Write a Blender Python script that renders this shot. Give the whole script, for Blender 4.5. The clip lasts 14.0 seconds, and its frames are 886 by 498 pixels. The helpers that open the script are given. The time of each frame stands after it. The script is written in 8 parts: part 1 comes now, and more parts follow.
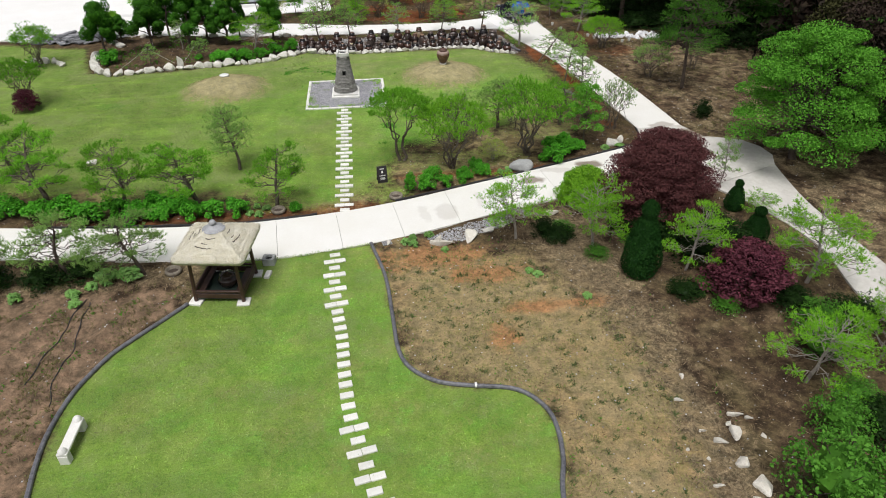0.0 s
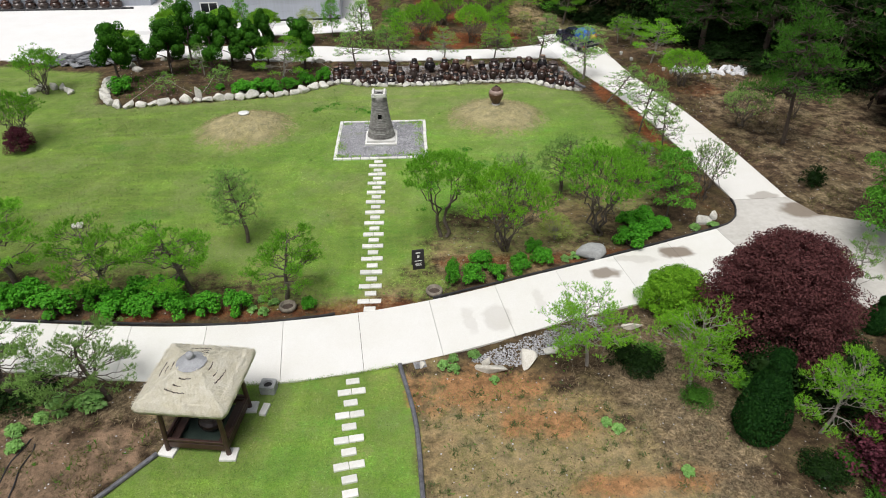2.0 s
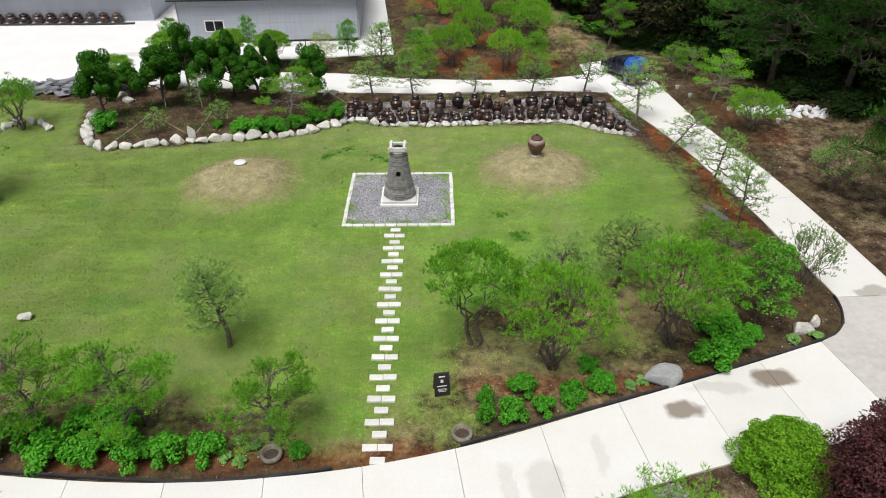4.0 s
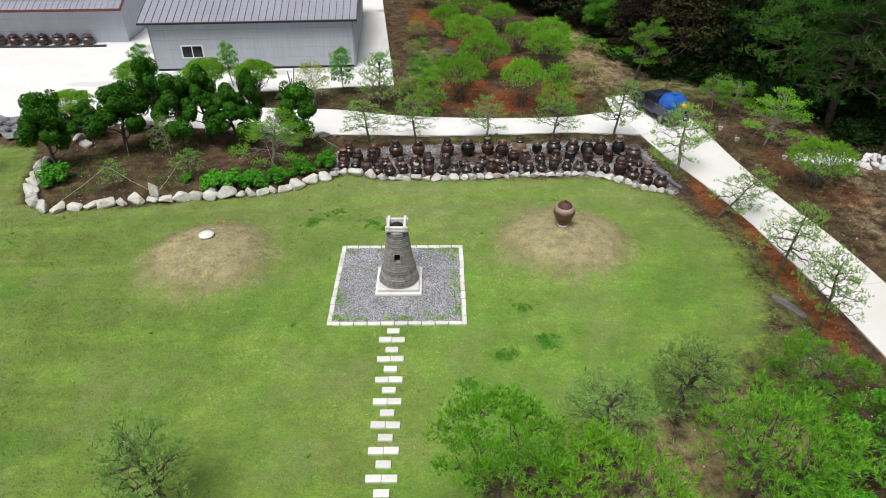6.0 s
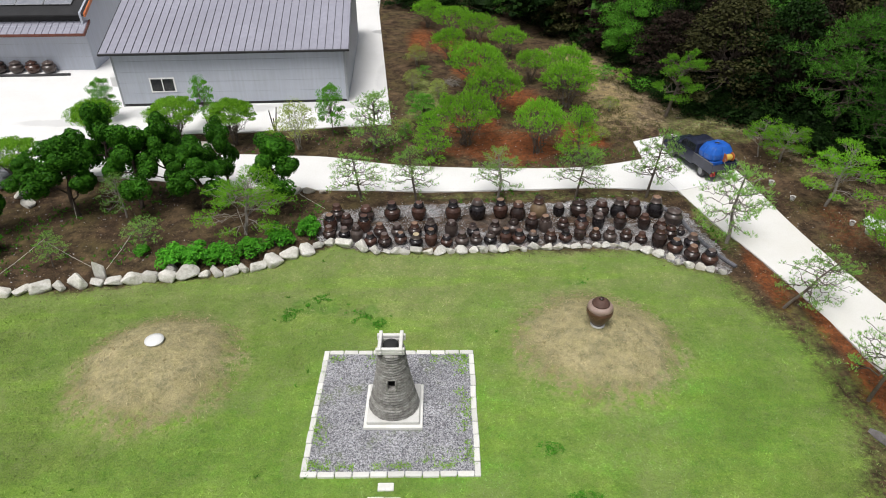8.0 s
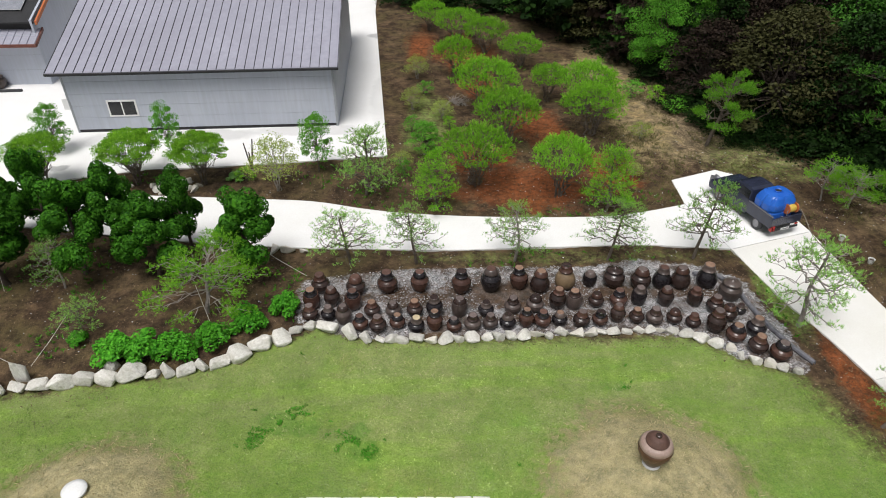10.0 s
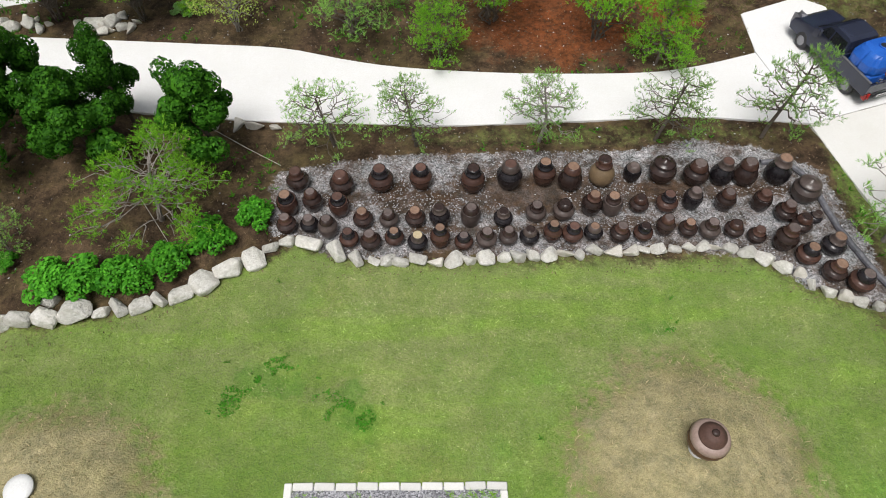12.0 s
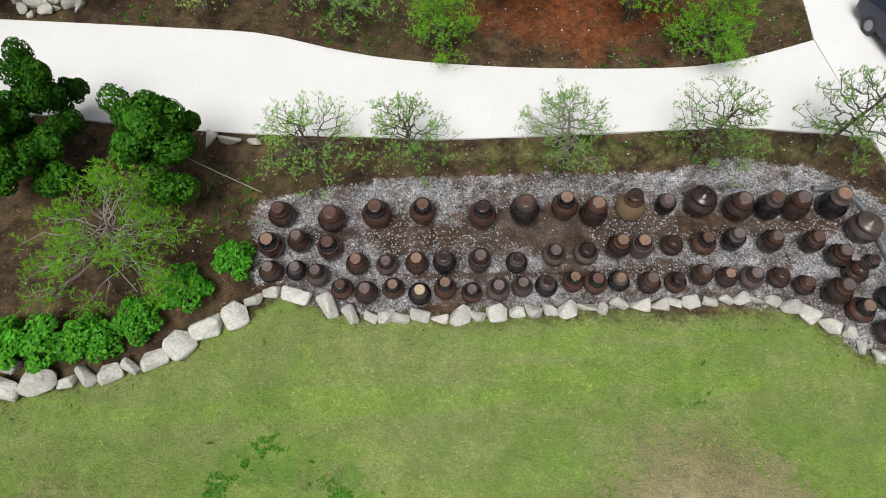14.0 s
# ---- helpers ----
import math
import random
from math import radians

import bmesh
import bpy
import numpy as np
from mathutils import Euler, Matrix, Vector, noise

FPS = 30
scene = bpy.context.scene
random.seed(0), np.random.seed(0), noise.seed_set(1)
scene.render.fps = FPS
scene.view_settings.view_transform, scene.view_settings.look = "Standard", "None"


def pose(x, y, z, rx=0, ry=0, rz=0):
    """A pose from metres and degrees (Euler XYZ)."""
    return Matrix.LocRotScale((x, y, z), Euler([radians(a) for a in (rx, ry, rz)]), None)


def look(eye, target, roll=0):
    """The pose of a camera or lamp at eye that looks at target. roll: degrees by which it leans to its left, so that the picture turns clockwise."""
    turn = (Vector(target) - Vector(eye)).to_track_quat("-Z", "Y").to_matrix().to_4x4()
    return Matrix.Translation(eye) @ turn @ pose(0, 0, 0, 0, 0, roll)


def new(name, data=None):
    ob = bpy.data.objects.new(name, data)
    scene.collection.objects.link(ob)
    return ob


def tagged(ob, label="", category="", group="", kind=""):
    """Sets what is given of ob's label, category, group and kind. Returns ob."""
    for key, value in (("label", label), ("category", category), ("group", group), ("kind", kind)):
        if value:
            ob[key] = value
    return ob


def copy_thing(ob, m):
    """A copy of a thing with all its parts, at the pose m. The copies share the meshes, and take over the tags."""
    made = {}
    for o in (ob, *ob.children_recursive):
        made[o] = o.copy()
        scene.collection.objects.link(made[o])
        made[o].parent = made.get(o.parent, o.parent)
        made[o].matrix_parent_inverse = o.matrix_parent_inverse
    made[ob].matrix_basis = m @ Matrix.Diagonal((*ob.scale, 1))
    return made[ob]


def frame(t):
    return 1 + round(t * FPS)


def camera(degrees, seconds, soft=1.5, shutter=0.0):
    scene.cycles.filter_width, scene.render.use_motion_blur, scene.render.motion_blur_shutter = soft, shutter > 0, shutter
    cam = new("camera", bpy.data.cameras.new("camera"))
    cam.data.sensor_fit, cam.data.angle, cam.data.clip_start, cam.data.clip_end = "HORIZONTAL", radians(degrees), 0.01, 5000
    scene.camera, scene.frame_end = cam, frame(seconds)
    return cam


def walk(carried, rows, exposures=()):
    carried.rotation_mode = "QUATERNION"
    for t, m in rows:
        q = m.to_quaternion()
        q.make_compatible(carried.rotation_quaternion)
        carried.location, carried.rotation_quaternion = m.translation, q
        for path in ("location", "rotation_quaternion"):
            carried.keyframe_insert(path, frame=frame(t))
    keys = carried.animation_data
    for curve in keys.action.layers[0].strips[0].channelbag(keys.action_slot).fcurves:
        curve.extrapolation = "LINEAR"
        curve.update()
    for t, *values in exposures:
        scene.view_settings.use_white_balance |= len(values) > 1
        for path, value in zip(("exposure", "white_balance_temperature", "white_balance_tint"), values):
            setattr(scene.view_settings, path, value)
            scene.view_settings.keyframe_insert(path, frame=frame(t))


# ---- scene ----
cam = camera(68.0, 14.0, 1.0)
METRES, EYE, TILT, LEAN, TURN = 50.15, 17.29, 1.1, 0.0, -7.7
ROWS = [
    (0.0, 0.0, 0.0, 0.0, -0.11, -35.18, 0.16),
    (0.5, -0.0015, 0.0414, -0.0006, 0.56, -35.21, 0.18),
    (1.0, -0.0038, 0.0837, -0.0013, 1.65, -35.24, 0.2),
    (1.5, -0.0068, 0.1258, -0.0027, 2.81, -35.24, 0.2),
    (2.0, -0.0112, 0.1678, -0.0042, 3.91, -35.25, 0.22),
    (2.5, -0.0159, 0.2086, -0.0054, 4.78, -35.28, 0.22),
    (3.0, -0.021, 0.2475, -0.0066, 5.36, -35.3, 0.21),
    (5.5, -0.047, 0.4308, -0.0115, 6.3, -35.48, 0.2),
    (6.0, -0.0524, 0.4693, -0.0127, 6.3, -35.49, 0.21),
    (6.5, -0.058, 0.5075, -0.0136, 6.32, -35.5, 0.22),
    (7.0, -0.063, 0.5435, -0.0151, 6.33, -35.46, 0.2),
    (7.5, -0.0678, 0.5771, -0.0157, 6.35, -35.46, 0.19),
    (8.0, -0.072, 0.6085, -0.0165, 6.37, -35.44, 0.19),
    (8.5, -0.0763, 0.6408, -0.017, 6.39, -35.45, 0.21),
    (11.0, -0.1026, 0.8189, -0.0222, 6.46, -43.13, 0.19),
    (11.5, -0.1077, 0.8534, -0.0234, 6.41, -50.29, 0.18),
    (12.0, -0.1123, 0.8856, -0.0241, 6.36, -57.9, 0.2),
    (12.5, -0.1168, 0.9162, -0.0243, 6.33, -64.77, 0.18),
    (13.0, -0.1207, 0.9441, -0.024, 6.32, -67.62, 0.17),
    (13.5, -0.124, 0.9681, -0.0236, 6.36, -67.83, 0.17),
    (14.0, -0.1273, 0.9911, -0.0239, 6.37, -67.99, 0.14),
]
walk(cam, [(t, pose(0, 0, EYE, TILT, LEAN, TURN) @ pose(METRES * x, METRES * y, METRES * z, 90 + pitch, roll, yaw)) for t, x, y, z, yaw, pitch, roll in ROWS], [(0.0, 0.6), (11.0, 0.62), (14.0, 0.52)])

# ---- light ----
SUN_EL, SUN_AZ = 68.0, 205.0
world = bpy.data.worlds.new("sky")
scene.world = world
world.use_nodes = True
wn = world.node_tree.nodes
sky = wn.new("ShaderNodeTexSky")
sky.sky_type, sky.sun_disc = "NISHITA", False
sky.sun_elevation, sky.sun_rotation = radians(SUN_EL), radians(SUN_AZ)
sky.air_density, sky.dust_density, sky.ozone_density = 1.0, 4.0, 1.0
soft_sky = wn.new("ShaderNodeHueSaturation")
soft_sky.inputs["Saturation"].default_value = 0.35
world.node_tree.links.new(sky.outputs["Color"], soft_sky.inputs["Color"])
world.node_tree.links.new(soft_sky.outputs["Color"], wn["Background"].inputs["Color"])
wn["Background"].inputs["Strength"].default_value = 0.052
sun = new("sun", bpy.data.lights.new("sun", "SUN"))
sun.data.energy, sun.data.angle, sun.data.color = 2.0, radians(30), (1.0, 0.98, 0.95)
az, el = radians(SUN_AZ), radians(SUN_EL)
sun.matrix_world = look((0, 0, 60), (-60 * math.sin(az) * math.cos(el), -60 * math.cos(az) * math.cos(el), 60 - 60 * math.sin(el)))


# ---- geometry helpers ----
class Geo:
    """Vertices and faces of one mesh."""

    def __init__(self):
        self.v, self.f = [], []

    def add(self, verts, faces):
        n = len(self.v)
        self.v.extend(tuple(p) for p in verts)
        self.f.extend(tuple(i + n for i in q) for q in faces)
        return self

    def box(self, lo, hi, c=0.0, m=None):
        """A box with chamfered edges."""
        lo, hi = Vector(lo), Vector(hi)
        if c <= 0:
            pts = [Vector((x, y, z)) for x in (lo.x, hi.x) for y in (lo.y, hi.y) for z in (lo.z, hi.z)]
            fs = [(0, 1, 3, 2), (4, 6, 7, 5), (0, 4, 5, 1), (2, 3, 7, 6), (0, 2, 6, 4), (1, 5, 7, 3)]
        else:
            mid, half = (lo + hi) / 2, (hi - lo) / 2
            c = min(c, min(half) * 0.9)
            pts, key = [], {}
            for sx in (-1, 1):
                for sy in (-1, 1):
                    for sz in (-1, 1):
                        for a in range(3):
                            s = (sx, sy, sz)
                            p = [mid[i] + s[i] * (half[i] - (0 if i == a else c)) for i in range(3)]
                            key[s, a] = len(pts)
                            pts.append(Vector(p))
            fs = []
            for a in range(3):
                b, d = (a + 1) % 3, (a + 2) % 3
                for s in (-1, 1):
                    loop = []
                    for u, w in ((-1, -1), (1, -1), (1, 1), (-1, 1)):
                        k = [0, 0, 0]
                        k[a], k[b], k[d] = s, u, w
                        loop.append(key[tuple(k), a])
                    fs.append(tuple(loop if s > 0 else loop[::-1]))
                for u in (-1, 1):
                    for w in (-1, 1):
                        k0, k1 = [0, 0, 0], [0, 0, 0]
                        k0[a], k0[b], k0[d] = -1, u, w
                        k1[a], k1[b], k1[d] = 1, u, w
                        q = (key[tuple(k0), b], key[tuple(k1), b], key[tuple(k1), d], key[tuple(k0), d])
                        fs.append(q if u * w > 0 else q[::-1])
            for sx in (-1, 1):
                for sy in (-1, 1):
                    for sz in (-1, 1):
                        q = tuple(key[(sx, sy, sz), a] for a in range(3))
                        fs.append(q if sx * sy * sz > 0 else q[::-1])
        if m is not None:
            pts = [m @ p for p in pts]
        return self.add(pts, fs)

    def tube(self, pts, r0, r1=None, sides=6, caps=True):
        """A tapered tube along pts."""
        r1 = r0 if r1 is None else r1
        pts = [Vector(p) for p in pts]
        n = len(pts)
        verts, fs = [], []
        side = None
        for i, p in enumerate(pts):
            d = (pts[min(i + 1, n - 1)] - pts[max(i - 1, 0)]).normalized()
            if side is None:
                side = d.orthogonal().normalized()
            side = (side - d * side.dot(d)).normalized()
            up = d.cross(side)
            r = r0 + (r1 - r0) * i / (n - 1)
            for k in range(sides):
                a = 2 * math.pi * k / sides
                verts.append(p + (side * math.cos(a) + up * math.sin(a)) * r)
        for i in range(n - 1):
            for k in range(sides):
                a, b = i * sides + k, i * sides + (k + 1) % sides
                fs.append((a, b, b + sides, a + sides))
        if caps:
            fs.append(tuple(range(sides))[::-1])
            fs.append(tuple(range((n - 1) * sides, n * sides)))
        return self.add(verts, fs)

    def lathe(self, profile, seg=20, m=None, square=0.0):
        """A solid of revolution; profile: (radius, height) from the bottom up."""
        verts, fs = [], []
        for r, z in profile:
            for k in range(seg):
                a = 2 * math.pi * k / seg
                verts.append(Vector((r * math.cos(a), r * math.sin(a), z)))
        for i in range(len(profile) - 1):
            for k in range(seg):
                a, b = i * seg + k, i * seg + (k + 1) % seg
                fs.append((a, b, b + seg, a + seg))
        fs.append(tuple(range(seg))[::-1])
        fs.append(tuple(range((len(profile) - 1) * seg, len(profile) * seg)))
        if m is not None:
            verts = [m @ p for p in verts]
        return self.add(verts, fs)

    def prism(self, outline, z0, z1, c=0.0):
        """An upright prism over an outline given counter-clockwise."""
        n = len(outline)
        verts = [(x, y, z0) for x, y in outline] + [(x, y, z1) for x, y in outline]
        fs = [(i, (i + 1) % n, n + (i + 1) % n, n + i) for i in range(n)]
        fs += [tuple(range(n))[::-1], tuple(range(n, 2 * n))]
        return self.add(verts, fs)

    def mesh(self, name, material, smooth=False):
        me = bpy.data.meshes.new(name)
        me.from_pydata(self.v, [], self.f)
        me.materials.append(material)
        if smooth:
            me.polygons.foreach_set("use_smooth", [True] * len(me.polygons))
        me.update()
        return me


def part(name, geo, material, parent=None, label="", smooth=False, at=None):
    """One mesh object, under a thing or a part."""
    me = geo if isinstance(geo, bpy.types.Mesh) else geo.mesh(name, material, smooth)
    ob = new(name, me)
    ob.parent = parent
    if at is not None:
        ob.matrix_basis = at
    return tagged(ob, label)


def thing(name, at, label, category, group="", kind=""):
    ob = new(name)
    ob.empty_display_size = 0.2
    ob.matrix_basis = at
    return tagged(ob, label, category, group, kind)


def spline(pts, per=6):
    """A smooth line through the points."""
    pts = [Vector((*p, 0)) if len(p) == 2 else Vector(p) for p in pts]
    out = []
    for i in range(len(pts) - 1):
        a, b, c, d = pts[max(i - 1, 0)], pts[i], pts[i + 1], pts[min(i + 2, len(pts) - 1)]
        for k in range(per):
            t = k / per
            out.append(0.5 * ((2 * b) + (c - a) * t + (2 * a - 5 * b + 4 * c - d) * t * t + (3 * b - a - 3 * c + d) * t ** 3))
    return out + [pts[-1]]


def resample(pts, n=None, step=None):
    """Points at even steps along a line."""
    ds = [0.0]
    for a, b in zip(pts, pts[1:]):
        ds.append(ds[-1] + (b - a).length)
    n = n or max(2, round(ds[-1] / step) + 1)
    out, j = [], 0
    for i in range(n):
        d = ds[-1] * i / (n - 1)
        while j < len(ds) - 2 and ds[j + 1] < d:
            j += 1
        out.append(pts[j].lerp(pts[j + 1], (d - ds[j]) / max(ds[j + 1] - ds[j], 1e-6)))
    return out


# ---- materials ----
def node_mat(name):
    m = bpy.data.materials.new(name)
    m.use_nodes = True
    nt = m.node_tree
    return m, nt, nt.nodes, nt.links, nt.nodes["Principled BSDF"]


def mix_node(nt, fac, a, b, mode="MIX"):
    n = nt.nodes.new("ShaderNodeMix")
    n.data_type, n.blend_type = "RGBA", mode
    for sock, value in ((n.inputs[0], fac), (n.inputs[6], a), (n.inputs[7], b)):
        if hasattr(value, "node"):
            nt.links.new(value, sock)
        elif isinstance(value, (int, float)):
            sock.default_value = value
        else:
            sock.default_value = (*value, 1)
    return n.outputs[2]


def noise_node(nt, vec, scale, detail=3.0, rough=0.6, lo=0.35, hi=0.65):
    """Noise between 0 and 1, with the contrast set by lo and hi."""
    n = nt.nodes.new("ShaderNodeTexNoise")
    n.inputs["Scale"].default_value, n.inputs["Detail"].default_value, n.inputs["Roughness"].default_value = scale, detail, rough
    nt.links.new(vec, n.inputs["Vector"])
    r = nt.nodes.new("ShaderNodeMapRange")
    r.inputs[1].default_value, r.inputs[2].default_value = lo, hi
    nt.links.new(n.outputs[0], r.inputs[0])
    return r.outputs[0]


def math_node(nt, op, a, b=0.0):
    n = nt.nodes.new("ShaderNodeMath")
    n.operation, n.use_clamp = op, False
    for sock, value in zip(n.inputs, (a, b)):
        if hasattr(value, "node"):
            nt.links.new(value, sock)
        else:
            sock.default_value = value
    return n.outputs[0]


def bump_node(nt, height, strength, dist):
    n = nt.nodes.new("ShaderNodeBump")
    n.inputs["Strength"].default_value, n.inputs["Distance"].default_value = strength, dist
    nt.links.new(height, n.inputs["Height"])
    return n.outputs[0]


def surface(name, a, b, rough=0.8, coarse=1.5, fine=25.0, wear=None, bump=0.4, depth=0.01, metal=0.0, by_object=0.0, world_space=False, coat=0.0):
    """Two tones by coarse noise, darker or lighter grain by fine noise, and relief."""
    m, nt, nodes, links, bsdf = node_mat(name)
    if world_space:
        vec = nodes.new("ShaderNodeNewGeometry").outputs["Position"]
    else:
        vec = nodes.new("ShaderNodeTexCoord").outputs["Object"]
    col = mix_node(nt, noise_node(nt, vec, coarse), a, b)
    grain = noise_node(nt, vec, fine, 4, 0.7, 0.3, 0.7)
    wear = wear or tuple(0.55 * x for x in a)
    col = mix_node(nt, math_node(nt, "MULTIPLY", grain, 0.55), col, wear)
    if by_object:
        info = nodes.new("ShaderNodeObjectInfo")
        hsv = nodes.new("ShaderNodeHueSaturation")
        r = nodes.new("ShaderNodeMapRange")
        r.inputs[3].default_value, r.inputs[4].default_value = 1 - by_object, 1 + by_object
        links.new(info.outputs["Random"], r.inputs[0])
        links.new(r.outputs[0], hsv.inputs["Value"])
        links.new(col, hsv.inputs["Color"])
        col = hsv.outputs[0]
    links.new(col, bsdf.inputs["Base Color"])
    bsdf.inputs["Roughness"].default_value, bsdf.inputs["Metallic"].default_value = rough, metal
    bsdf.inputs["Coat Weight"].default_value = coat
    if bump:
        links.new(bump_node(nt, grain, bump, depth), bsdf.inputs["Normal"])
    return m


def foliage(name, a, b, tip=None, shine=0.55, patch_size=1.3, patch_mix=0.5):
    """Leaves: each leaf between two greens, with some light through it."""
    m, nt, nodes, links, bsdf = node_mat(name)
    geo = nodes.new("ShaderNodeNewGeometry")
    info = nodes.new("ShaderNodeObjectInfo")
    col = mix_node(nt, geo.outputs["Random Per Island"], a, b)
    patch = noise_node(nt, nodes.new("ShaderNodeTexCoord").outputs["Object"], patch_size, 4, 0.6)
    col = mix_node(nt, math_node(nt, "MULTIPLY", patch, patch_mix), col, tip or b)
    hsv = nodes.new("ShaderNodeHueSaturation")
    r = nodes.new("ShaderNodeMapRange")
    r.inputs[3].default_value, r.inputs[4].default_value = 0.8, 1.15
    links.new(info.outputs["Random"], r.inputs[0])
    links.new(r.outputs[0], hsv.inputs["Value"])
    links.new(col, hsv.inputs["Color"])
    links.new(hsv.outputs[0], bsdf.inputs["Base Color"])
    bsdf.inputs["Roughness"].default_value = shine
    bsdf.inputs["Specular IOR Level"].default_value = 0.08
    glow = nodes.new("ShaderNodeBsdfTranslucent")
    links.new(hsv.outputs[0], glow.inputs["Color"])
    both = nodes.new("ShaderNodeMixShader")
    both.inputs[0].default_value = 0.18
    links.new(bsdf.outputs[0], both.inputs[1])
    links.new(glow.outputs[0], both.inputs[2])
    links.new(both.outputs[0], nodes["Material Output"].inputs["Surface"])
    return m


GRANITE = surface("pale_granite", (0.72, 0.71, 0.67), (0.84, 0.83, 0.81), 0.75, 2.0, 60.0, (0.5, 0.49, 0.47), 0.3, 0.004, by_object=0.1)
BOULDER = surface("boulder_stone", (0.68, 0.66, 0.6), (0.83, 0.82, 0.78), 0.9, 1.6, 9.0, (0.34, 0.31, 0.26), 0.8, 0.04, by_object=0.18)
TOWER = surface("tower_stone", (0.24, 0.23, 0.21), (0.44, 0.43, 0.41), 0.9, 5.0, 24.0, (0.09, 0.085, 0.08), 0.8, 0.02, by_object=0.22)
# Flat black on plugs and discs that stand for the dark inside of hollows.
BLACK = surface("black_interior", (0.012, 0.012, 0.012), (0.02, 0.02, 0.02), 0.7)
BARK = surface("grey_bark", (0.11, 0.085, 0.065), (0.2, 0.17, 0.14), 0.95, 3.0, 20.0, (0.05, 0.04, 0.03), 0.8, 0.02)
BARK_DARK = surface("dark_bark", (0.07, 0.05, 0.04), (0.12, 0.09, 0.07), 0.95, 3.0, 20.0, (0.03, 0.024, 0.02), 0.8, 0.02)
BARK_PALE = surface("pale_bark", (0.28, 0.25, 0.22), (0.42, 0.38, 0.35), 0.95, 3.0, 20.0, (0.1, 0.08, 0.065), 0.6, 0.02)
N_PINE = foliage("pine_needles", (0.06, 0.21, 0.012), (0.24, 0.55, 0.042), (0.22, 0.52, 0.045))
N_PINE_LIGHT = foliage("young_pine_needles", (0.14, 0.34, 0.05), (0.34, 0.6, 0.13), (0.34, 0.6, 0.14))
N_PINE_GREY = foliage("grey_green_needles", (0.13, 0.27, 0.06), (0.28, 0.46, 0.12), (0.3, 0.48, 0.13))
N_TABLE = foliage("table_pine_needles", (0.09, 0.27, 0.014), (0.28, 0.6, 0.042), (0.25, 0.56, 0.042))
N_JUNIPER = foliage("juniper_scales", (0.011, 0.055, 0.006), (0.07, 0.23, 0.016), (0.042, 0.15, 0.012))
N_CONE = foliage("clipped_conifer_scales", (0.006, 0.026, 0.006), (0.03, 0.1, 0.017), (0.009, 0.038, 0.008), patch_size=5.0, patch_mix=0.8)
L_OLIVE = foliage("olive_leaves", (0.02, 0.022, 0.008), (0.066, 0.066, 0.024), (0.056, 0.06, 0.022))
N_WOOD = foliage("woodland_leaves", (0.016, 0.062, 0.008), (0.065, 0.18, 0.024), (0.06, 0.17, 0.022))
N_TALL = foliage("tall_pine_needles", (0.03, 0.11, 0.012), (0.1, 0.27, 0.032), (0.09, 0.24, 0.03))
# Darker twin of the tall-pine greens: wood shade put into the needle colour.
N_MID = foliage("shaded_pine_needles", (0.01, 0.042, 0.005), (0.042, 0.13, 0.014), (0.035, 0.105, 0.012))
# Near-black greens: the shade under the canopy is put into the leaf colour.
N_SHADE = foliage("forest_leaves_shade_tone", (0.005, 0.015, 0.004), (0.017, 0.043, 0.008), (0.02, 0.05, 0.009))
L_SHRUB = foliage("bright_shrub_leaves", (0.02, 0.14, 0.008), (0.13, 0.46, 0.035), (0.09, 0.36, 0.025), 0.45)
L_BRIGHT = foliage("fresh_tree_leaves", (0.07, 0.24, 0.02), (0.15, 0.4, 0.04), (0.14, 0.4, 0.04), 0.45)
L_LAYER = foliage("layered_tree_leaves", (0.045, 0.17, 0.014), (0.145, 0.4, 0.04), (0.13, 0.36, 0.038), 0.5)
L_YELLOW = foliage("yellowish_leaves", (0.22, 0.3, 0.06), (0.34, 0.42, 0.1), (0.3, 0.4, 0.08), 0.5)
L_MAPLE = foliage("dark_red_maple_leaves", (0.05, 0.018, 0.02), (0.155, 0.058, 0.058), (0.11, 0.042, 0.04), 0.5)
L_MAPLE_RED = foliage("red_maple_leaves", (0.045, 0.012, 0.02), (0.16, 0.045, 0.065), (0.1, 0.03, 0.042), 0.5)
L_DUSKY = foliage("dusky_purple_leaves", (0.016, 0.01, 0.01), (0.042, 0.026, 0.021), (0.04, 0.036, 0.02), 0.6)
L_ROUND = foliage("yellow_green_leaves", (0.06, 0.19, 0.01), (0.25, 0.5, 0.035), (0.17, 0.4, 0.022), 0.5)
L_HOSTA = foliage("hosta_leaves", (0.12, 0.3, 0.05), (0.25, 0.45, 0.12), (0.3, 0.5, 0.2), 0.4)
RUBBER = surface("black_rubber", (0.02, 0.02, 0.022), (0.045, 0.045, 0.05), 0.6, 2.0, 30.0)


# ---- ground ----
def signed(px, py, poly):
    """Distance to the outline of a polygon, positive inside."""
    d = np.full(px.shape, 1e9)
    inside = np.zeros(px.shape, bool)
    n = len(poly)
    for i in range(n):
        (ax, ay), (bx, by) = poly[i][:2], poly[(i + 1) % n][:2]
        ex, ey = bx - ax, by - ay
        t = np.clip(((px - ax) * ex + (py - ay) * ey) / (ex * ex + ey * ey + 1e-9), 0, 1)
        d = np.minimum(d, np.hypot(px - ax - t * ex, py - ay - t * ey))
        cross = (ay > py) != (by > py)
        inside ^= cross & (px < (bx - ax) * (py - ay) / (by - ay + 1e-12) + ax)
    return np.where(inside, d, -d)


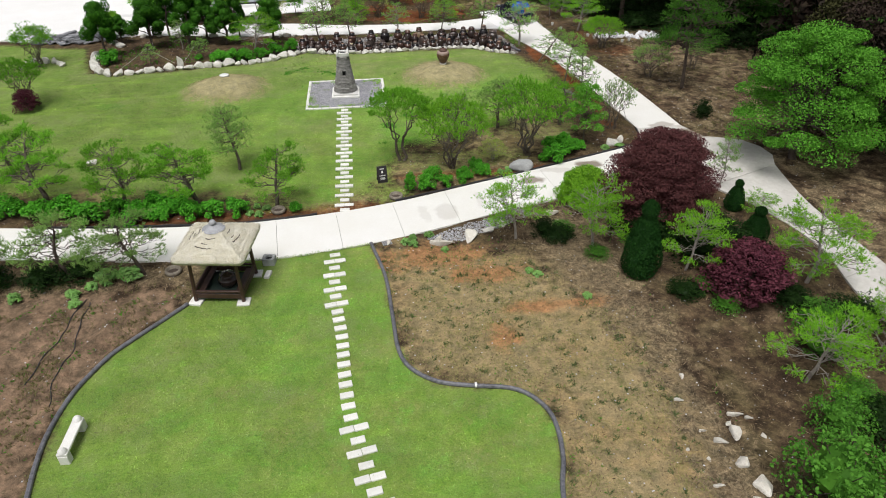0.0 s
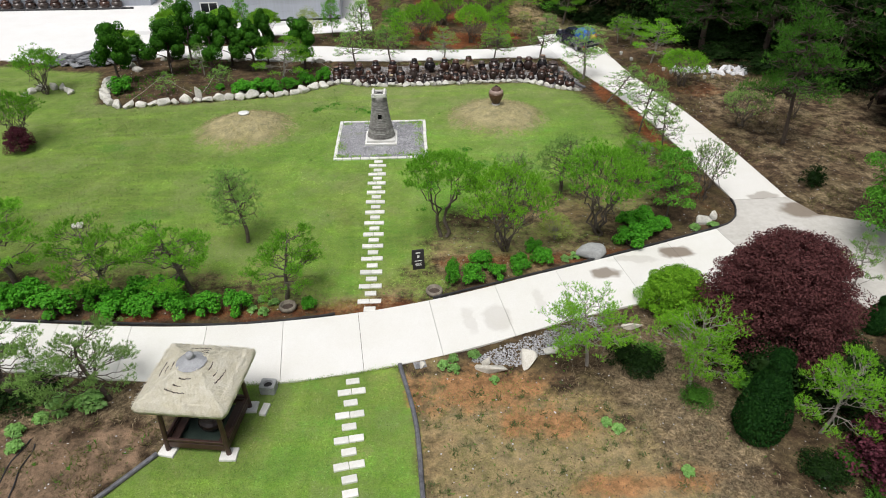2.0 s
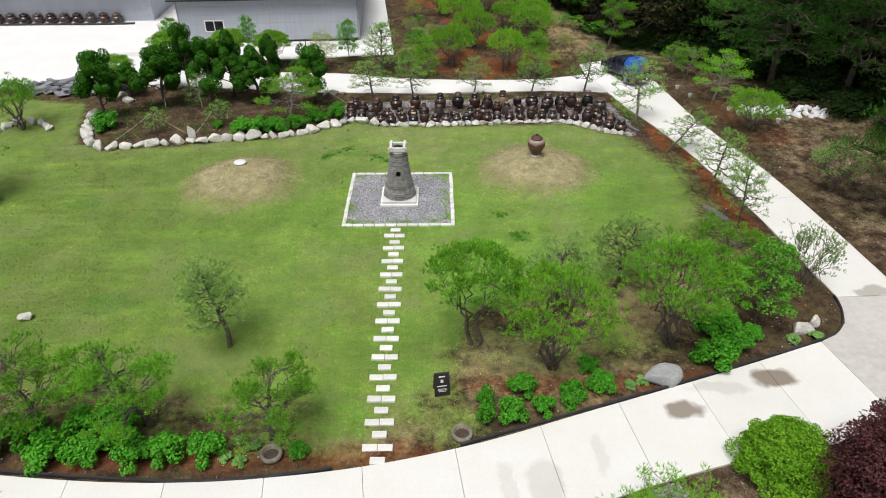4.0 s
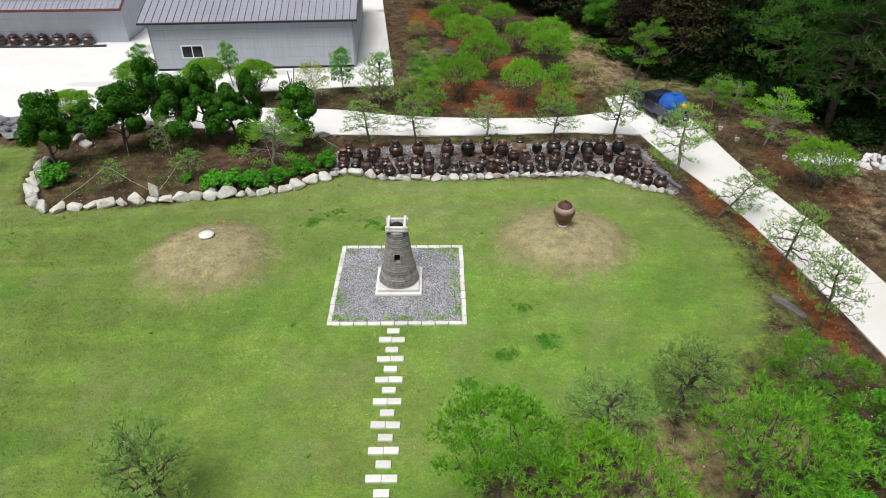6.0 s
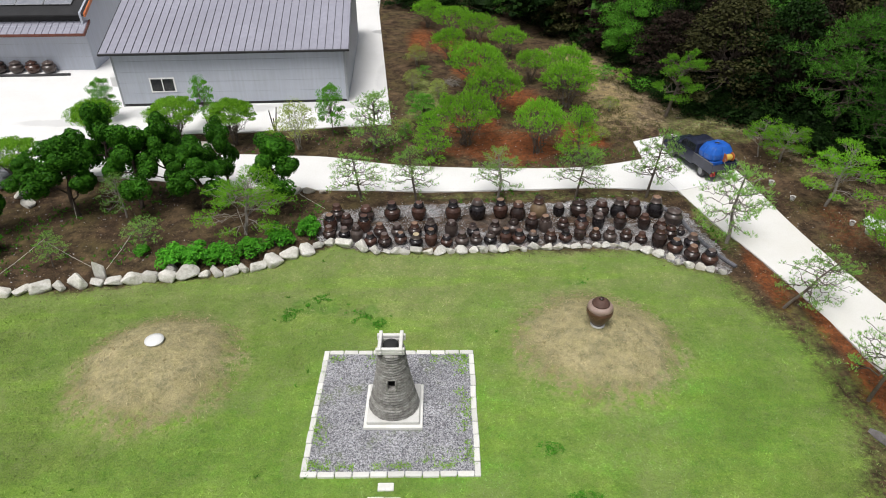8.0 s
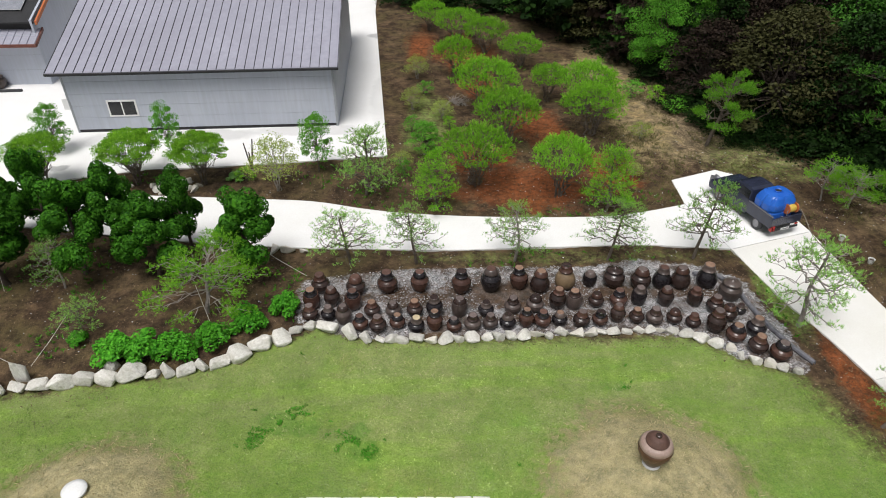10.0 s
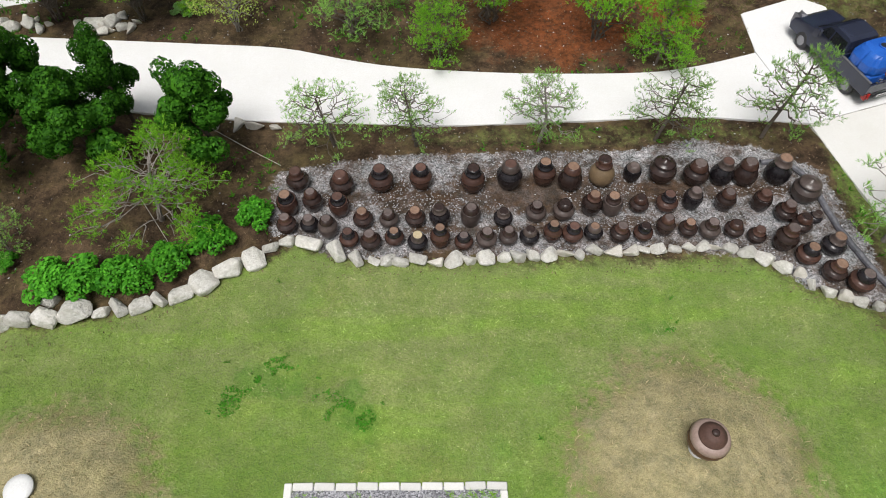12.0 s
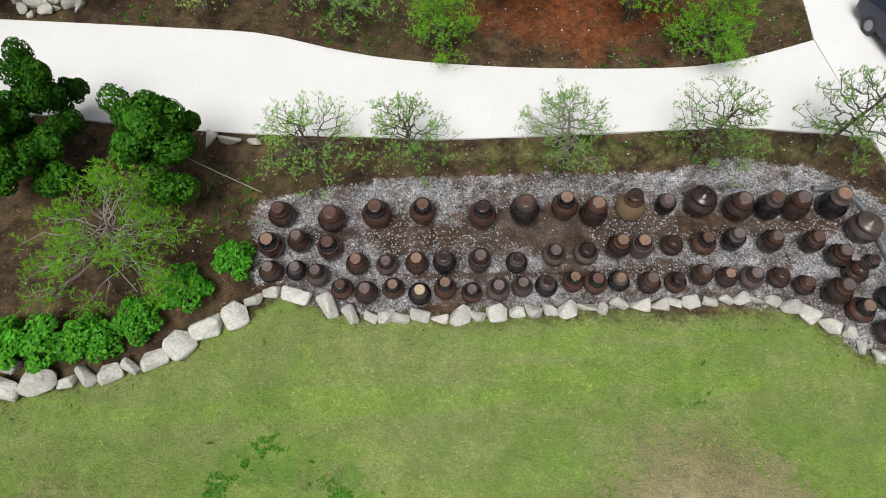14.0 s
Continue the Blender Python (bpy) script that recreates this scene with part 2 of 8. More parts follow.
def lumps(px, py, scale, seed=0):
    """Smooth value noise."""
    rng = np.random.RandomState(seed)
    grid = rng.rand(64, 64)
    u, w = px * scale + 31.7, py * scale + 17.3
    i, j = np.floor(u).astype(int), np.floor(w).astype(int)
    fu, fw = u - i, w - j
    fu, fw = fu * fu * (3 - 2 * fu), fw * fw * (3 - 2 * fw)
    g = lambda a, b: grid[a % 64, b % 64]
    return (g(i, j) * (1 - fu) + g(i + 1, j) * fu) * (1 - fw) + (g(i, j + 1) * (1 - fu) + g(i + 1, j + 1) * fu) * fw


def ramp(x, a, b):
    t = np.clip((x - a) / (b - a), 0, 1)
    return t * t * (3 - 2 * t)


HOSE_R = [(0.1, 26.2), (0.6, 23.5), (0.72, 20.8), (0.8, 18.7), (1.2, 17.6), (2.2, 16.75), (3.5, 16.4), (4.8, 16.05), (5.5, 15.3), (5.75, 14.4), (5.6, 13.0), (5.2, 11.6), (4.9, 9.0), (4.9, 5.0)]
HOSE_L = [(-7.7, 22.7), (-8.7, 21.5), (-10.0, 19.9), (-10.8, 18.0), (-11.05, 16.0), (-10.8, 13.8), (-10.3, 11.0), (-9.9, 5.0)]
LAWN_FRONT = [p[:2] for p in spline(HOSE_R, 4)] + [(4.5, -6), (-9.5, -6)] + [p[:2] for p in spline(HOSE_L, 4)][::-1] + [(-7.4, 23.6), (-7.3, 25.9)]
LAWN_BACK = [(-34, 33.4), (-18, 32.9), (-12, 32.4), (-8, 32.0), (-4.5, 31.0), (-2.6, 29.9), (1.2, 30.4), (1.6, 32.4), (2.2, 34.8), (3.6, 36.4), (6.5, 37.4), (9.5, 38.6), (12.0, 40.4), (13.8, 42.0),
             (14.9, 44.5), (15.3, 47.0), (15.1, 49.0), (14.5, 50.9), (13.3, 53.2), (11.3, 54.2), (10.0, 55.3), (6, 55.4), (-2, 55.3), (-4, 56.1), (-6.5, 54.8), (-9, 53.7), (-14, 53.0), (-18.3, 52.5), (-20.6, 53.6),
             (-21.9, 57.0), (-22.6, 60), (-26, 60.5), (-30, 62), (-40, 62)]
GRAVEL_JARS = [(-4.7, 56.6), (-4.9, 59.0), (-2.6, 59.6), (1.7, 59.7), (7.2, 59.8), (9.3, 60.1), (11.7, 59.9), (13.3, 58.7), (13.5, 56.8), (13.9, 54.1), (13.4, 53.4), (11.6, 54.2), (10.4, 55.4), (6, 55.6), (-2.4, 55.6), (-3.8, 56.4)]
TAN = [(0.4, 26.0), (3.0, 25.5), (6.5, 24.5), (9.0, 21.5), (10.2, 17.5), (10.0, 13), (9.0, 4), (4.5, 4), (5.4, 12), (5.7, 15), (4.8, 16), (1.4, 17.2), (0.6, 20)]
MOUND_A, MOUND_B = (-9.45, 48.2, 3.4, 0.86), (6.75, 49.1, 3.5, 0.78)


def ground_axis(lo, hi, step, far):
    core = np.arange(lo, hi + step / 2, step)
    out = [hi]
    s = step
    while out[-1] < far:
        s = min(s * 1.18, 200)
        out.append(out[-1] + s)
    back = [lo]
    s = step
    while back[-1] > -far:
        s = min(s * 1.18, 200)
        back.append(back[-1] - s)
    return np.concatenate([back[:0:-1], core, out[1:]])


def height_at(px, py):
    """Height of the ground."""
    px, py = np.asarray(px, float), np.asarray(py, float)
    z = 0.05 * (lumps(px, py, 0.35, 1) - 0.5) + 0.03 * (lumps(px, py, 1.3, 2) - 0.5)
    for cx, cy, r, h in (MOUND_A, MOUND_B):
        d = np.hypot(px - cx, py - cy) / r
        cap = np.clip(1 - d * d, 0, 1)
        z = z + h * cap ** 1.6 + cap * (0.07 * (lumps(px, py, 1.6, 8) - 0.5) + 0.05 * (lumps(px, py, 4.0, 9) - 0.5)) + 0.02 * np.sin(d * 22 + 3 * lumps(px, py, 1.0, 10)) * cap
    bed = ramp(signed(px, py, LAWN_FRONT), 0.1, -0.5) * ramp(signed(px, py, LAWN_BACK), 0.1, -0.5)
    z = z + bed * (0.09 * (lumps(px, py, 0.9, 5) - 0.5) + 0.05 * (lumps(px, py, 3.1, 6) - 0.5))
    furrow = bed * ramp(px, -7.5, -9.0) * ramp(py, 24.5, 22.5)
    z = z + furrow * 0.1 * np.sin(5.0 * (px * 0.9 - py * 0.42))
    return z


A_UP = [(-40, 34.2), (-30, 32.2), (-22, 30.8), (-14.5, 29.6), (-8.3, 28.95), (-3, 29.15), (1.6, 30.0), (6.1, 31.4), (11.1, 33.0), (15.6, 34.55)]
A_LO = [(-40, 31.4), (-30, 29.3), (-22, 28.0), (-13.5, 26.75), (-9.1, 26.0), (-4.4, 25.6), (0.2, 26.25), (3.4, 27.1), (7.5, 28.45), (11.3, 29.4), (16.4, 30.2)]
JUNCTION = [(15.612, 34.53), (16.41, 30.2), (18.7, 29.3), (23.55, 31.2), (24.1, 32.4), (24.0, 33.6), (23.3, 34.7), (21.3, 35.5), (20.6, 37.3), (17.65, 37.2), (17.5, 36.5), (17.1, 35.6), (16.5, 35.0)]
R_IN = [(18.71, 29.28), (20.1, 26.8), (21.0, 22.9), (20.4, 19.3), (20.3, 12), (20.6, 2)]
R_OUT = [(23.55, 31.18), (22.9, 27), (23.0, 23.1), (23.2, 18), (23.6, 11), (24.2, 2)]
B_IN = [(17.65, 37.22), (17.2, 42.8), (16.5, 48.5), (15.5, 53.6), (14.3, 57.6), (13.6, 60.75)]
B_OUT = [(20.6, 37.32), (20.2, 43), (19.6, 48.5), (18.8, 52.5), (18.1, 56.9), (17.7, 62.0)]
CORNER = [(13.6, 60.77), (17.7, 62.03), (17.2, 64.5), (16.3, 67.2), (15.4, 67.8), (12.8, 66.8), (12.75, 64.55)]
C_UP = [(-19.0, 66.4), (-12.9, 65.9), (-8.2, 65.5), (-5.3, 65.2), (-2.9, 64.5), (-0.6, 64.0), (3.4, 63.6), (8.0, 63.5), (10.3, 63.8), (12.74, 64.5)]
C_LO = [(-19.0, 63.4), (-12, 62.2), (-7.0, 61.5), (-4.0, 61.25), (-1.0, 61.1), (1.1, 61.0), (5.3, 61.1), (9.6, 61.2), (11.6, 61.0), (13.58, 60.8)]
YARD = [(-19.02, 63.4), (-19.02, 66.4), (-18.2, 67.7), (-14.4, 68.6), (-10.4, 68.85), (-1.9, 69.8), (-4.2, 96.7), (-5, 125), (-90, 125), (-90, 70), (-40, 66.5), (-31, 63.3), (-26.5, 62.3), (-23.5, 62.5)]


def between(a, b):
    return [tuple(p[:2]) for p in spline(a, 4)] + [tuple(p[:2]) for p in spline(b, 4)][::-1]


gx, gy = ground_axis(-24.0, 26.0, 0.23, 1500), ground_axis(6.0, 72.0, 0.23, 1500)
GX, GY = np.meshgrid(gx, gy)
GZ = height_at(GX, GY)
for outline in (between(A_UP, A_LO), JUNCTION, between(R_IN, R_OUT), between(B_IN, B_OUT), CORNER, between(C_UP, C_LO), YARD):
    GZ = GZ - 0.12 * ramp(signed(GX, GY, outline), -0.05, 0.3) * (GZ > -0.08)
ragged = 0.9 * (lumps(GX, GY, 0.8, 11) - 0.5) + 0.5 * (lumps(GX, GY, 2.5, 12) - 0.5)
sd_front, sd_back = signed(GX, GY, LAWN_FRONT), signed(GX, GY, LAWN_BACK)
wide = 0.35 + 1.1 * np.maximum(ramp(GY, 42, 36), 0.8 * ramp(GX, 9, 12) * ramp(GY, 54, 51))
rough = wide * (1 - 0.75 * ramp(GX, 9, 12) * ramp(GY, 41, 43))
lawn = np.maximum(ramp(sd_front + 0.25 * ragged, -0.15, 0.2), ramp(sd_back + ragged * rough, -0.3, wide))
straw = np.zeros_like(GX)
for cx, cy, r, h in (MOUND_A, MOUND_B):
    d = np.hypot(GX - cx, GY - cy) + 0.5 * ragged
    straw = np.maximum(straw, ramp(d, r * 1.12, r * 0.55))
tan = ramp(signed(GX, GY, TAN) + 1.0 * ragged, -1.2, 1.2)
for cx, cy, rx, ry in ((4.5, 33.6, 5.0, 2.2), (9.0, 36.6, 4.0, 2.2), (12.0, 38.2, 2.6, 2.0), (-2.0, 30.6, 3.0, 1.0), (-8.0, 33.0, 4.0, 1.4), (-13.5, 33.6, 3.0, 1.4), (13.0, 73.0, 2.0, 5.0), (12.6, 81.0, 2.6, 7.0), (8.8, 35.8, 1.0, 0.8)):
    tan = np.maximum(tan, 0.72 * ramp(np.hypot((GX - cx) / rx, (GY - cy) / ry) + 0.4 * ragged, 1.2, 0.4))
red = np.zeros_like(GX)
for cx, cy, rx, ry in ((5.6, 66.4, 4.4, 2.6), (3.6, 70.0, 2.4, 2.0), (9.8, 67.6, 1.6, 2.6), (16.2, 46.5, 0.7, 9), (14.9, 53.5, 0.6, 2.5), (20.6, 57.5, 1.2, 2.6), (6.6, 73.5, 2.0, 2.6), (4.0, 79.5, 1.8, 2.2), (2.6, 86, 2.4, 4), (-0.4, 88, 1.2, 4), (-7, 29.8, 9, 0.6), (8, 32.7, 8, 0.6), (22, 53, 2, 1.4)):
    red = np.maximum(red, ramp(np.hypot((GX - cx) / rx, (GY - cy) / ry) + 0.75 * ragged, 1.2, 0.5))
red = red * (1 - 0.55 * ramp(GX, 17.5, 19)) * (1 - 0.3 * ramp(GY, 36, 34))


def tilled_bed(px, py):
    return ramp(px, -7.6, -8.6) * ramp(py, 24.4, 23.4)


gravel = ramp(signed(GX, GY, GRAVEL_JARS) + 0.3 * ragged, -0.1, 0.15)
earth = np.zeros_like(GX)
for cx, cy, rx, ry in ((3.4, 57.9, 3.8, 0.8), (0.0, 57.8, 1.8, 0.6), (7.2, 57.9, 2.4, 0.45), (4.0, 56.6, 5.0, 0.22), (-2.8, 57.9, 0.9, 0.3), (10.2, 57.9, 1.6, 0.3)):
    earth = np.maximum(earth, ramp(np.hypot((GX - cx) / rx, (GY - cy) / ry) + 0.9 * ragged, 1.4, 0.6))
litter = np.clip(0.6 * ramp(GX, -6, -8) * ramp(GY, 27, 25) * (1 - tilled_bed(GX, GY)) + ramp(GX, 6.5, 9.5) * ramp(GY, 30, 26) * (1 - 0.88 * ramp(GX, 10.2, 12.6)) + 0.4 * ramp(GX, 20, 22) * ramp(GY - 0.75 * (31 - GX), 60, 57) + ramp(GY, 66, 72) * ramp(GX, 11, 13), 0, 1)
for cx, cy, rx, ry, k in ((14.3, 57.2, 0.7, 2.8, 0.75), (5.0, 60.4, 8.0, 0.5, 0.22), (18.0, 69.0, 3.0, 3.0, 0.3), (5.5, 34.6, 5.5, 1.6, 0.3), (11.5, 37.9, 3.5, 1.6, 0.3), (-10.0, 31.9, 9.0, 1.3, 0.34), (-4.0, 30.6, 2.5, 1.0, 0.55), (1.4, 31.0, 1.2, 1.2, 0.55), (15.0, 45.5, 0.9, 6.0, 0.3), (13.6, 41.2, 2.0, 1.6, 0.34), (-18.5, 40.0, 4.0, 6.0, 0.5), (0.2, 74, 1.5, 5, 0.5)):
    lawn = np.maximum(lawn, k * ramp(np.hypot((GX - cx) / rx, (GY - cy) / ry) + 0.5 * ragged, 1.2, 0.4))
weeds = np.zeros_like(GX)
for cx, cy, r in ((-4.5, 51.7, 0.9), (-3.6, 51.5, 0.8), (-1.6, 50.5, 0.9), (-5.4, 51.0, 0.5), (-1.9, 51.4, 0.6), (6.6, 53.1, 0.8), (2.1, 40.0, 1.2), (3.0, 41.6, 0.9), (3.0, 37.2, 1.3), (-12.5, 37.8, 1.4), (5.0, 42.3, 0.8), (-17, 46, 1.2)):
    weeds = np.maximum(weeds, ramp(np.hypot(GX - cx, (GY - cy) * 1.5) + 0.8 * ragged, r, 0.3 * r))
tilled = ramp(GX, -7.6, -8.6) * ramp(sd_front, 0.0, -0.5) * ramp(GY, 24.6 + 0.6 * ragged, 23.4 + 0.6 * ragged)
clay = np.zeros_like(GX)
for cx, cy, rx, ry in ((2.6, 24.8, 2.6, 1.2), (5.6, 23.2, 2.0, 0.7), (7.4, 20.6, 2.2, 0.5), (5.0, 19.0, 0.8, 0.9)):
    clay = np.maximum(clay, ramp(np.hypot((GX - cx) / rx, (GY - cy) / ry) + 0.7 * ragged, 1.3, 0.3))
nx, ny = len(gx), len(gy)
idx = np.arange(nx * ny).reshape(ny, nx)
quads = np.stack([idx[:-1, :-1], idx[:-1, 1:], idx[1:, 1:], idx[1:, :-1]], -1).reshape(-1, 4)
me = bpy.data.meshes.new("ground")
me.from_pydata(np.stack([GX, GY, GZ], -1).reshape(-1, 3).tolist(), [], quads.tolist())
for key, field in (("lawn", lawn), ("straw", straw), ("tan", tan), ("red", red), ("gravel", gravel), ("litter", litter), ("weeds", weeds), ("clay", clay), ("tilled", tilled), ("earth", earth)):
    att = me.attributes.new(key, "FLOAT", "POINT")
    att.data.foreach_set("value", field.astype(np.float32).ravel())
me.polygons.foreach_set("use_smooth", [True] * len(me.polygons))


def lawn_colour(nt, pos):
    """Greens of the lawn: dark, lush, faded and thin patches of several sizes."""
    col = mix_node(nt, noise_node(nt, pos, 0.16, 3, 0.55, 0.4, 0.6), (0.075, 0.23, 0.025), (0.18, 0.36, 0.055))
    col = mix_node(nt, math_node(nt, "MULTIPLY", noise_node(nt, pos, 0.3, 4, 0.6, 0.45, 0.58), 0.8), col, (0.14, 0.44, 0.028))
    col = mix_node(nt, math_node(nt, "MULTIPLY", noise_node(nt, pos, 0.24, 5, 0.65, 0.48, 0.6), 0.7), col, (0.27, 0.38, 0.09))
    col = mix_node(nt, math_node(nt, "MULTIPLY", noise_node(nt, pos, 0.5, 7, 0.78, 0.47, 0.62), 0.7), col, (0.29, 0.26, 0.11))
    col = mix_node(nt, math_node(nt, "MULTIPLY", noise_node(nt, pos, 0.11, 4, 0.6, 0.5, 0.6), 0.5), col, (0.055, 0.17, 0.02))
    # lusher and duller stretches of the lawn
    uneven = noise_node(nt, pos, 0.5, 6, 0.7, 0.36, 0.6)
    lush, dull, pale, deep = (0.12, 0.46, 0.036), (0.098, 0.15, 0.038), (0.27, 0.31, 0.14), (0.085, 0.23, 0.026)
    for cx, cy, r, k, tone in ((3.2, 43.2, 6.0, 0.75, lush), (10.0, 46.5, 5.0, 0.8, lush), (-5.5, 43.5, 5.5, 0.6, lush), (-11.5, 40.5, 5.5, 0.5, lush), (2.2, 38.6, 2.6, 0.8, lush), (12.4, 50.6, 3.4, 0.9, deep), (13.0, 46.0, 3.0, 0.8, deep), (-3.0, 20.5, 4.5, 0.7, lush), (-6.5, 14.0, 4.5, 0.5, lush),
                               (-17.5, 43.0, 7.5, 0.85, dull), (-14.0, 36.5, 5.5, 0.8, dull), (-14.5, 51.5, 4.5, 0.7, dull), (-9.0, 52.0, 4.5, 0.8, dull), (-4.6, 49.0, 3.0, 0.5, deep), (-2.0, 35.0, 2.5, 0.6, dull), (13.0, 42.0, 3.4, 0.9, dull), (15.6, 46.5, 2.6, 1.0, dull), (14.6, 51.0, 2.0, 0.9, dull), (-20.5, 48.5, 5.0, 0.7, dull), (10.0, 39.8, 3.0, 0.7, dull), (0.5, 53.3, 4.5, 0.8, pale), (5.0, 45.0, 3.5, 0.5, pale), (-1.5, 40.5, 3.5, 0.5, pale), (-6.3, 21.5, 2.6, 0.8, dull)):
        d = nt.nodes.new("ShaderNodeVectorMath")
        d.operation = "DISTANCE"
        nt.links.new(pos, d.inputs[0])
        d.inputs[1].default_value = (cx, cy, 0)
        near = nt.nodes.new("ShaderNodeMapRange")
        near.inputs[1].default_value, near.inputs[2].default_value, near.inputs[3].default_value, near.inputs[4].default_value = 0.35 * r, r, k, 0.0
        nt.links.new(d.outputs["Value"], near.inputs[0])
        col = mix_node(nt, math_node(nt, "MULTIPLY", near.outputs[0], uneven), col, tone)
    split = nt.nodes.new("ShaderNodeSeparateXYZ")
    nt.links.new(pos, split.inputs[0])
    far = nt.nodes.new("ShaderNodeMapRange")
    far.inputs[1].default_value, far.inputs[2].default_value, far.inputs[4].default_value = 47.0, 52.5, 0.95
    nt.links.new(split.outputs[1], far.inputs[0])
    col = mix_node(nt, math_node(nt, "MULTIPLY", far.outputs[0], noise_node(nt, pos, 0.4, 6, 0.7, 0.3, 0.55)), col, (0.26, 0.29, 0.155))
    col = mix_node(nt, math_node(nt, "MULTIPLY", noise_node(nt, pos, 2.4, 8, 0.85, 0.52, 0.68), 0.4), col, (0.33, 0.34, 0.14))
    front = nt.nodes.new("ShaderNodeMapRange")
    front.inputs[1].default_value, front.inputs[2].default_value, front.inputs[4].default_value = 30.0, 26.0, 0.85
    nt.links.new(split.outputs[1], front.inputs[0])
    col = mix_node(nt, math_node(nt, "MULTIPLY", front.outputs[0], noise_node(nt, pos, 0.9, 7, 0.8, 0.47, 0.56)), col, (0.23, 0.23, 0.1))
    col = mix_node(nt, math_node(nt, "MULTIPLY", front.outputs[0], noise_node(nt, pos, 0.45, 6, 0.75, 0.5, 0.56)), col, (0.09, 0.34, 0.03))
    # the lawn is darker towards the west, a deep green along the eastern edge
    west = nt.nodes.new("ShaderNodeMapRange")
    west.inputs[1].default_value, west.inputs[2].default_value, west.inputs[4].default_value = -1.0, -14.0, 0.95
    nt.links.new(split.outputs[0], west.inputs[0])
    col = mix_node(nt, math_node(nt, "MULTIPLY", west.outputs[0], noise_node(nt, pos, 0.6, 6, 0.72, 0.36, 0.56)), col, (0.085, 0.135, 0.036))
    east = nt.nodes.new("ShaderNodeMapRange")
    east.inputs[1].default_value, east.inputs[2].default_value, east.inputs[4].default_value = 8.5, 15.0, 0.9
    nt.links.new(split.outputs[0], east.inputs[0])
    col = mix_node(nt, math_node(nt, "MULTIPLY", east.outputs[0], noise_node(nt, pos, 0.6, 6, 0.72, 0.34, 0.56)), col, (0.075, 0.17, 0.028))
    # mowing streaks
    bands = nt.nodes.new("ShaderNodeMapping")
    bands.inputs["Rotation"].default_value, bands.inputs["Scale"].default_value = (0, 0, 0.55), (0.25, 1.6, 1)
    nt.links.new(pos, bands.inputs[0])
    col = mix_node(nt, math_node(nt, "MULTIPLY", noise_node(nt, bands.outputs[0], 0.55, 6, 0.65, 0.48, 0.6), 0.65), col, (0.2, 0.39, 0.045))
    col = mix_node(nt, math_node(nt, "MULTIPLY", noise_node(nt, pos, 0.7, 6, 0.7, 0.46, 0.62), 0.35), col, (0.07, 0.21, 0.02))
    tint = mix_node(nt, noise_node(nt, pos, 8.0, 6, 0.85, 0.37, 0.63), (0.62, 0.68, 0.5), (1.62, 1.42, 1.5))
    col = mix_node(nt, 1.0, col, tint, "MULTIPLY")
    broad = mix_node(nt, noise_node(nt, pos, 0.42, 9, 0.76, 0.4, 0.6), (0.66, 0.72, 0.64), (1.36, 1.26, 1.32))
    col = mix_node(nt, 1.0, col, broad, "MULTIPLY")
    # worn, greyish stretches and fresh ones
    col = mix_node(nt, math_node(nt, "MULTIPLY", noise_node(nt, pos, 0.33, 9, 0.74, 0.5, 0.6), 0.5), col, (0.25, 0.26, 0.14))
    col = mix_node(nt, math_node(nt, "MULTIPLY", noise_node(nt, pos, 0.27, 9, 0.72, 0.52, 0.62), 0.5), col, (0.085, 0.2, 0.03))
    # dead blades and thatch showing through
    return mix_node(nt, math_node(nt, "ADD", math_node(nt, "MULTIPLY", noise_node(nt, pos, 1.7, 8, 0.82, 0.42, 0.62), 0.2), 0.08), col, (0.36, 0.29, 0.2))


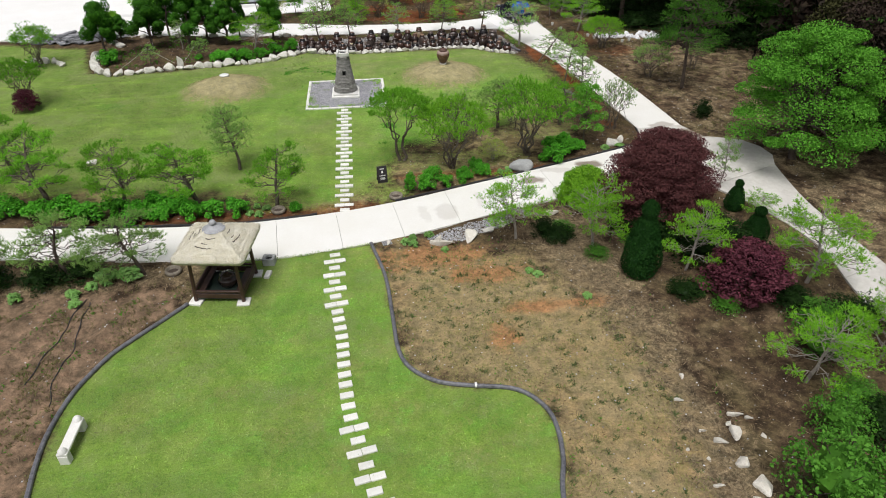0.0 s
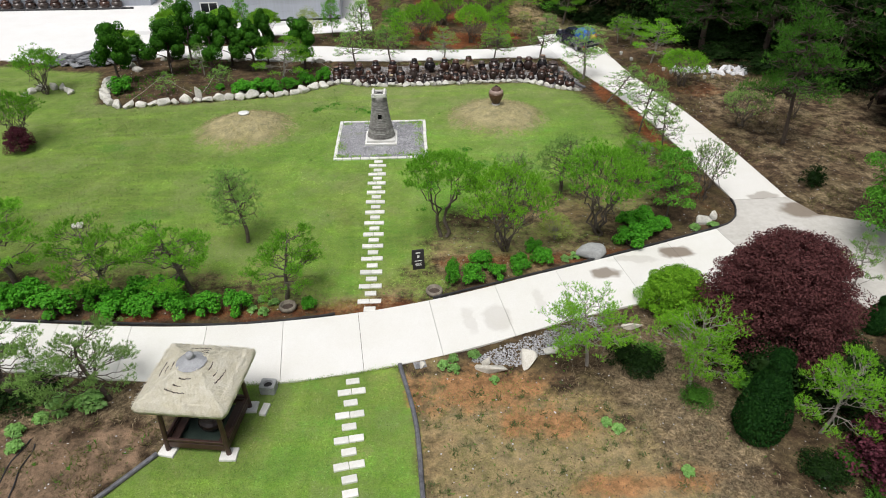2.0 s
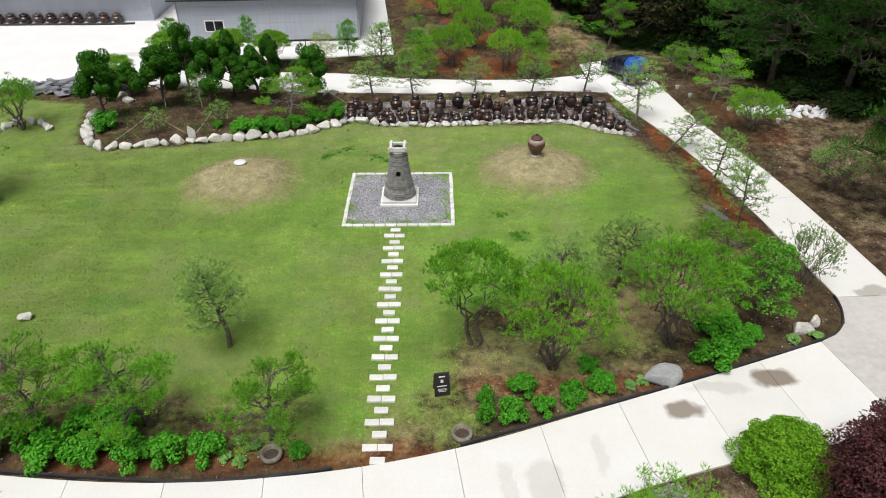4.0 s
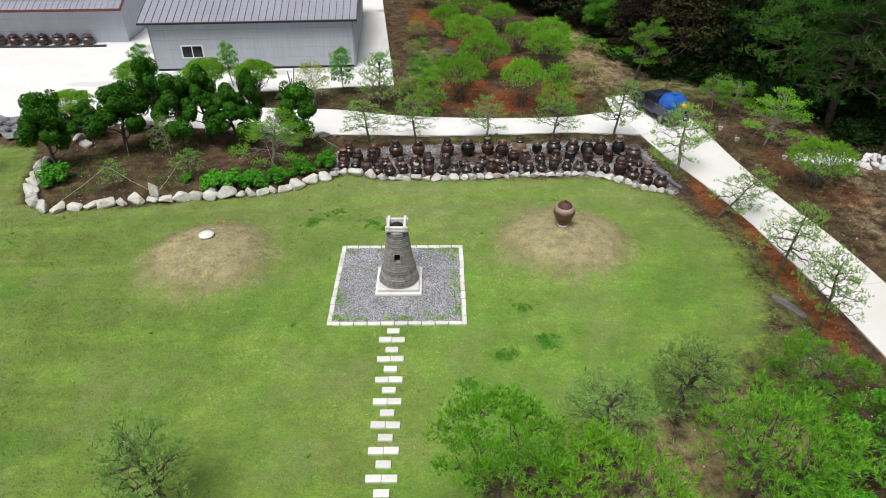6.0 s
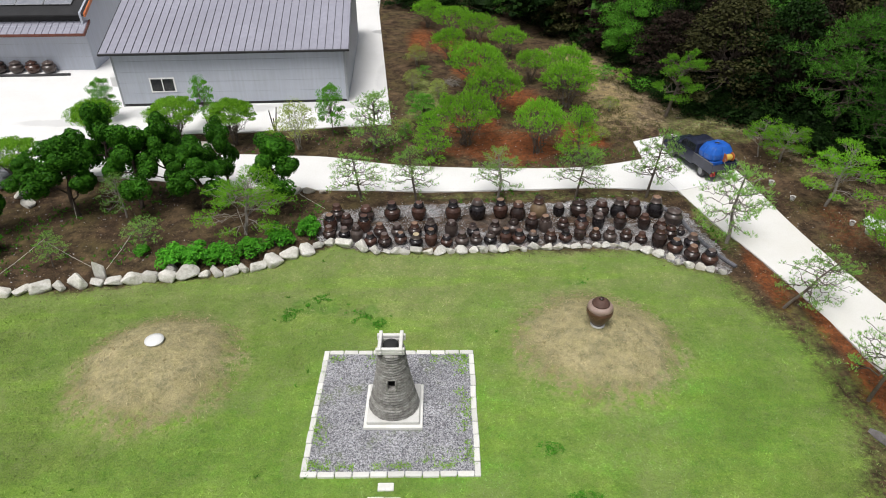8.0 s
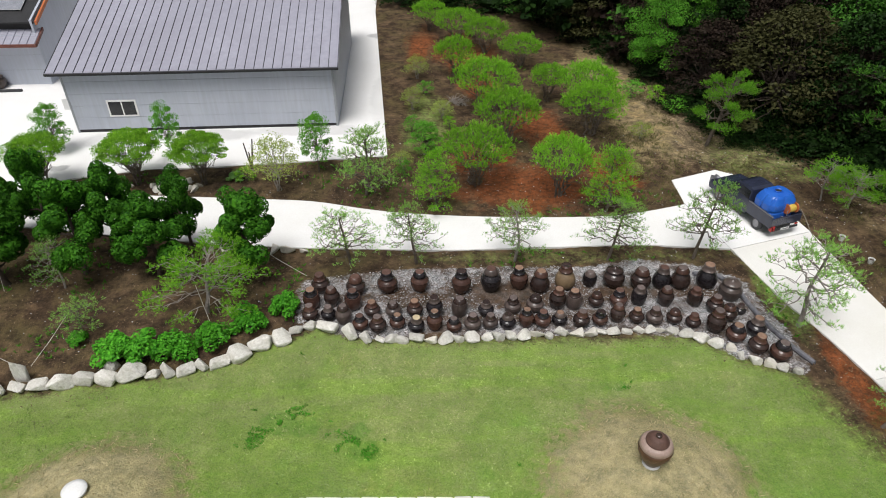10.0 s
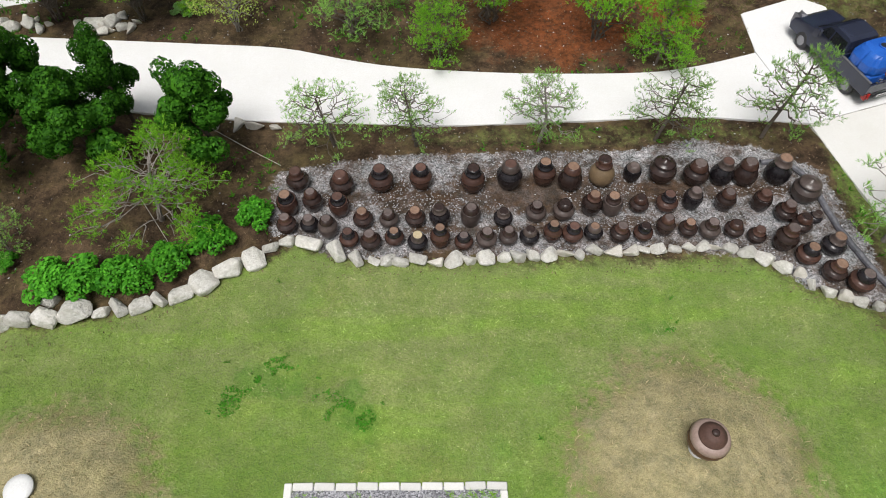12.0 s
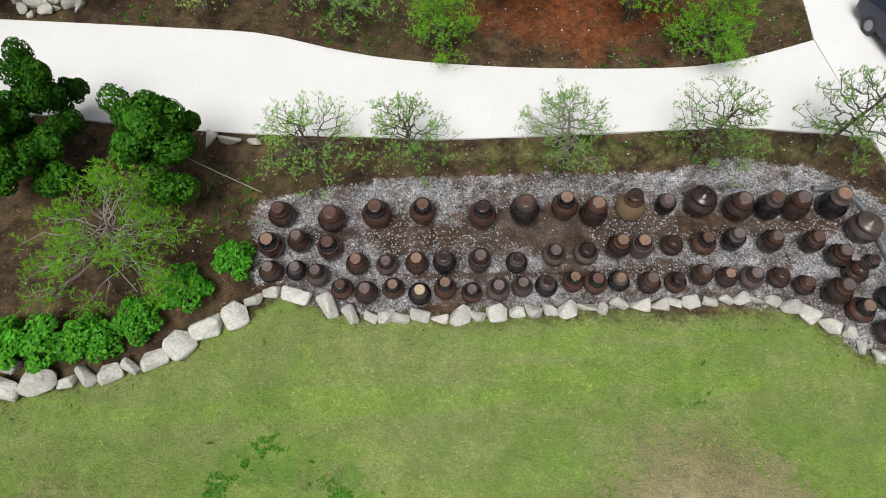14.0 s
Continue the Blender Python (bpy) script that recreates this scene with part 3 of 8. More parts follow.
def ground_material():
    m, nt, nodes, links, bsdf = node_mat("garden_ground")
    pos = nodes.new("ShaderNodeNewGeometry").outputs["Position"]

    def field(name):
        n = nodes.new("ShaderNodeAttribute")
        n.attribute_name = name
        return n.outputs["Fac"]

    def edge(name, noise, sharp=0.18):
        """A field with a ragged edge."""
        f = field(name)
        border = math_node(nt, "MULTIPLY", math_node(nt, "MULTIPLY", f, math_node(nt, "SUBTRACT", 1.0, f)), 4.0)
        s = math_node(nt, "ADD", f, math_node(nt, "MULTIPLY", math_node(nt, "MULTIPLY", math_node(nt, "SUBTRACT", noise, 0.5), 1.1), border))
        r = nodes.new("ShaderNodeMapRange")
        r.inputs[1].default_value, r.inputs[2].default_value = 0.5 - sharp, 0.5 + sharp
        links.new(s, r.inputs[0])
        return r.outputs[0]

    n_mid = noise_node(nt, pos, 0.9, 5, 0.65, 0.36, 0.64)
    n_small = noise_node(nt, pos, 4.0, 5, 0.7, 0.36, 0.64)
    n_fine = noise_node(nt, pos, 15.0, 4, 0.75, 0.38, 0.62)
    n_grit = noise_node(nt, pos, 34.0, 3, 0.8, 0.4, 0.62)
    soil = mix_node(nt, n_mid, (0.028, 0.019, 0.012), (0.105, 0.07, 0.044))
    soil = mix_node(nt, math_node(nt, "MULTIPLY", n_fine, 0.35), soil, (0.17, 0.11, 0.068))
    soil = mix_node(nt, math_node(nt, "MULTIPLY", n_grit, 0.45), soil, (0.04, 0.028, 0.02))
    moss = noise_node(nt, pos, 0.45, 6, 0.75, 0.46, 0.62)
    soil = mix_node(nt, math_node(nt, "MULTIPLY", moss, 0.55), soil, (0.085, 0.08, 0.028))
    fibre = nodes.new("ShaderNodeTexNoise")
    fibre.inputs["Scale"].default_value, fibre.inputs["Detail"].default_value, fibre.inputs["Roughness"].default_value, fibre.inputs["Distortion"].default_value = 3.2, 7.0, 0.72, 2.6
    links.new(pos, fibre.inputs["Vector"])
    straws = nodes.new("ShaderNodeMapRange")
    straws.inputs[1].default_value, straws.inputs[2].default_value = 0.44, 0.62
    links.new(fibre.outputs[0], straws.inputs[0])
    dust = noise_node(nt, pos, 0.7, 6, 0.75, 0.5, 0.64)
    soil = mix_node(nt, math_node(nt, "MULTIPLY", dust, 0.6), soil, (0.19, 0.13, 0.08))
    dry = mix_node(nt, n_small, (0.05, 0.036, 0.022), (0.13, 0.092, 0.055))
    dry = mix_node(nt, math_node(nt, "MULTIPLY", n_mid, 0.5), dry, (0.075, 0.06, 0.03))
    dry = mix_node(nt, math_node(nt, "MULTIPLY", moss, 0.45), dry, (0.12, 0.11, 0.045))
    dry = mix_node(nt, math_node(nt, "MULTIPLY", n_fine, 0.55), dry, (0.09, 0.063, 0.042))
    dry = mix_node(nt, math_node(nt, "MULTIPLY", n_grit, 0.35), dry, (0.36, 0.28, 0.19))
    dry = mix_node(nt, math_node(nt, "MULTIPLY", straws.outputs[0], 0.8), dry, (0.42, 0.33, 0.21))
    soil = mix_node(nt, math_node(nt, "MULTIPLY", straws.outputs[0], 0.18), soil, (0.12, 0.075, 0.045))
    col = mix_node(nt, edge("litter", n_mid, 0.4), soil, dry)
    bare = mix_node(nt, n_mid, (0.38, 0.31, 0.175), (0.25, 0.21, 0.1))
    patchy = noise_node(nt, pos, 1.6, 6, 0.75, 0.48, 0.62)
    bare = mix_node(nt, math_node(nt, "MULTIPLY", patchy, 0.8), bare, (0.15, 0.16, 0.055))
    ochre = noise_node(nt, pos, 0.35, 5, 0.7, 0.5, 0.64)
    bare = mix_node(nt, math_node(nt, "MULTIPLY", ochre, 0.25), bare, (0.46, 0.25, 0.11))
    bare = mix_node(nt, math_node(nt, "MULTIPLY", n_fine, 0.4), bare, (0.5, 0.38, 0.23))
    bare = mix_node(nt, math_node(nt, "MULTIPLY", n_grit, 0.4), bare, (0.18, 0.125, 0.065))
    col = mix_node(nt, edge("tan", n_mid, 0.5), col, bare)
    ruddy = mix_node(nt, n_small, (0.5, 0.26, 0.12), (0.34, 0.16, 0.075))
    ruddy = mix_node(nt, math_node(nt, "MULTIPLY", n_grit, 0.5), ruddy, (0.2, 0.12, 0.06))
    col = mix_node(nt, math_node(nt, "MULTIPLY", edge("clay", n_mid, 0.5), 0.85), col, ruddy)
    rust = mix_node(nt, n_small, (0.36, 0.1, 0.028), (0.08, 0.03, 0.015))
    rust = mix_node(nt, math_node(nt, "MULTIPLY", n_fine, 0.4), rust, (0.3, 0.11, 0.045))
    rust = mix_node(nt, math_node(nt, "MULTIPLY", n_grit, 0.4), rust, (0.08, 0.04, 0.024))
    col = mix_node(nt, math_node(nt, "MULTIPLY", edge("red", n_small, 0.42), 0.85), col, rust)
    loam = mix_node(nt, n_mid, (0.14, 0.095, 0.064), (0.25, 0.175, 0.12))
    loam = mix_node(nt, math_node(nt, "MULTIPLY", n_small, 0.5), loam, (0.32, 0.225, 0.15))
    loam = mix_node(nt, math_node(nt, "MULTIPLY", n_grit, 0.35), loam, (0.09, 0.06, 0.04))
    col = mix_node(nt, edge("tilled", n_mid, 0.4), col, loam)
    grass = lawn_colour(nt, pos)
    grass = mix_node(nt, math_node(nt, "MULTIPLY", n_small, 0.25), grass, (0.1, 0.22, 0.02))
    grass = mix_node(nt, math_node(nt, "MULTIPLY", n_fine, 0.5), grass, (0.1, 0.17, 0.02))
    grass = mix_node(nt, math_node(nt, "MULTIPLY", n_grit, 0.45), grass, (0.27, 0.42, 0.07))
    grass = mix_node(nt, math_node(nt, "MULTIPLY", edge("weeds", n_small, 0.3), 0.4), grass, (0.06, 0.2, 0.02))
    hay = mix_node(nt, n_mid, (0.54, 0.47, 0.29), (0.27, 0.25, 0.13))
    hay = mix_node(nt, math_node(nt, "MULTIPLY", noise_node(nt, pos, 1.5, 7, 0.8, 0.45, 0.6), 0.7), hay, (0.17, 0.19, 0.085))
    hay = mix_node(nt, math_node(nt, "MULTIPLY", n_small, 0.5), hay, (0.24, 0.23, 0.1))
    hay = mix_node(nt, math_node(nt, "MULTIPLY", n_fine, 0.45), hay, (0.27, 0.235, 0.12))
    hay = mix_node(nt, math_node(nt, "MULTIPLY", n_grit, 0.4), hay, (0.68, 0.58, 0.36))
    f = field("straw")
    ring = math_node(nt, "MULTIPLY", math_node(nt, "MULTIPLY", f, math_node(nt, "SUBTRACT", 1.0, f)), math_node(nt, "MULTIPLY", n_mid, 3.0))
    hay = mix_node(nt, ring, hay, (0.19, 0.18, 0.075))
    grass = mix_node(nt, edge("straw", n_small, 0.45), grass, hay)
    col = mix_node(nt, edge("lawn", math_node(nt, "ADD", math_node(nt, "MULTIPLY", n_mid, 0.35), math_node(nt, "MULTIPLY", n_small, 0.65)), 0.47), col, grass)
    cells = nodes.new("ShaderNodeTexVoronoi")
    cells.inputs["Scale"].default_value = 26.0
    links.new(pos, cells.inputs["Vector"])
    grey = nodes.new("ShaderNodeSeparateColor")
    links.new(cells.outputs["Color"], grey.inputs[0])
    chips = mix_node(nt, grey.outputs[0], (0.12, 0.12, 0.125), (0.64, 0.64, 0.68))
    earthy = noise_node(nt, pos, 0.8, 8, 0.82, 0.42, 0.57)
    crumbs = mix_node(nt, n_small, (0.045, 0.026, 0.015), (0.1, 0.06, 0.034))
    chips = mix_node(nt, math_node(nt, "MULTIPLY", earthy, 0.82), chips, crumbs)
    chips = mix_node(nt, math_node(nt, "MULTIPLY", edge("earth", n_small, 0.3), 0.85), chips, crumbs)
    col = mix_node(nt, edge("gravel", n_small, 0.15), col, chips)
    tint = mix_node(nt, noise_node(nt, pos, 1.8, 8, 0.8, 0.38, 0.62), (0.58, 0.62, 0.6), (1.4, 1.34, 1.3))
    bare_only = math_node(nt, "SUBTRACT", 1.0, math_node(nt, "MULTIPLY", math_node(nt, "MULTIPLY", field("lawn"), 0.75), math_node(nt, "SUBTRACT", 1.0, math_node(nt, "MULTIPLY", field("straw"), 0.85))))
    col = mix_node(nt, bare_only, col, tint, "MULTIPLY")
    links.new(col, bsdf.inputs["Base Color"])
    bsdf.inputs["Roughness"].default_value = 0.95
    bsdf.inputs["Specular IOR Level"].default_value = 0.15
    rise = math_node(nt, "ADD", n_fine, math_node(nt, "MULTIPLY", n_small, 1.5))
    links.new(bump_node(nt, rise, 0.6, 0.04), bsdf.inputs["Normal"])
    return m


me.materials.append(ground_material())
ground = tagged(new("ground", me), "gently uneven garden ground of lawn, bare soil and leaf litter", "ground", kind="structure")


# ---- concrete paths ----
def concrete_material(name, *tones):
    m, nt, nodes, links, bsdf = node_mat(name)
    pos = nodes.new("ShaderNodeNewGeometry").outputs["Position"]
    col = mix_node(nt, noise_node(nt, pos, 0.35, 4, 0.6), tones[0], tones[1])
    col = mix_node(nt, math_node(nt, "MULTIPLY", noise_node(nt, pos, 3.0, 5, 0.7), 0.3), col, (0.8, 0.79, 0.77))
    col = mix_node(nt, math_node(nt, "MULTIPLY", noise_node(nt, pos, 30, 3, 0.7), 0.25), col, (0.5, 0.47, 0.42))
    info = nodes.new("ShaderNodeObjectInfo")
    col = mix_node(nt, math_node(nt, "MULTIPLY", info.outputs["Random"], 0.2), col, (0.55, 0.53, 0.49))
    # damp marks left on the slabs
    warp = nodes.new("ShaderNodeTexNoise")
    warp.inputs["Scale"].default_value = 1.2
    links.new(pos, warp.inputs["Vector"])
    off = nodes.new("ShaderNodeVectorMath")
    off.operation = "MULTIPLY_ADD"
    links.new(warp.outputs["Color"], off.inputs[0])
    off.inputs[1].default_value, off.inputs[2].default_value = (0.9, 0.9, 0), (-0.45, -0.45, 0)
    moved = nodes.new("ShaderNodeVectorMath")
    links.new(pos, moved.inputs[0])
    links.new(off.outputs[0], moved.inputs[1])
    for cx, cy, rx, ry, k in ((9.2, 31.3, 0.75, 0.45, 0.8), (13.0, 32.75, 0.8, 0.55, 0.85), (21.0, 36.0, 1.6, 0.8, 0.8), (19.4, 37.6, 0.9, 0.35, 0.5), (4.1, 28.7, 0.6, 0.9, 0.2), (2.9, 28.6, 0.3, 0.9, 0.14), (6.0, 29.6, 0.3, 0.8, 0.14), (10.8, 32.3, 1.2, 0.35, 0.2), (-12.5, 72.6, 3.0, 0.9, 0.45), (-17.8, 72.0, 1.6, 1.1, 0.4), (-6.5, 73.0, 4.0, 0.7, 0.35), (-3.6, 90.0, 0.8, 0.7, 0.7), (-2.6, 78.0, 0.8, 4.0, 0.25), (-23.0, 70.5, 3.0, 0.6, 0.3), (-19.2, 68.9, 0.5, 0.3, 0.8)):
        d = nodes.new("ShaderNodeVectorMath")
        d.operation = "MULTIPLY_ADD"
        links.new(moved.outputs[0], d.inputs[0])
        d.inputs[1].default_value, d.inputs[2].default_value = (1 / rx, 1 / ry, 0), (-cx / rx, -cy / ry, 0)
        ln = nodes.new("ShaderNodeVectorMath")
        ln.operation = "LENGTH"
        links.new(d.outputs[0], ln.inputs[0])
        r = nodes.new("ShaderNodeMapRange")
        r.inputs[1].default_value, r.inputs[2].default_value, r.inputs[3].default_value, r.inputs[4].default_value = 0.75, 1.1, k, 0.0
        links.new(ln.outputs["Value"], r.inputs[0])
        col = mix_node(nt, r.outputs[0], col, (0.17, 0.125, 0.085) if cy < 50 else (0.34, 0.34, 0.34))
    links.new(col, bsdf.inputs["Base Color"])
    bsdf.inputs["Roughness"].default_value = 0.85
    links.new(bump_node(nt, noise_node(nt, pos, 40, 3, 0.7), 0.15, 0.004), bsdf.inputs["Normal"])
    return m


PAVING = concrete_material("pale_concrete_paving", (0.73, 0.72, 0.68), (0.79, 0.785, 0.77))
DRIVE = concrete_material("white_drive_concrete", (0.8, 0.8, 0.8), (0.86, 0.86, 0.87))
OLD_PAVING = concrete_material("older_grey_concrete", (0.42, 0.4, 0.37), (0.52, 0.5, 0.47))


def paved(name, a, b, slabs, label, top=0.05, per=6, material=None):
    """A path between two edge lines, cast in slabs with open joints."""
    root = thing(name, pose(0, 0, 0), label, "path", kind="structure")
    n = slabs * per + 1
    ea, eb = resample(spline(a), n), resample(spline(b), n)
    for s in range(slabs):
        g = Geo()
        rows = []
        for i in range(per + 1):
            k = s * per + i
            p, q = ea[k], eb[k]
            if i in (0, per):
                d = (ea[min(k + 1, n - 1)] - ea[max(k - 1, 0)]).normalized() * (0.008 if i == 0 else -0.008)
                p, q = p + d, q + d
            rows.append((p, q))
        vs = []
        for p, q in rows:
            u = (q - p).normalized() * 0.012
            vs += [(p.x, p.y, -0.06), (p.x, p.y, top - 0.012), (p.x + u.x, p.y + u.y, top), (q.x - u.x, q.y - u.y, top), (q.x, q.y, top - 0.012), (q.x, q.y, -0.06)]
        fs = []
        for i in range(per):
            for j in range(5):
                k = i * 6 + j
                fs.append((k, k + 1, k + 7, k + 6))
        fs += [tuple(range(6))[::-1], tuple(range(per * 6, per * 6 + 6))]
        g.add(vs, fs)
        part("slab", g, material or PAVING, root)
    return root


def plate(name, outline, label, top=0.05, category="path", material=None):
    bm = bmesh.new()
    vs = [bm.verts.new((x, y, -0.06)) for x, y in outline]
    face = bm.faces.new(vs)
    up = bmesh.ops.extrude_face_region(bm, geom=[face])
    for v in up["geom"]:
        if isinstance(v, bmesh.types.BMVert):
            v.co.z = top
    bmesh.ops.recalc_face_normals(bm, faces=bm.faces)
    bmesh.ops.triangulate(bm, faces=bm.faces)
    me = bpy.data.meshes.new(name)
    bm.to_mesh(me)
    bm.free()
    me.materials.append(material or PAVING)
    return tagged(new(name, me), label, category, kind="structure")


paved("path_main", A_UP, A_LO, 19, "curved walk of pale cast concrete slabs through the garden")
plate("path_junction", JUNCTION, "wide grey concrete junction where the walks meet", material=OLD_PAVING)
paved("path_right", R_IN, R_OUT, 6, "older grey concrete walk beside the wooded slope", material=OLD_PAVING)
paved("path_side", B_IN, B_OUT, 3, "straight pale concrete walk beside the lawn", per=14)
plate("path_corner", CORNER, "concrete turning place with a pickup on it", material=DRIVE)
paved("path_back", C_UP, C_LO, 1, "pale concrete drive behind the jar terrace", per=40, material=DRIVE)
plate("yard", YARD, "wide pale concrete yard round the sheds", 0.05, "yard", material=DRIVE)


# ---- grey gravel square with its kerb, and the stone tower ----
SQ = pose(-0.77, 46.13, 0, 0, 0, -1.0)
HALF = 2.78
bed = thing("gravel_square", SQ, "square bed of grey stone chips with a pale kerb", "gravel bed", kind="structure")


def chip_material():
    m, nt, nodes, links, bsdf = node_mat("grey_stone_chips")
    pos = nodes.new("ShaderNodeNewGeometry").outputs["Position"]
    cells = nodes.new("ShaderNodeTexVoronoi")
    cells.inputs["Scale"].default_value = 30.0
    links.new(pos, cells.inputs["Vector"])
    grey = nodes.new("ShaderNodeSeparateColor")
    links.new(cells.outputs["Color"], grey.inputs[0])
    col = mix_node(nt, math_node(nt, "POWER", grey.outputs[0], 1.3), (0.08, 0.08, 0.09), (0.66, 0.66, 0.71))
    shade = noise_node(nt, pos, 0.8, 5, 0.7, 0.4, 0.6)
    col = mix_node(nt, math_node(nt, "MULTIPLY", shade, 0.45), col, (0.13, 0.13, 0.145))
    moss = noise_node(nt, pos, 1.1, 5, 0.75, 0.55, 0.66)
    col = mix_node(nt, math_node(nt, "MULTIPLY", moss, 0.7), col, (0.16, 0.21, 0.08))
    links.new(col, bsdf.inputs["Base Color"])
    bsdf.inputs["Roughness"].default_value = 0.9
    links.new(bump_node(nt, cells.outputs["Distance"], 0.8, 0.03), bsdf.inputs["Normal"])
    return m


CHIPS = chip_material()
g = Geo()
g.box((-HALF + 0.1, -HALF + 0.1, -0.05), (HALF - 0.1, HALF - 0.1, 0.045))
part("chip_layer", g, CHIPS, bed)
kerb_mesh = Geo().box((-0.252, -0.095, -0.06), (0.252, 0.095, 0.085), 0.02).mesh("kerb_stone", GRANITE)
for side in range(4):
    turn = pose(0, 0, 0, 0, 0, 90 * side)
    for k in range(10):
        x = -HALF + 0.27 + k * (2 * HALF - 0.2) / 10
        rx, ry = random.uniform(-1.5, 1.5), random.uniform(-0.012, 0.012)
        part("kerb_stone", kerb_mesh, GRANITE, bed, at=turn @ pose(x, -HALF + 0.1 + ry, 0, 0, 0, rx))

tower = thing("stone_tower", pose(-0.79, 46.12, 0.045, 0, 0, -1.2) @ Matrix.Diagonal((1, 1, 0.91, 1)), "bottle-shaped grey stone observatory tower on a square granite base", "tower")
part("plinth", Geo().box((-0.97, -0.97, 0), (0.97, 0.97, 0.14), 0.02), GRANITE, tower, "pale granite slab plinth")
part("plinth", Geo().box((-0.86, -0.86, 0.142), (0.86, 0.86, 0.3), 0.02), GRANITE, tower, "pale granite slab plinth")
COURSES = 25
for k in range(COURSES):
    t0, t1 = k / COURSES, (k + 1) / COURSES

    def tower_r(t):
        return 0.42 + 0.4 * (1 - t) ** 1.55
    h = 2.75 / COURSES
    z0 = 0.302 + k * h
    r0, r1 = tower_r(t0), tower_r(t1)
    n = 18
    spin = random.uniform(0, 1)
    angles = []
    for j in range(n):
        a0 = 2 * math.pi * j / n + spin
        bul = random.uniform(0.0, 0.02)
        angles += [(a0, -0.012), (a0 + 0.025, bul), (a0 + math.pi / n, bul + 0.006), (a0 + 2 * math.pi / n - 0.025, bul)]
    opening = 12 <= k <= 14
    if opening:
        angles = sorted((((a + math.pi / 2) % (2 * math.pi), b) for a, b in angles))
        angles = [(a - math.pi / 2, b) for a, b in angles if 0.21 < a < 2 * math.pi - 0.21]
    vs, fs = [], []
    for a, bul in angles:
        for r, z in ((r0 - 0.16, z0), (r0 + bul - 0.07, z0 + 0.004), (r0 + bul + 0.016, z0 + 0.034), ((r0 + r1) / 2 + bul + 0.012, z0 + h - 0.045), (r1 + bul - 0.05, z0 + h - 0.012), (r1 - 0.16, z0 + h - 0.012)):
            vs.append((r * math.cos(a), r * math.sin(a), z))
    m = len(angles)
    for i in range(m - 1 if opening else m):
        for q in range(6):
            a, b = i * 6, (i + 1) % m * 6
            fs.append((a + q, b + q, b + (q + 1) % 6, a + (q + 1) % 6))
    if opening:
        fs += [tuple(range(6)), tuple(range(m * 6 - 6, m * 6))[::-1]]
    g = Geo().add(vs, fs)
    part("course", g, TOWER, tower)
for x0 in (-0.17, 0.12):
    part("window_jamb", Geo().box((x0, -0.61, 1.6), (x0 + 0.05, -0.4, 1.98), 0.008), TOWER, tower)
# Black plug added for the darkness inside the hollow tower.
part("dark_core", Geo().lathe([(0.58, 0.31), (0.38, 1.2), (0.25, 2.2), (0.24, 2.7)], 16), BLACK, tower)
for z, turn in ((3.06, 0), (3.2, 0)):
    for sx in (-1, 1):
        part("beam", Geo().box((-0.45, -0.055, 0), (0.45, 0.055, 0.12), 0.015), GRANITE, tower, "pale stone beam", at=pose(0, sx * 0.33, z))
        part("beam", Geo().box((-0.055, -0.45, 0), (0.055, 0.45, 0.12), 0.015), GRANITE, tower, "pale stone beam", at=pose(sx * 0.33, 0, z + 0.07))
part("top_stone", Geo().lathe([(0.22, 2.95), (0.27, 3.05), (0.25, 3.2), (0.12, 3.26)], 12), BLACK, tower, "black rounded dome inside the top frame", smooth=True)

# ---- stepping stones ----
step_mesh = Geo().box((-0.26, -0.135, -0.05), (0.26, 0.135, 0.06), 0.012).mesh("stepping_stone", GRANITE)
walkway = thing("stepping_stones", pose(0, 0, 0), "line of pale rectangular stepping stones set in the lawn", "stepping stones", kind="structure")


def step_row(x, y, double, turn):
    xs = (-0.262, 0.262) if double else (0.0,)
    for dx in xs:
        m = pose(x, y, 0, 0, 0, turn) @ pose(dx * 0.95, random.uniform(-0.015, 0.015), random.uniform(-0.01, 0.01), 0, 0, random.uniform(-1.5, 1.5)) @ Matrix.Diagonal((0.93, 1, 1, 1))
        part("stepping_stone", step_mesh, GRANITE, walkway, at=m)


for k in range(27):
    t = k / 26
    step_row(-1.13 + 0.16 * t + (0 if k % 2 else 0.03), 29.55 + 13.48 * t, k % 2 == 1, -1)
line = resample(spline([(-1.6, 25.5), (-1.62, 23.4), (-1.5, 21.3), (-1.33, 19.7), (-1.28, 18.1), (-1.2, 16.7), (-1.08, 15.6), (-0.8, 14.3), (-0.6, 13.4), (-0.45, 12.7), (0.1, 10.5), (0.6, 8.5)]), step=0.52)
for k, p in enumerate(line):
    d = line[min(k + 1, len(line) - 1)] - line[max(k - 1, 0)]
    twin = (k % 2 == 1 and k < 9) or (k > 18 and k % 2 == 0)
    step_row(p.x, p.y, twin, 7 + 0.3 * (math.degrees(math.atan2(d.y, d.x)) + 90))


# ---- trees and shrubs ----
def arc(a, b, rng, wob=0.1, n=5, sag=0.0):
    """A crooked line from a to b."""
    a, b = np.array(a, float), np.array(b, float)
    length = np.linalg.norm(b - a)
    pts = []
    for i in range(n):
        t = i / (n - 1)
        p = a + (b - a) * t
        if 0 < i < n - 1:
            p = p + rng.normal(0, wob * length / n * 1.6, 3)
        p[2] += sag * length * math.sin(math.pi * t)
        pts.append(tuple(p))
    return pts


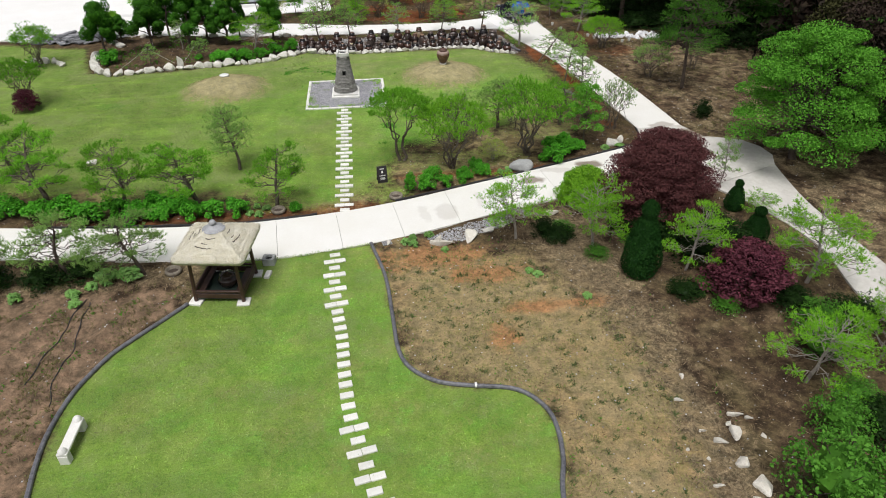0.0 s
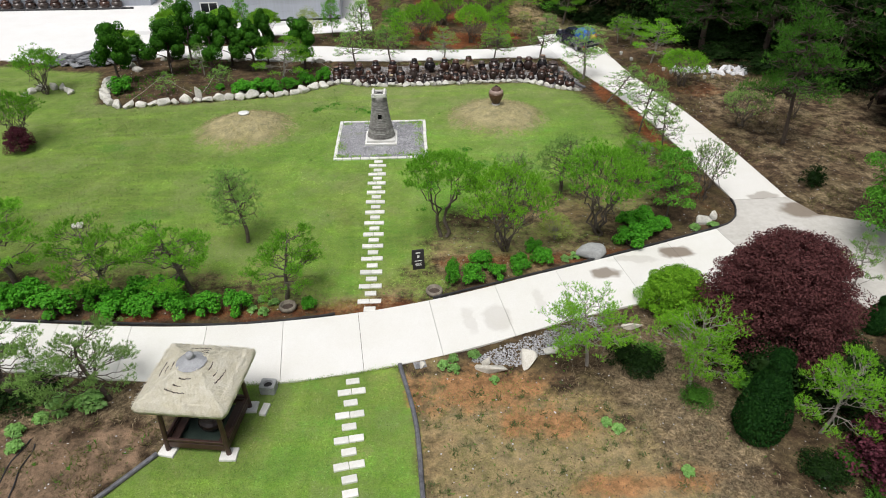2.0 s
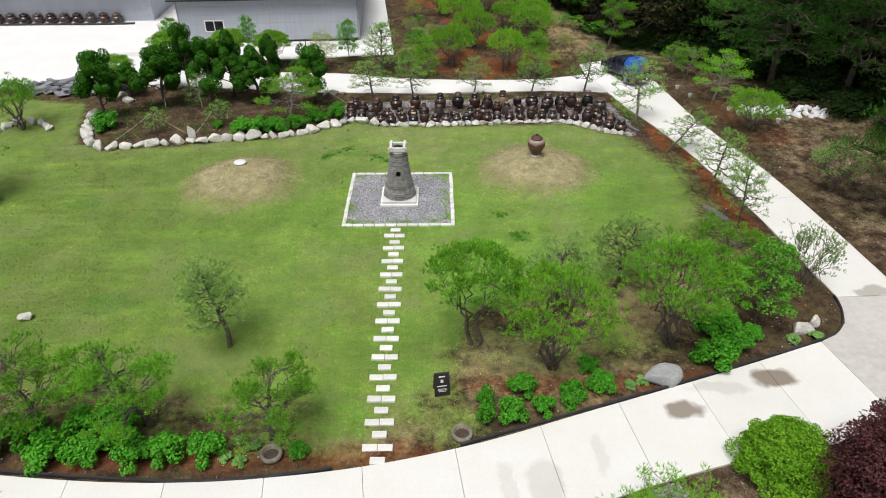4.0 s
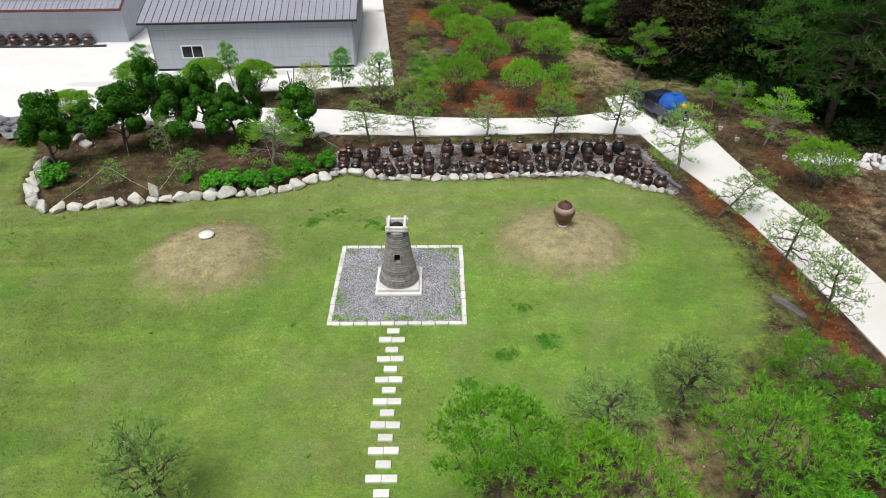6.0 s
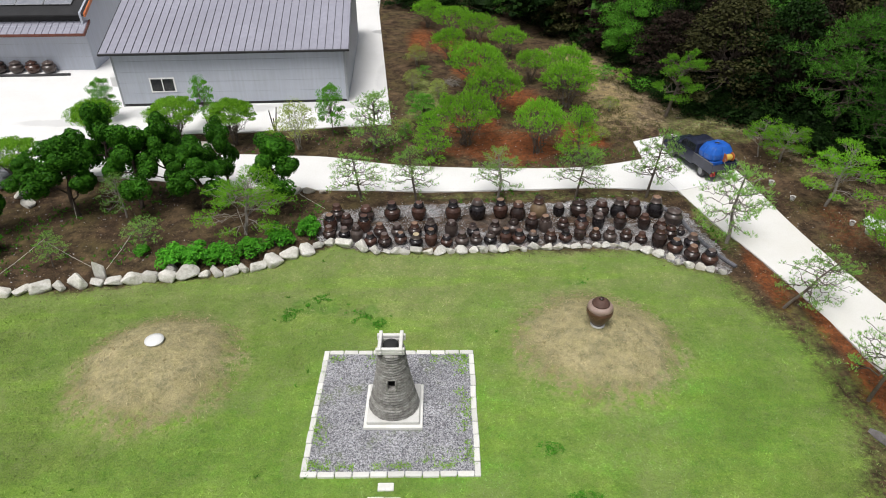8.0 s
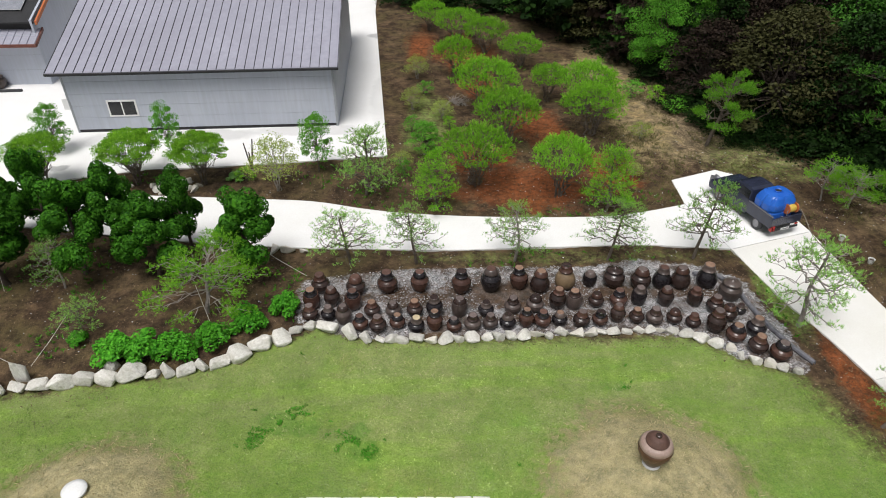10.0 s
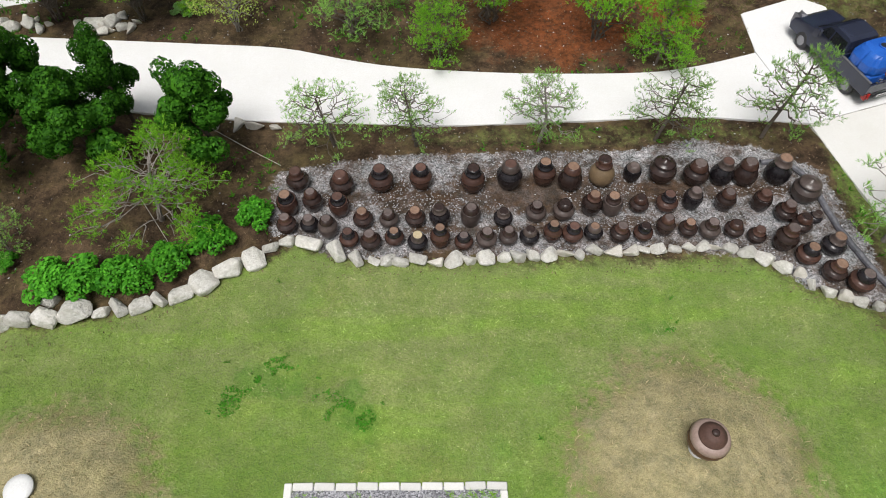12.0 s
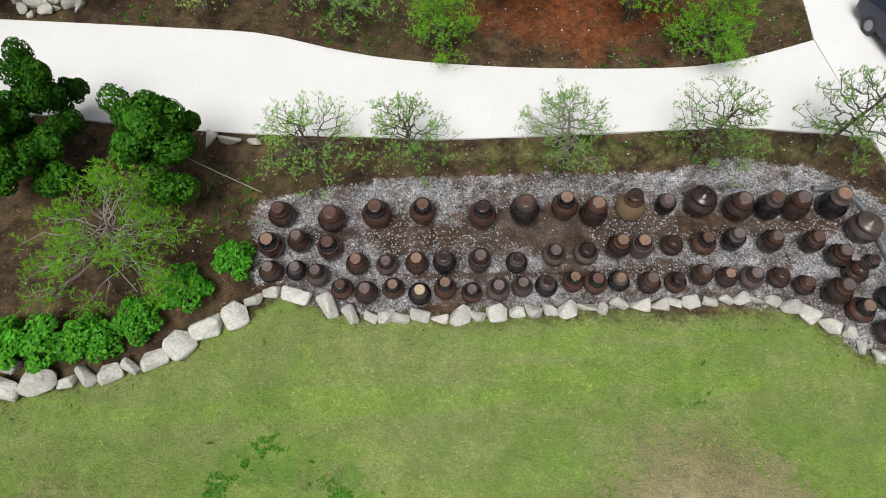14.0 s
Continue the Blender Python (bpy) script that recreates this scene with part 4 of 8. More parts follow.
class Leaves:
    """A crown's leaves, gathered as arrays."""

    def __init__(self, rng):
        self.rng, self.chunks = rng, []

    def needles(self, pts, dirs, size, blades=5, spread=0.55, width=0.07):
        """Tufts: thin blades fanning out from each point along its direction."""
        n, rng = len(pts), self.rng
        d = np.repeat(dirs, blades, 0) + rng.normal(0, spread, (n * blades, 3))
        d /= np.linalg.norm(d, axis=1, keepdims=True) + 1e-9
        side = np.cross(d, rng.normal(0, 1, d.shape))
        side /= np.linalg.norm(side, axis=1, keepdims=True) + 1e-9
        base = np.repeat(pts, blades, 0)
        ln = size * rng.uniform(0.65, 1.25, (n * blades, 1))
        tri = np.stack([base - side * ln * width, base + side * ln * width, base + d * ln + side * ln * width * 0.4, base + d * ln - side * ln * width * 0.4], 1)
        self.chunks.append(tri)

    def blades(self, pts, dirs, size, jitter=0.6, long=1.5):
        """Broad leaves: one pointed, creased blade a point, facing about along its direction."""
        n, rng = len(pts), self.rng
        nor = dirs + rng.normal(0, jitter, (n, 3))
        nor /= np.linalg.norm(nor, axis=1, keepdims=True) + 1e-9
        u = np.cross(nor, rng.normal(0, 1, (n, 3)))
        u /= np.linalg.norm(u, axis=1, keepdims=True) + 1e-9
        w = np.cross(nor, u)
        s = size * rng.uniform(0.6, 1.3, (n, 1))
        q = np.stack([pts - u * s * long * 0.5, pts - w * s * 0.45 + nor * s * 0.12, pts + u * s * long * 0.5 - nor * s * 0.15, pts + w * s * 0.45 + nor * s * 0.12], 1)
        self.chunks.append(q)

    def mesh(self, name, material):
        q = np.concatenate(self.chunks)
        v = q.reshape(-1, 3)
        f = np.arange(len(v)).reshape(-1, 4)
        me = bpy.data.meshes.new(name)
        me.vertices.add(len(v))
        me.vertices.foreach_set("co", v.astype(np.float32).ravel())
        me.loops.add(f.size)
        me.loops.foreach_set("vertex_index", f.astype(np.int32).ravel())
        me.polygons.add(len(f))
        me.polygons.foreach_set("loop_start", (np.arange(len(f)) * 4).astype(np.int32))
        me.update(calc_edges=True)
        me.validate()
        me.materials.append(material)
        return me


def shell(rng, n, c, rx, rz, low=-0.35, thick=0.35):
    """Points in the outer part of a flattened ball, and their outward directions."""
    d = rng.normal(0, 1, (n * 3, 3))
    d /= np.linalg.norm(d, axis=1, keepdims=True)
    d = d[d[:, 2] > low][:n]
    r = 1 - thick * rng.rand(len(d), 1) ** 1.5
    return np.array(c) + d * r * np.array([rx, rx, rz]), d


def finish(name, wood, crown_mesh, bark, height, width, label, category="tree", crown_name="crown", limbs=()):
    """The master of one kind of tree; it is removed after its copies are placed."""
    root = thing(name, pose(0, 0, -200), label, category)
    part("trunk", wood, bark, root, smooth=True)
    part(crown_name, crown_mesh, None, root)
    for g in limbs:
        part("limb", g, bark, root, smooth=True)
    return root, height, width


def branch(wood, rng, base, tips, r, depth=0):
    """Limbs that fork towards their tips, grouped by direction."""
    base = np.array(base, float)
    if len(tips) <= 2 or depth > 5:
        for t in tips:
            wood.tube(arc(base, t, rng, 0.3, 3, 0.03), max(r, 0.012), 0.007, 3, False)
        return
    k = 2 if len(tips) < 12 or depth > 1 else 3
    d = tips - base
    seeds = d[rng.choice(len(d), k, replace=False)]
    for _ in range(3):
        own = np.argmin(((d[:, None, :] - seeds[None]) ** 2).sum(-1), 1)
        seeds = np.array([d[own == j].mean(0) if (own == j).any() else seeds[j] for j in range(k)])
    for j in range(k):
        sub = tips[own == j]
        if not len(sub):
            continue
        joint = base + (sub.mean(0) - base) * rng.uniform(0.4, 0.58)
        joint[2] -= 0.05 * np.linalg.norm(joint - base)
        rr = max(0.012, r * (len(sub) / len(tips)) ** 0.45)
        wood.tube(arc(base, joint, rng, 0.45, 4 if depth < 2 else 3, 0.03), rr * 1.08, rr * 0.9, 5 if depth < 2 else 4, False)
        branch(wood, rng, joint, sub, rr * 0.9, depth + 1)


def tufted(leaves, rng, tips, size, shoots, blades, spread, radius, upward=0.8, width=0.056):
    """Brushes of fine needles on short shoots round the tips."""
    n = len(tips) * shoots
    off = rng.normal(0, 1, (n, 3)) * np.array([1, 1, 0.55])
    pts = np.repeat(tips, shoots, 0) + off * radius
    d = off * 0.45 + np.array([0, 0, upward])
    d /= np.linalg.norm(d, axis=1, keepdims=True) + 1e-9
    d = np.repeat(d, blades, 0)
    pts = np.repeat(pts, blades, 0) + d * rng.uniform(0, 0.8 * size, (n * blades, 1))
    leaves.needles(pts, d, size, 1, spread, width)


def limbed_pine(seed, name, material, bark, label, h=4.0, w=3.2, limbs=11, per=12, pads=3, first=0.35, lean=0.3, rise=0.1, size=0.13, shoots=9, blades=12, radius=0.1, pad=0.42, r0=0.1, inner=0.6, bare=True, taper=0.45, pad_r=0.2, tilt=0.0, limb_r=0.042):
    """A pine with one crooked trunk and spreading limbs that carry pads of needle brushes at their ends."""
    rng = np.random.RandomState(seed)
    wood, leaves = Geo(), Leaves(rng)
    a = rng.uniform(0, 6.28)
    pts, off = [(0, 0, -0.1)], np.zeros(2)
    for i in range(1, 7):
        a += rng.uniform(-1.5, 1.5)
        off = off + lean * h / 11 * np.array([math.cos(a), math.sin(a)]) + np.array([tilt * h / 6, 0])
        pts.append((off[0], off[1], h * 0.86 * i / 6))
    trunk = [tuple(p) for p in spline(pts, 3)]
    wood.tube(trunk, r0 * h / 4, r0 * 0.3 * h / 4, 8)
    ang = rng.uniform(0, 6.28)
    for k in range(limbs):
        t = first + (0.97 - first) * k / (limbs - 1)
        base = np.array(trunk[min(int(t * (len(trunk) - 1)), len(trunk) - 1)])
        ang += 2.4 + rng.uniform(-0.5, 0.5)
        u = (t - first) / (0.97 - first)
        reach = 0.5 * w * (1 - taper * u ** 1.5) * rng.uniform(0.75, 1.08)
        tips = []
        for j in range(pads):
            f = inner + (1 - inner) * math.sqrt((j + rng.uniform(0.2, 1.0)) / pads)
            b = ang + rng.normal(0, pad)
            c = base + np.array([math.cos(b) * reach * f, math.sin(b) * reach * f, h * (rise * f + rng.uniform(-0.03, 0.05))])
            tips += list(c + rng.normal(0, 1, (max(1, per // pads), 3)) * pad_r * np.array([1, 1, 0.4]))
        tips = np.array(tips)
        branch(wood, rng, base, tips, limb_r * h / 4 * (1.1 - 0.4 * u), 1)
        tufted(leaves, rng, tips, size, shoots, blades, 0.5, radius)
    crown = np.array(trunk[-1]) + rng.normal(0, 0.22, (7, 3)) * np.array([1, 1, 0.3]) + np.array([0, 0, h * 0.08])
    branch(wood, rng, trunk[-1], crown, 0.02, 2)
    if not bare:
        tufted(leaves, rng, crown, size, shoots + 2, blades, 0.5, radius)
    return finish(name, wood, leaves.mesh("crown", material), bark, h, w, label)


def vase_pine(seed, name, material, bark, label, h=4.0, w=3.8, tips=90, stems=1, fork=0.3, low=0.55, hollow=0.5, size=0.15, shoots=5, blades=10, radius=0.13, r0=0.07, upward=0.9, lumpy=0.12, open_top=1.1, rim=-0.12):
    """A pine whose stems fork upwards into a dome of needle brushes."""
    rng = np.random.RandomState(seed)
    wood, leaves = Geo(), Leaves(rng)
    d = rng.normal(0, 1, (tips * 4, 3))
    d /= np.linalg.norm(d, axis=1, keepdims=True)
    d = d[(d[:, 2] > rim) & (d[:, 2] < open_top)][:tips]
    f = (hollow + (1 - hollow) * rng.rand(len(d), 1) ** 0.5) * (1 + rng.normal(0, lumpy, (len(d), 1)))
    ends = d * f * np.array([w * 0.45, w * 0.45, h * (0.95 - low)]) + np.array([0, 0, h * low])
    ends[:, 2] = np.maximum(ends[:, 2], h * (low - 0.12))
    if stems == 1:
        lean = rng.uniform(-0.25, 0.25, 2)
        top = (lean[0], lean[1], h * fork)
        wood.tube(arc((0, 0, -0.1), top, rng, 0.25, 5), r0 * 1.3, r0, 8)
        branch(wood, rng, top, ends, r0 * 0.9)
    else:
        a = (np.arctan2(ends[:, 1], ends[:, 0]) / (2 * math.pi) + 0.5) * stems
        for k in range(stems):
            sub = ends[a.astype(int) % stems == k]
            if not len(sub):
                continue
            b = 2 * math.pi * ((k + 0.5) / stems - 0.5)
            foot = np.array([math.cos(b) * 0.1, math.sin(b) * 0.1, -0.1])
            joint = foot + (sub.mean(0) - foot) * rng.uniform(0.35, 0.5)
            joint[:2] *= 0.7
            wood.tube(arc(foot, joint, rng, 0.3, 5), r0, r0 * 0.7, 6, False)
            branch(wood, rng, joint, sub, r0 * 0.65, 1)
    tufted(leaves, rng, ends, size, shoots, blades, 0.42, radius, upward, 0.068)
    return finish(name, wood, leaves.mesh("crown", material), bark, h, w, label)


def clump_tree(seed, name, material, bark, label, h, w, clumps, n, size, low=0.35, cr=0.3, flat=0.6, jitter=0.6, trunk_r=0.1, fork=0.3, needles=False, stems=1, category="tree", dome=1.0, long=1.5, heart=0.0):
    """A tree or bush whose crown is built of leafy clumps on limbs."""
    rng = np.random.RandomState(seed)
    wood, leaves = Geo(), Leaves(rng)
    centre = np.array([0, 0, h * (low + (1 - low) * 0.45)])
    forks = []
    for k in range(stems):
        a = 2 * math.pi * k / stems
        top = (math.cos(a) * w * 0.06 * (stems > 1), math.sin(a) * w * 0.06 * (stems > 1), h * fork)
        wood.tube(arc((math.cos(a) * 0.05 * (stems > 1), math.sin(a) * 0.05 * (stems > 1), -0.1), top, rng, 0.15, 5), trunk_r, trunk_r * 0.65, 7, False)
        forks.append(top)
    if heart:
        core(leaves, (0, 0, h * (low + (1 - low) * 0.42)), w * 0.5 * heart, h * (1 - low) * 0.56 * heart, rng, 14)
    for k in range(clumps):
        z = 1 - 2 * (k + 0.5) / clumps
        z = low + (1 - low) * (z * 0.5 + 0.5)
        ring = math.sqrt(max(0.05, 1 - ((z - low) / (1 - low)) ** 2.2 * dome))
        a = 2.4 * k + rng.uniform(-0.3, 0.3)
        r = w * 0.5 * ring * rng.uniform(0.6, 0.95)
        c = np.array([math.cos(a) * r, math.sin(a) * r, h * z * rng.uniform(0.93, 1.0)])
        rr = cr * w * 0.5 * rng.uniform(0.55, 1.5)
        wood.tube(arc(forks[k % stems], c, rng, 0.2, 5, 0.03), trunk_r * 0.35, 0.012, 5, False)
        pts, d = shell(rng, int(n * rng.uniform(0.7, 1.3)), c, rr, rr * flat, -0.5, 0.55)
        if needles:
            leaves.needles(pts, d * 0.7 + np.array([0, 0, 0.6]), size, 4)
        else:
            leaves.blades(pts, d * 0.5 + np.array([0, 0, 0.6]), size, jitter, long)
    return finish(name, wood, leaves.mesh("crown", material), bark, h, w, label, category)


def core(leaves, c, rx, rz, rng, ring=7, lv=((0.0, -1.0), (0.8, -0.6), (1.0, 0.0), (0.75, 0.65), (0.0, 1.0))):
    """The dense inside of a clipped clump, as a lumpy closed shell."""
    c = np.array(c)
    g = np.array([[(r * math.cos(2 * math.pi * k / ring) * rx, r * math.sin(2 * math.pi * k / ring) * rx, z * rz) for k in range(ring)] for r, z in lv])
    g = c + g * rng.uniform(0.9, 1.05, (len(lv), ring, 1)) * np.array([1, 1, 0]) + g * np.array([0, 0, 1])
    g[0], g[-1] = g[0].mean(0), g[-1].mean(0)
    q = [(g[i, k], g[i, (k + 1) % ring], g[i + 1, (k + 1) % ring], g[i + 1, k]) for i in range(len(lv) - 1) for k in range(ring)]
    leaves.chunks.append(np.array(q))


def cloud_juniper(seed, name, label, h, w, balls, n=1700, size=0.08):
    """A juniper trained into dense dark clouds on bare limbs, its sprays swept upwards."""
    rng = np.random.RandomState(seed)
    wood, leaves = Geo(), Leaves(rng)
    trunk = [tuple(p) for p in spline([(0, 0, -0.1), (rng.uniform(-0.3, 0.3), rng.uniform(-0.3, 0.3), h * 0.3), (rng.uniform(-0.3, 0.3), rng.uniform(-0.3, 0.3), h * 0.6), (0, 0, h * 0.85)], 4)]
    wood.tube(trunk, 0.1, 0.03, 8)
    limbs = []
    for k in range(balls):
        t = k / (balls - 1)
        z = h * (0.38 + 0.5 * t)
        a = 2.4 * k + rng.uniform(-0.4, 0.4)
        r = w * 0.5 * (0.78 - 0.7 * t ** 2) * rng.uniform(0.75, 1.1)
        c = np.array([math.cos(a) * r, math.sin(a) * r, z + rng.uniform(-0.1, 0.1)])
        rr = w * rng.uniform(0.15, 0.25)
        base = trunk[min(len(trunk) - 1, int((0.25 + 0.65 * t) * len(trunk)))]
        limbs.append(Geo().tube(arc(base, c, rng, 0.2, 4), 0.042, 0.02, 5))
        core(leaves, c, rr * 0.62, rr * 0.55, rng, 9)
        for q in range(5):
            cc = c + rng.normal(0, rr * 0.34, 3)
            pts, d = shell(rng, n // 5, cc, rr * 0.66, rr * 0.78, -0.9, 0.16)
            leaves.blades(pts, d, size, 0.3, 1.5)
    return finish(name, wood, leaves.mesh("crown", N_JUNIPER), BARK_DARK, h, w, label, limbs=limbs)


def cone_topiary(seed, name, label, h, w, n=9000, size=0.07):
    """A clipped dark cone with a round knob on a short neck."""
    rng = np.random.RandomState(seed)
    wood, leaves = Geo(), Leaves(rng)
    wood.tube([(0, 0, -0.1), (0, 0, h * 0.5)], 0.05, 0.03, 6)
    steps = ((0.02, 0.72), (0.08, 0.92), (0.2, 1.0), (0.4, 0.88), (0.55, 0.72), (0.68, 0.52), (0.76, 0.36), (0.8, 0.32), (0.86, 0.41), (0.92, 0.39), (0.97, 0.22), (1.0, 0.04))
    t = rng.rand(n) ** 0.8
    a = rng.rand(n) * 2 * math.pi
    prof = w * 0.5 * np.interp(t, [q[0] for q in steps], [q[1] for q in steps])
    prof *= 1 + 0.05 * np.sin(a * 3 + t * 9) + 0.03 * np.sin(a * 7 - t * 23) + rng.uniform(-0.05, 0.02, n)
    d = np.stack([np.cos(a), np.sin(a), np.full(n, 0.35)], -1)
    pts = np.stack([np.cos(a) * prof, np.sin(a) * prof, t * h], -1)
    leaves.blades(pts, d, size, 0.4, 1.6)
    leaves.needles(pts[::3], d[::3] * 0.8 + np.array([0, 0, 0.5]), size, 2, 0.5, 0.12)
    core(leaves, (0, 0, 0), w * 0.5, h, rng, 15, ((0, 0.015), *((q[1] * 0.76, q[0]) for q in steps[:-1]), (0, 0.985)))
    return finish(name, wood, leaves.mesh("crown", N_CONE), BARK_DARK, h, w, label, "topiary")


def low_shrub(seed, name, material, label, h=1.0, w=1.3, n=1700, size=0.075, long=1.6, lobes=12):
    """A low leafy shrub of uneven lobes, leaves down to the ground."""
    rng = np.random.RandomState(seed)
    wood, leaves = Geo(), Leaves(rng)
    for k in range(lobes):
        a = 2.4 * k + rng.uniform(-0.4, 0.4)
        r = w * 0.36 * math.sqrt(k / (lobes - 1))
        rr = w * rng.uniform(0.13, 0.22)
        c = np.array((math.cos(a) * r, math.sin(a) * r, max(rr * 0.5, h * (0.74 - 0.42 * (k / (lobes - 1)) ** 2) * rng.uniform(0.6, 1.15))))
        wood.tube(arc((c[0] * 0.15, c[1] * 0.15, -0.05), c, rng, 0.15, 4), 0.018, 0.008, 4, False)
        pts, d = shell(rng, n // lobes, c, rr, rr * h / w * 1.3, -0.6, 0.45)
        pts[:, 2] = np.maximum(pts[:, 2], 0.02)
        leaves.blades(pts, d * 0.8 + np.array([0, 0, 0.8]), size, 0.4, long)
    return finish(name, wood, leaves.mesh("foliage", material), BARK, h, w, label, "shrub", "foliage")


MASTERS = []


def plant(masters, rows, group, label="", turn=None):
    """Copies of the masters, in turn, at rows of x, y, height, width."""
    for k, (x, y, h, w) in enumerate(rows):
        root, h0, w0 = masters[k % len(masters)]
        if root not in MASTERS:
            MASTERS.append(root)
        z = float(height_at(x, y))
        spin = (k * 137.5 + x * 40) % 360 if turn is None else turn
        ob = copy_thing(root, pose(x, y, z - 0.02, 0, 0, spin) @ Matrix.Diagonal((w / w0, w / w0, h / h0, 1)))
        tagged(ob, label, group=group)


bed_pines = [limbed_pine(q, "garden_pine", N_PINE, BARK, "crooked garden pine with bare grey limbs and green needle tufts", 4.0, 3.4, 12, 15, 3, 0.36, 0.34, 0.1, 0.12, 9, 11, 0.085, 0.42, 0.12, pad_r=0.17) for q in (1, 2, 3)]
plant(bed_pines, [(-12.25, 30.95, 3.9, 3.3), (-8.65, 31.2, 3.8, 3.7), (-4.6, 30.55, 3.5, 3.0), (-16.5, 32.4, 4.0, 3.9), (-19.4, 36.0, 4.6, 3.2), (-21.0, 32.0, 4.2, 3.6), (12.9, 38.6, 3.1, 3.3)], "pines in the lawn beds")
plant(bed_pines[1:2], [(15.9, 70.6, 4.4, 3.3)], "young pines")
thin_pines = [limbed_pine(q, "garden_pine", N_PINE_GREY, BARK, "slim crooked pine with sparse grey-green tufts on the lawn", 4.0, 2.8, 12, 12, 12, 0.36, 0.3, 0.1, 0.11, 8, 12, 0.08, 0.55, 0.11, 0.4) for q in (4, 5)]
plant(thin_pines, [(-7.0, 35.0, 4.0, 2.6), (8.8, 38.7, 3.5, 2.9), (6.0, 37.4, 3.2, 3.0)], "pines in the lawn beds")
umbrella = [vase_pine(7, "umbrella_pine", N_PINE, BARK, "umbrella-shaped pine with forked bare trunk beside the stepping stones", 4.3, 3.9, 170, 2, 0.2, 0.72, 0.75, 0.12, 11, 13, 0.11, 0.1, lumpy=0.06, rim=0.1)]
plant(umbrella, [(2.28, 34.85, 4.3, 3.9)], "pines in the lawn beds")
row_pines = [limbed_pine(q, "pathside_pine", N_PINE_LIGHT, BARK_PALE if q == 13 else BARK, "small trained pine with bare twisting limbs and sparse pale tufts", 3.0, 3.3, 11, 11, 11, 0.42, 0.26, 0.04, 0.08, 8, 10, 0.06, 0.6, 0.1, 0.3, False, 0.5, 0.12) for q in (11, 12, 13)]
plant(row_pines, [(-3.0, 60.2, 2.8, 3.3), (-0.2, 60.1, 3.0, 3.0), (4.0, 60.2, 2.9, 3.2), (8.0, 60.15, 3.0, 3.2), (11.75, 60.25, 3.8, 3.4), (14.25, 55.8, 4.1, 4.3), (15.45, 46.1, 3.8, 3.2), (15.65, 42.7, 3.9, 2.9), (19.1, 29.2, 3.0, 2.0), (-12.7, 56.1, 1.7, 2.0), (-16.2, 54.7, 1.7, 1.8), (-14.5, 58.8, 2.5, 2.3)],
      "trained pines along the walk")
leaning = [limbed_pine(14, "leaning_pine", N_PINE_LIGHT, BARK, "small pine leaning out over the walk with sparse pale tufts", 3.0, 3.3, 11, 11, 11, 0.4, 0.2, 0.04, 0.075, 9, 14, 0.06, 0.6, 0.1, 0.3, False, 0.5, 0.12, tilt=0.62)]
plant(leaning, [(14.74, 51.06, 2.5, 3.3)], "trained pines along the walk", turn=12)
near_pines = [limbed_pine(q, "spreading_pine", N_PINE_GREY, BARK_DARK, "low spreading pine with dark gnarled limbs beside the walk", 3.0, 3.5, 11, 12, 4, 0.4, 0.5, 0.06, 0.11, 9, 13, 0.08, 0.5, 0.13, 0.4, False, 0.4, 0.15) for q in (21, 22)]
plant(near_pines, [(-13.1, 25.4, 3.0, 3.8), (-10.0, 25.2, 2.7, 3.8), (-16.8, 25.6, 3.0, 3.4)], "spreading pines before the walk")
bright_pines = [limbed_pine(q, "young_pine", N_TABLE, BARK_PALE, "bright green young pine with pale bare inner branches", 3.4, 3.3, 12, 15, 3, 0.34, 0.3, 0.12, 0.095, 10, 11, 0.085, 0.5, 0.09, 0.5, True, 0.42, 0.21, limb_r=0.03) for q in (31, 32)]
plant(bright_pines, [(7.0, 25.7, 3.2, 3.2), (10.4, 24.4, 3.5, 3.2), (13.9, 22.1, 3.2, 2.8), (18.7, 20.5, 3.6, 4.2), (15.2, 15.0, 3.2, 3.3), (18.3, 15.5, 3.3, 3.0), (-8.3, 57.2, 3.0, 4.2), (19.6, 26.2, 1.2, 2.0), (20.5, 59.0, 3.3, 3.6), (19.5, 64.7, 2.3, 2.1), (20.4, 63.9, 2.3, 2.6)],
      "young pines")
feathery = [limbed_pine(q, "feathery_pine", N_PINE_LIGHT, BARK, "upright young pine with feathery yellow-green sprays", 3.2, 2.3, 14, 9, 9, 0.16, 0.15, 0.14, 0.1, 6, 10, 0.09, 0.5, 0.08, 0.35, False, 0.6, 0.15) for q in (33,)]
plant(feathery, [(-2.75, 65.8, 3.7, 3.4)], "young pines")
columns = [limbed_pine(q, "columnar_pine", N_TABLE, BARK, "narrow young pine clothed in bright yellow-green needles", 3.2, 2.1, 16, 14, 5, 0.14, 0.12, 0.12, 0.11, 8, 9, 0.1, 0.5, 0.07, 0.35, False, 0.62, 0.15) for q in (35, 36)]
plant(columns, [(0.7, 64.4, 2.9, 2.1), (8.8, 63.95, 3.3, 2.4)], "young pines")
domes = [vase_pine(q, "table_pine", N_TABLE, BARK, "many-stemmed dwarf pine clipped to a feathery green dome", 3.0, 3.2, 190, 9, 0.2, 0.56, 0.74, 0.13, 7, 8, 0.11, 0.04, 1.0, 0.07, rim=0.05) for q in (41, 42, 43)]
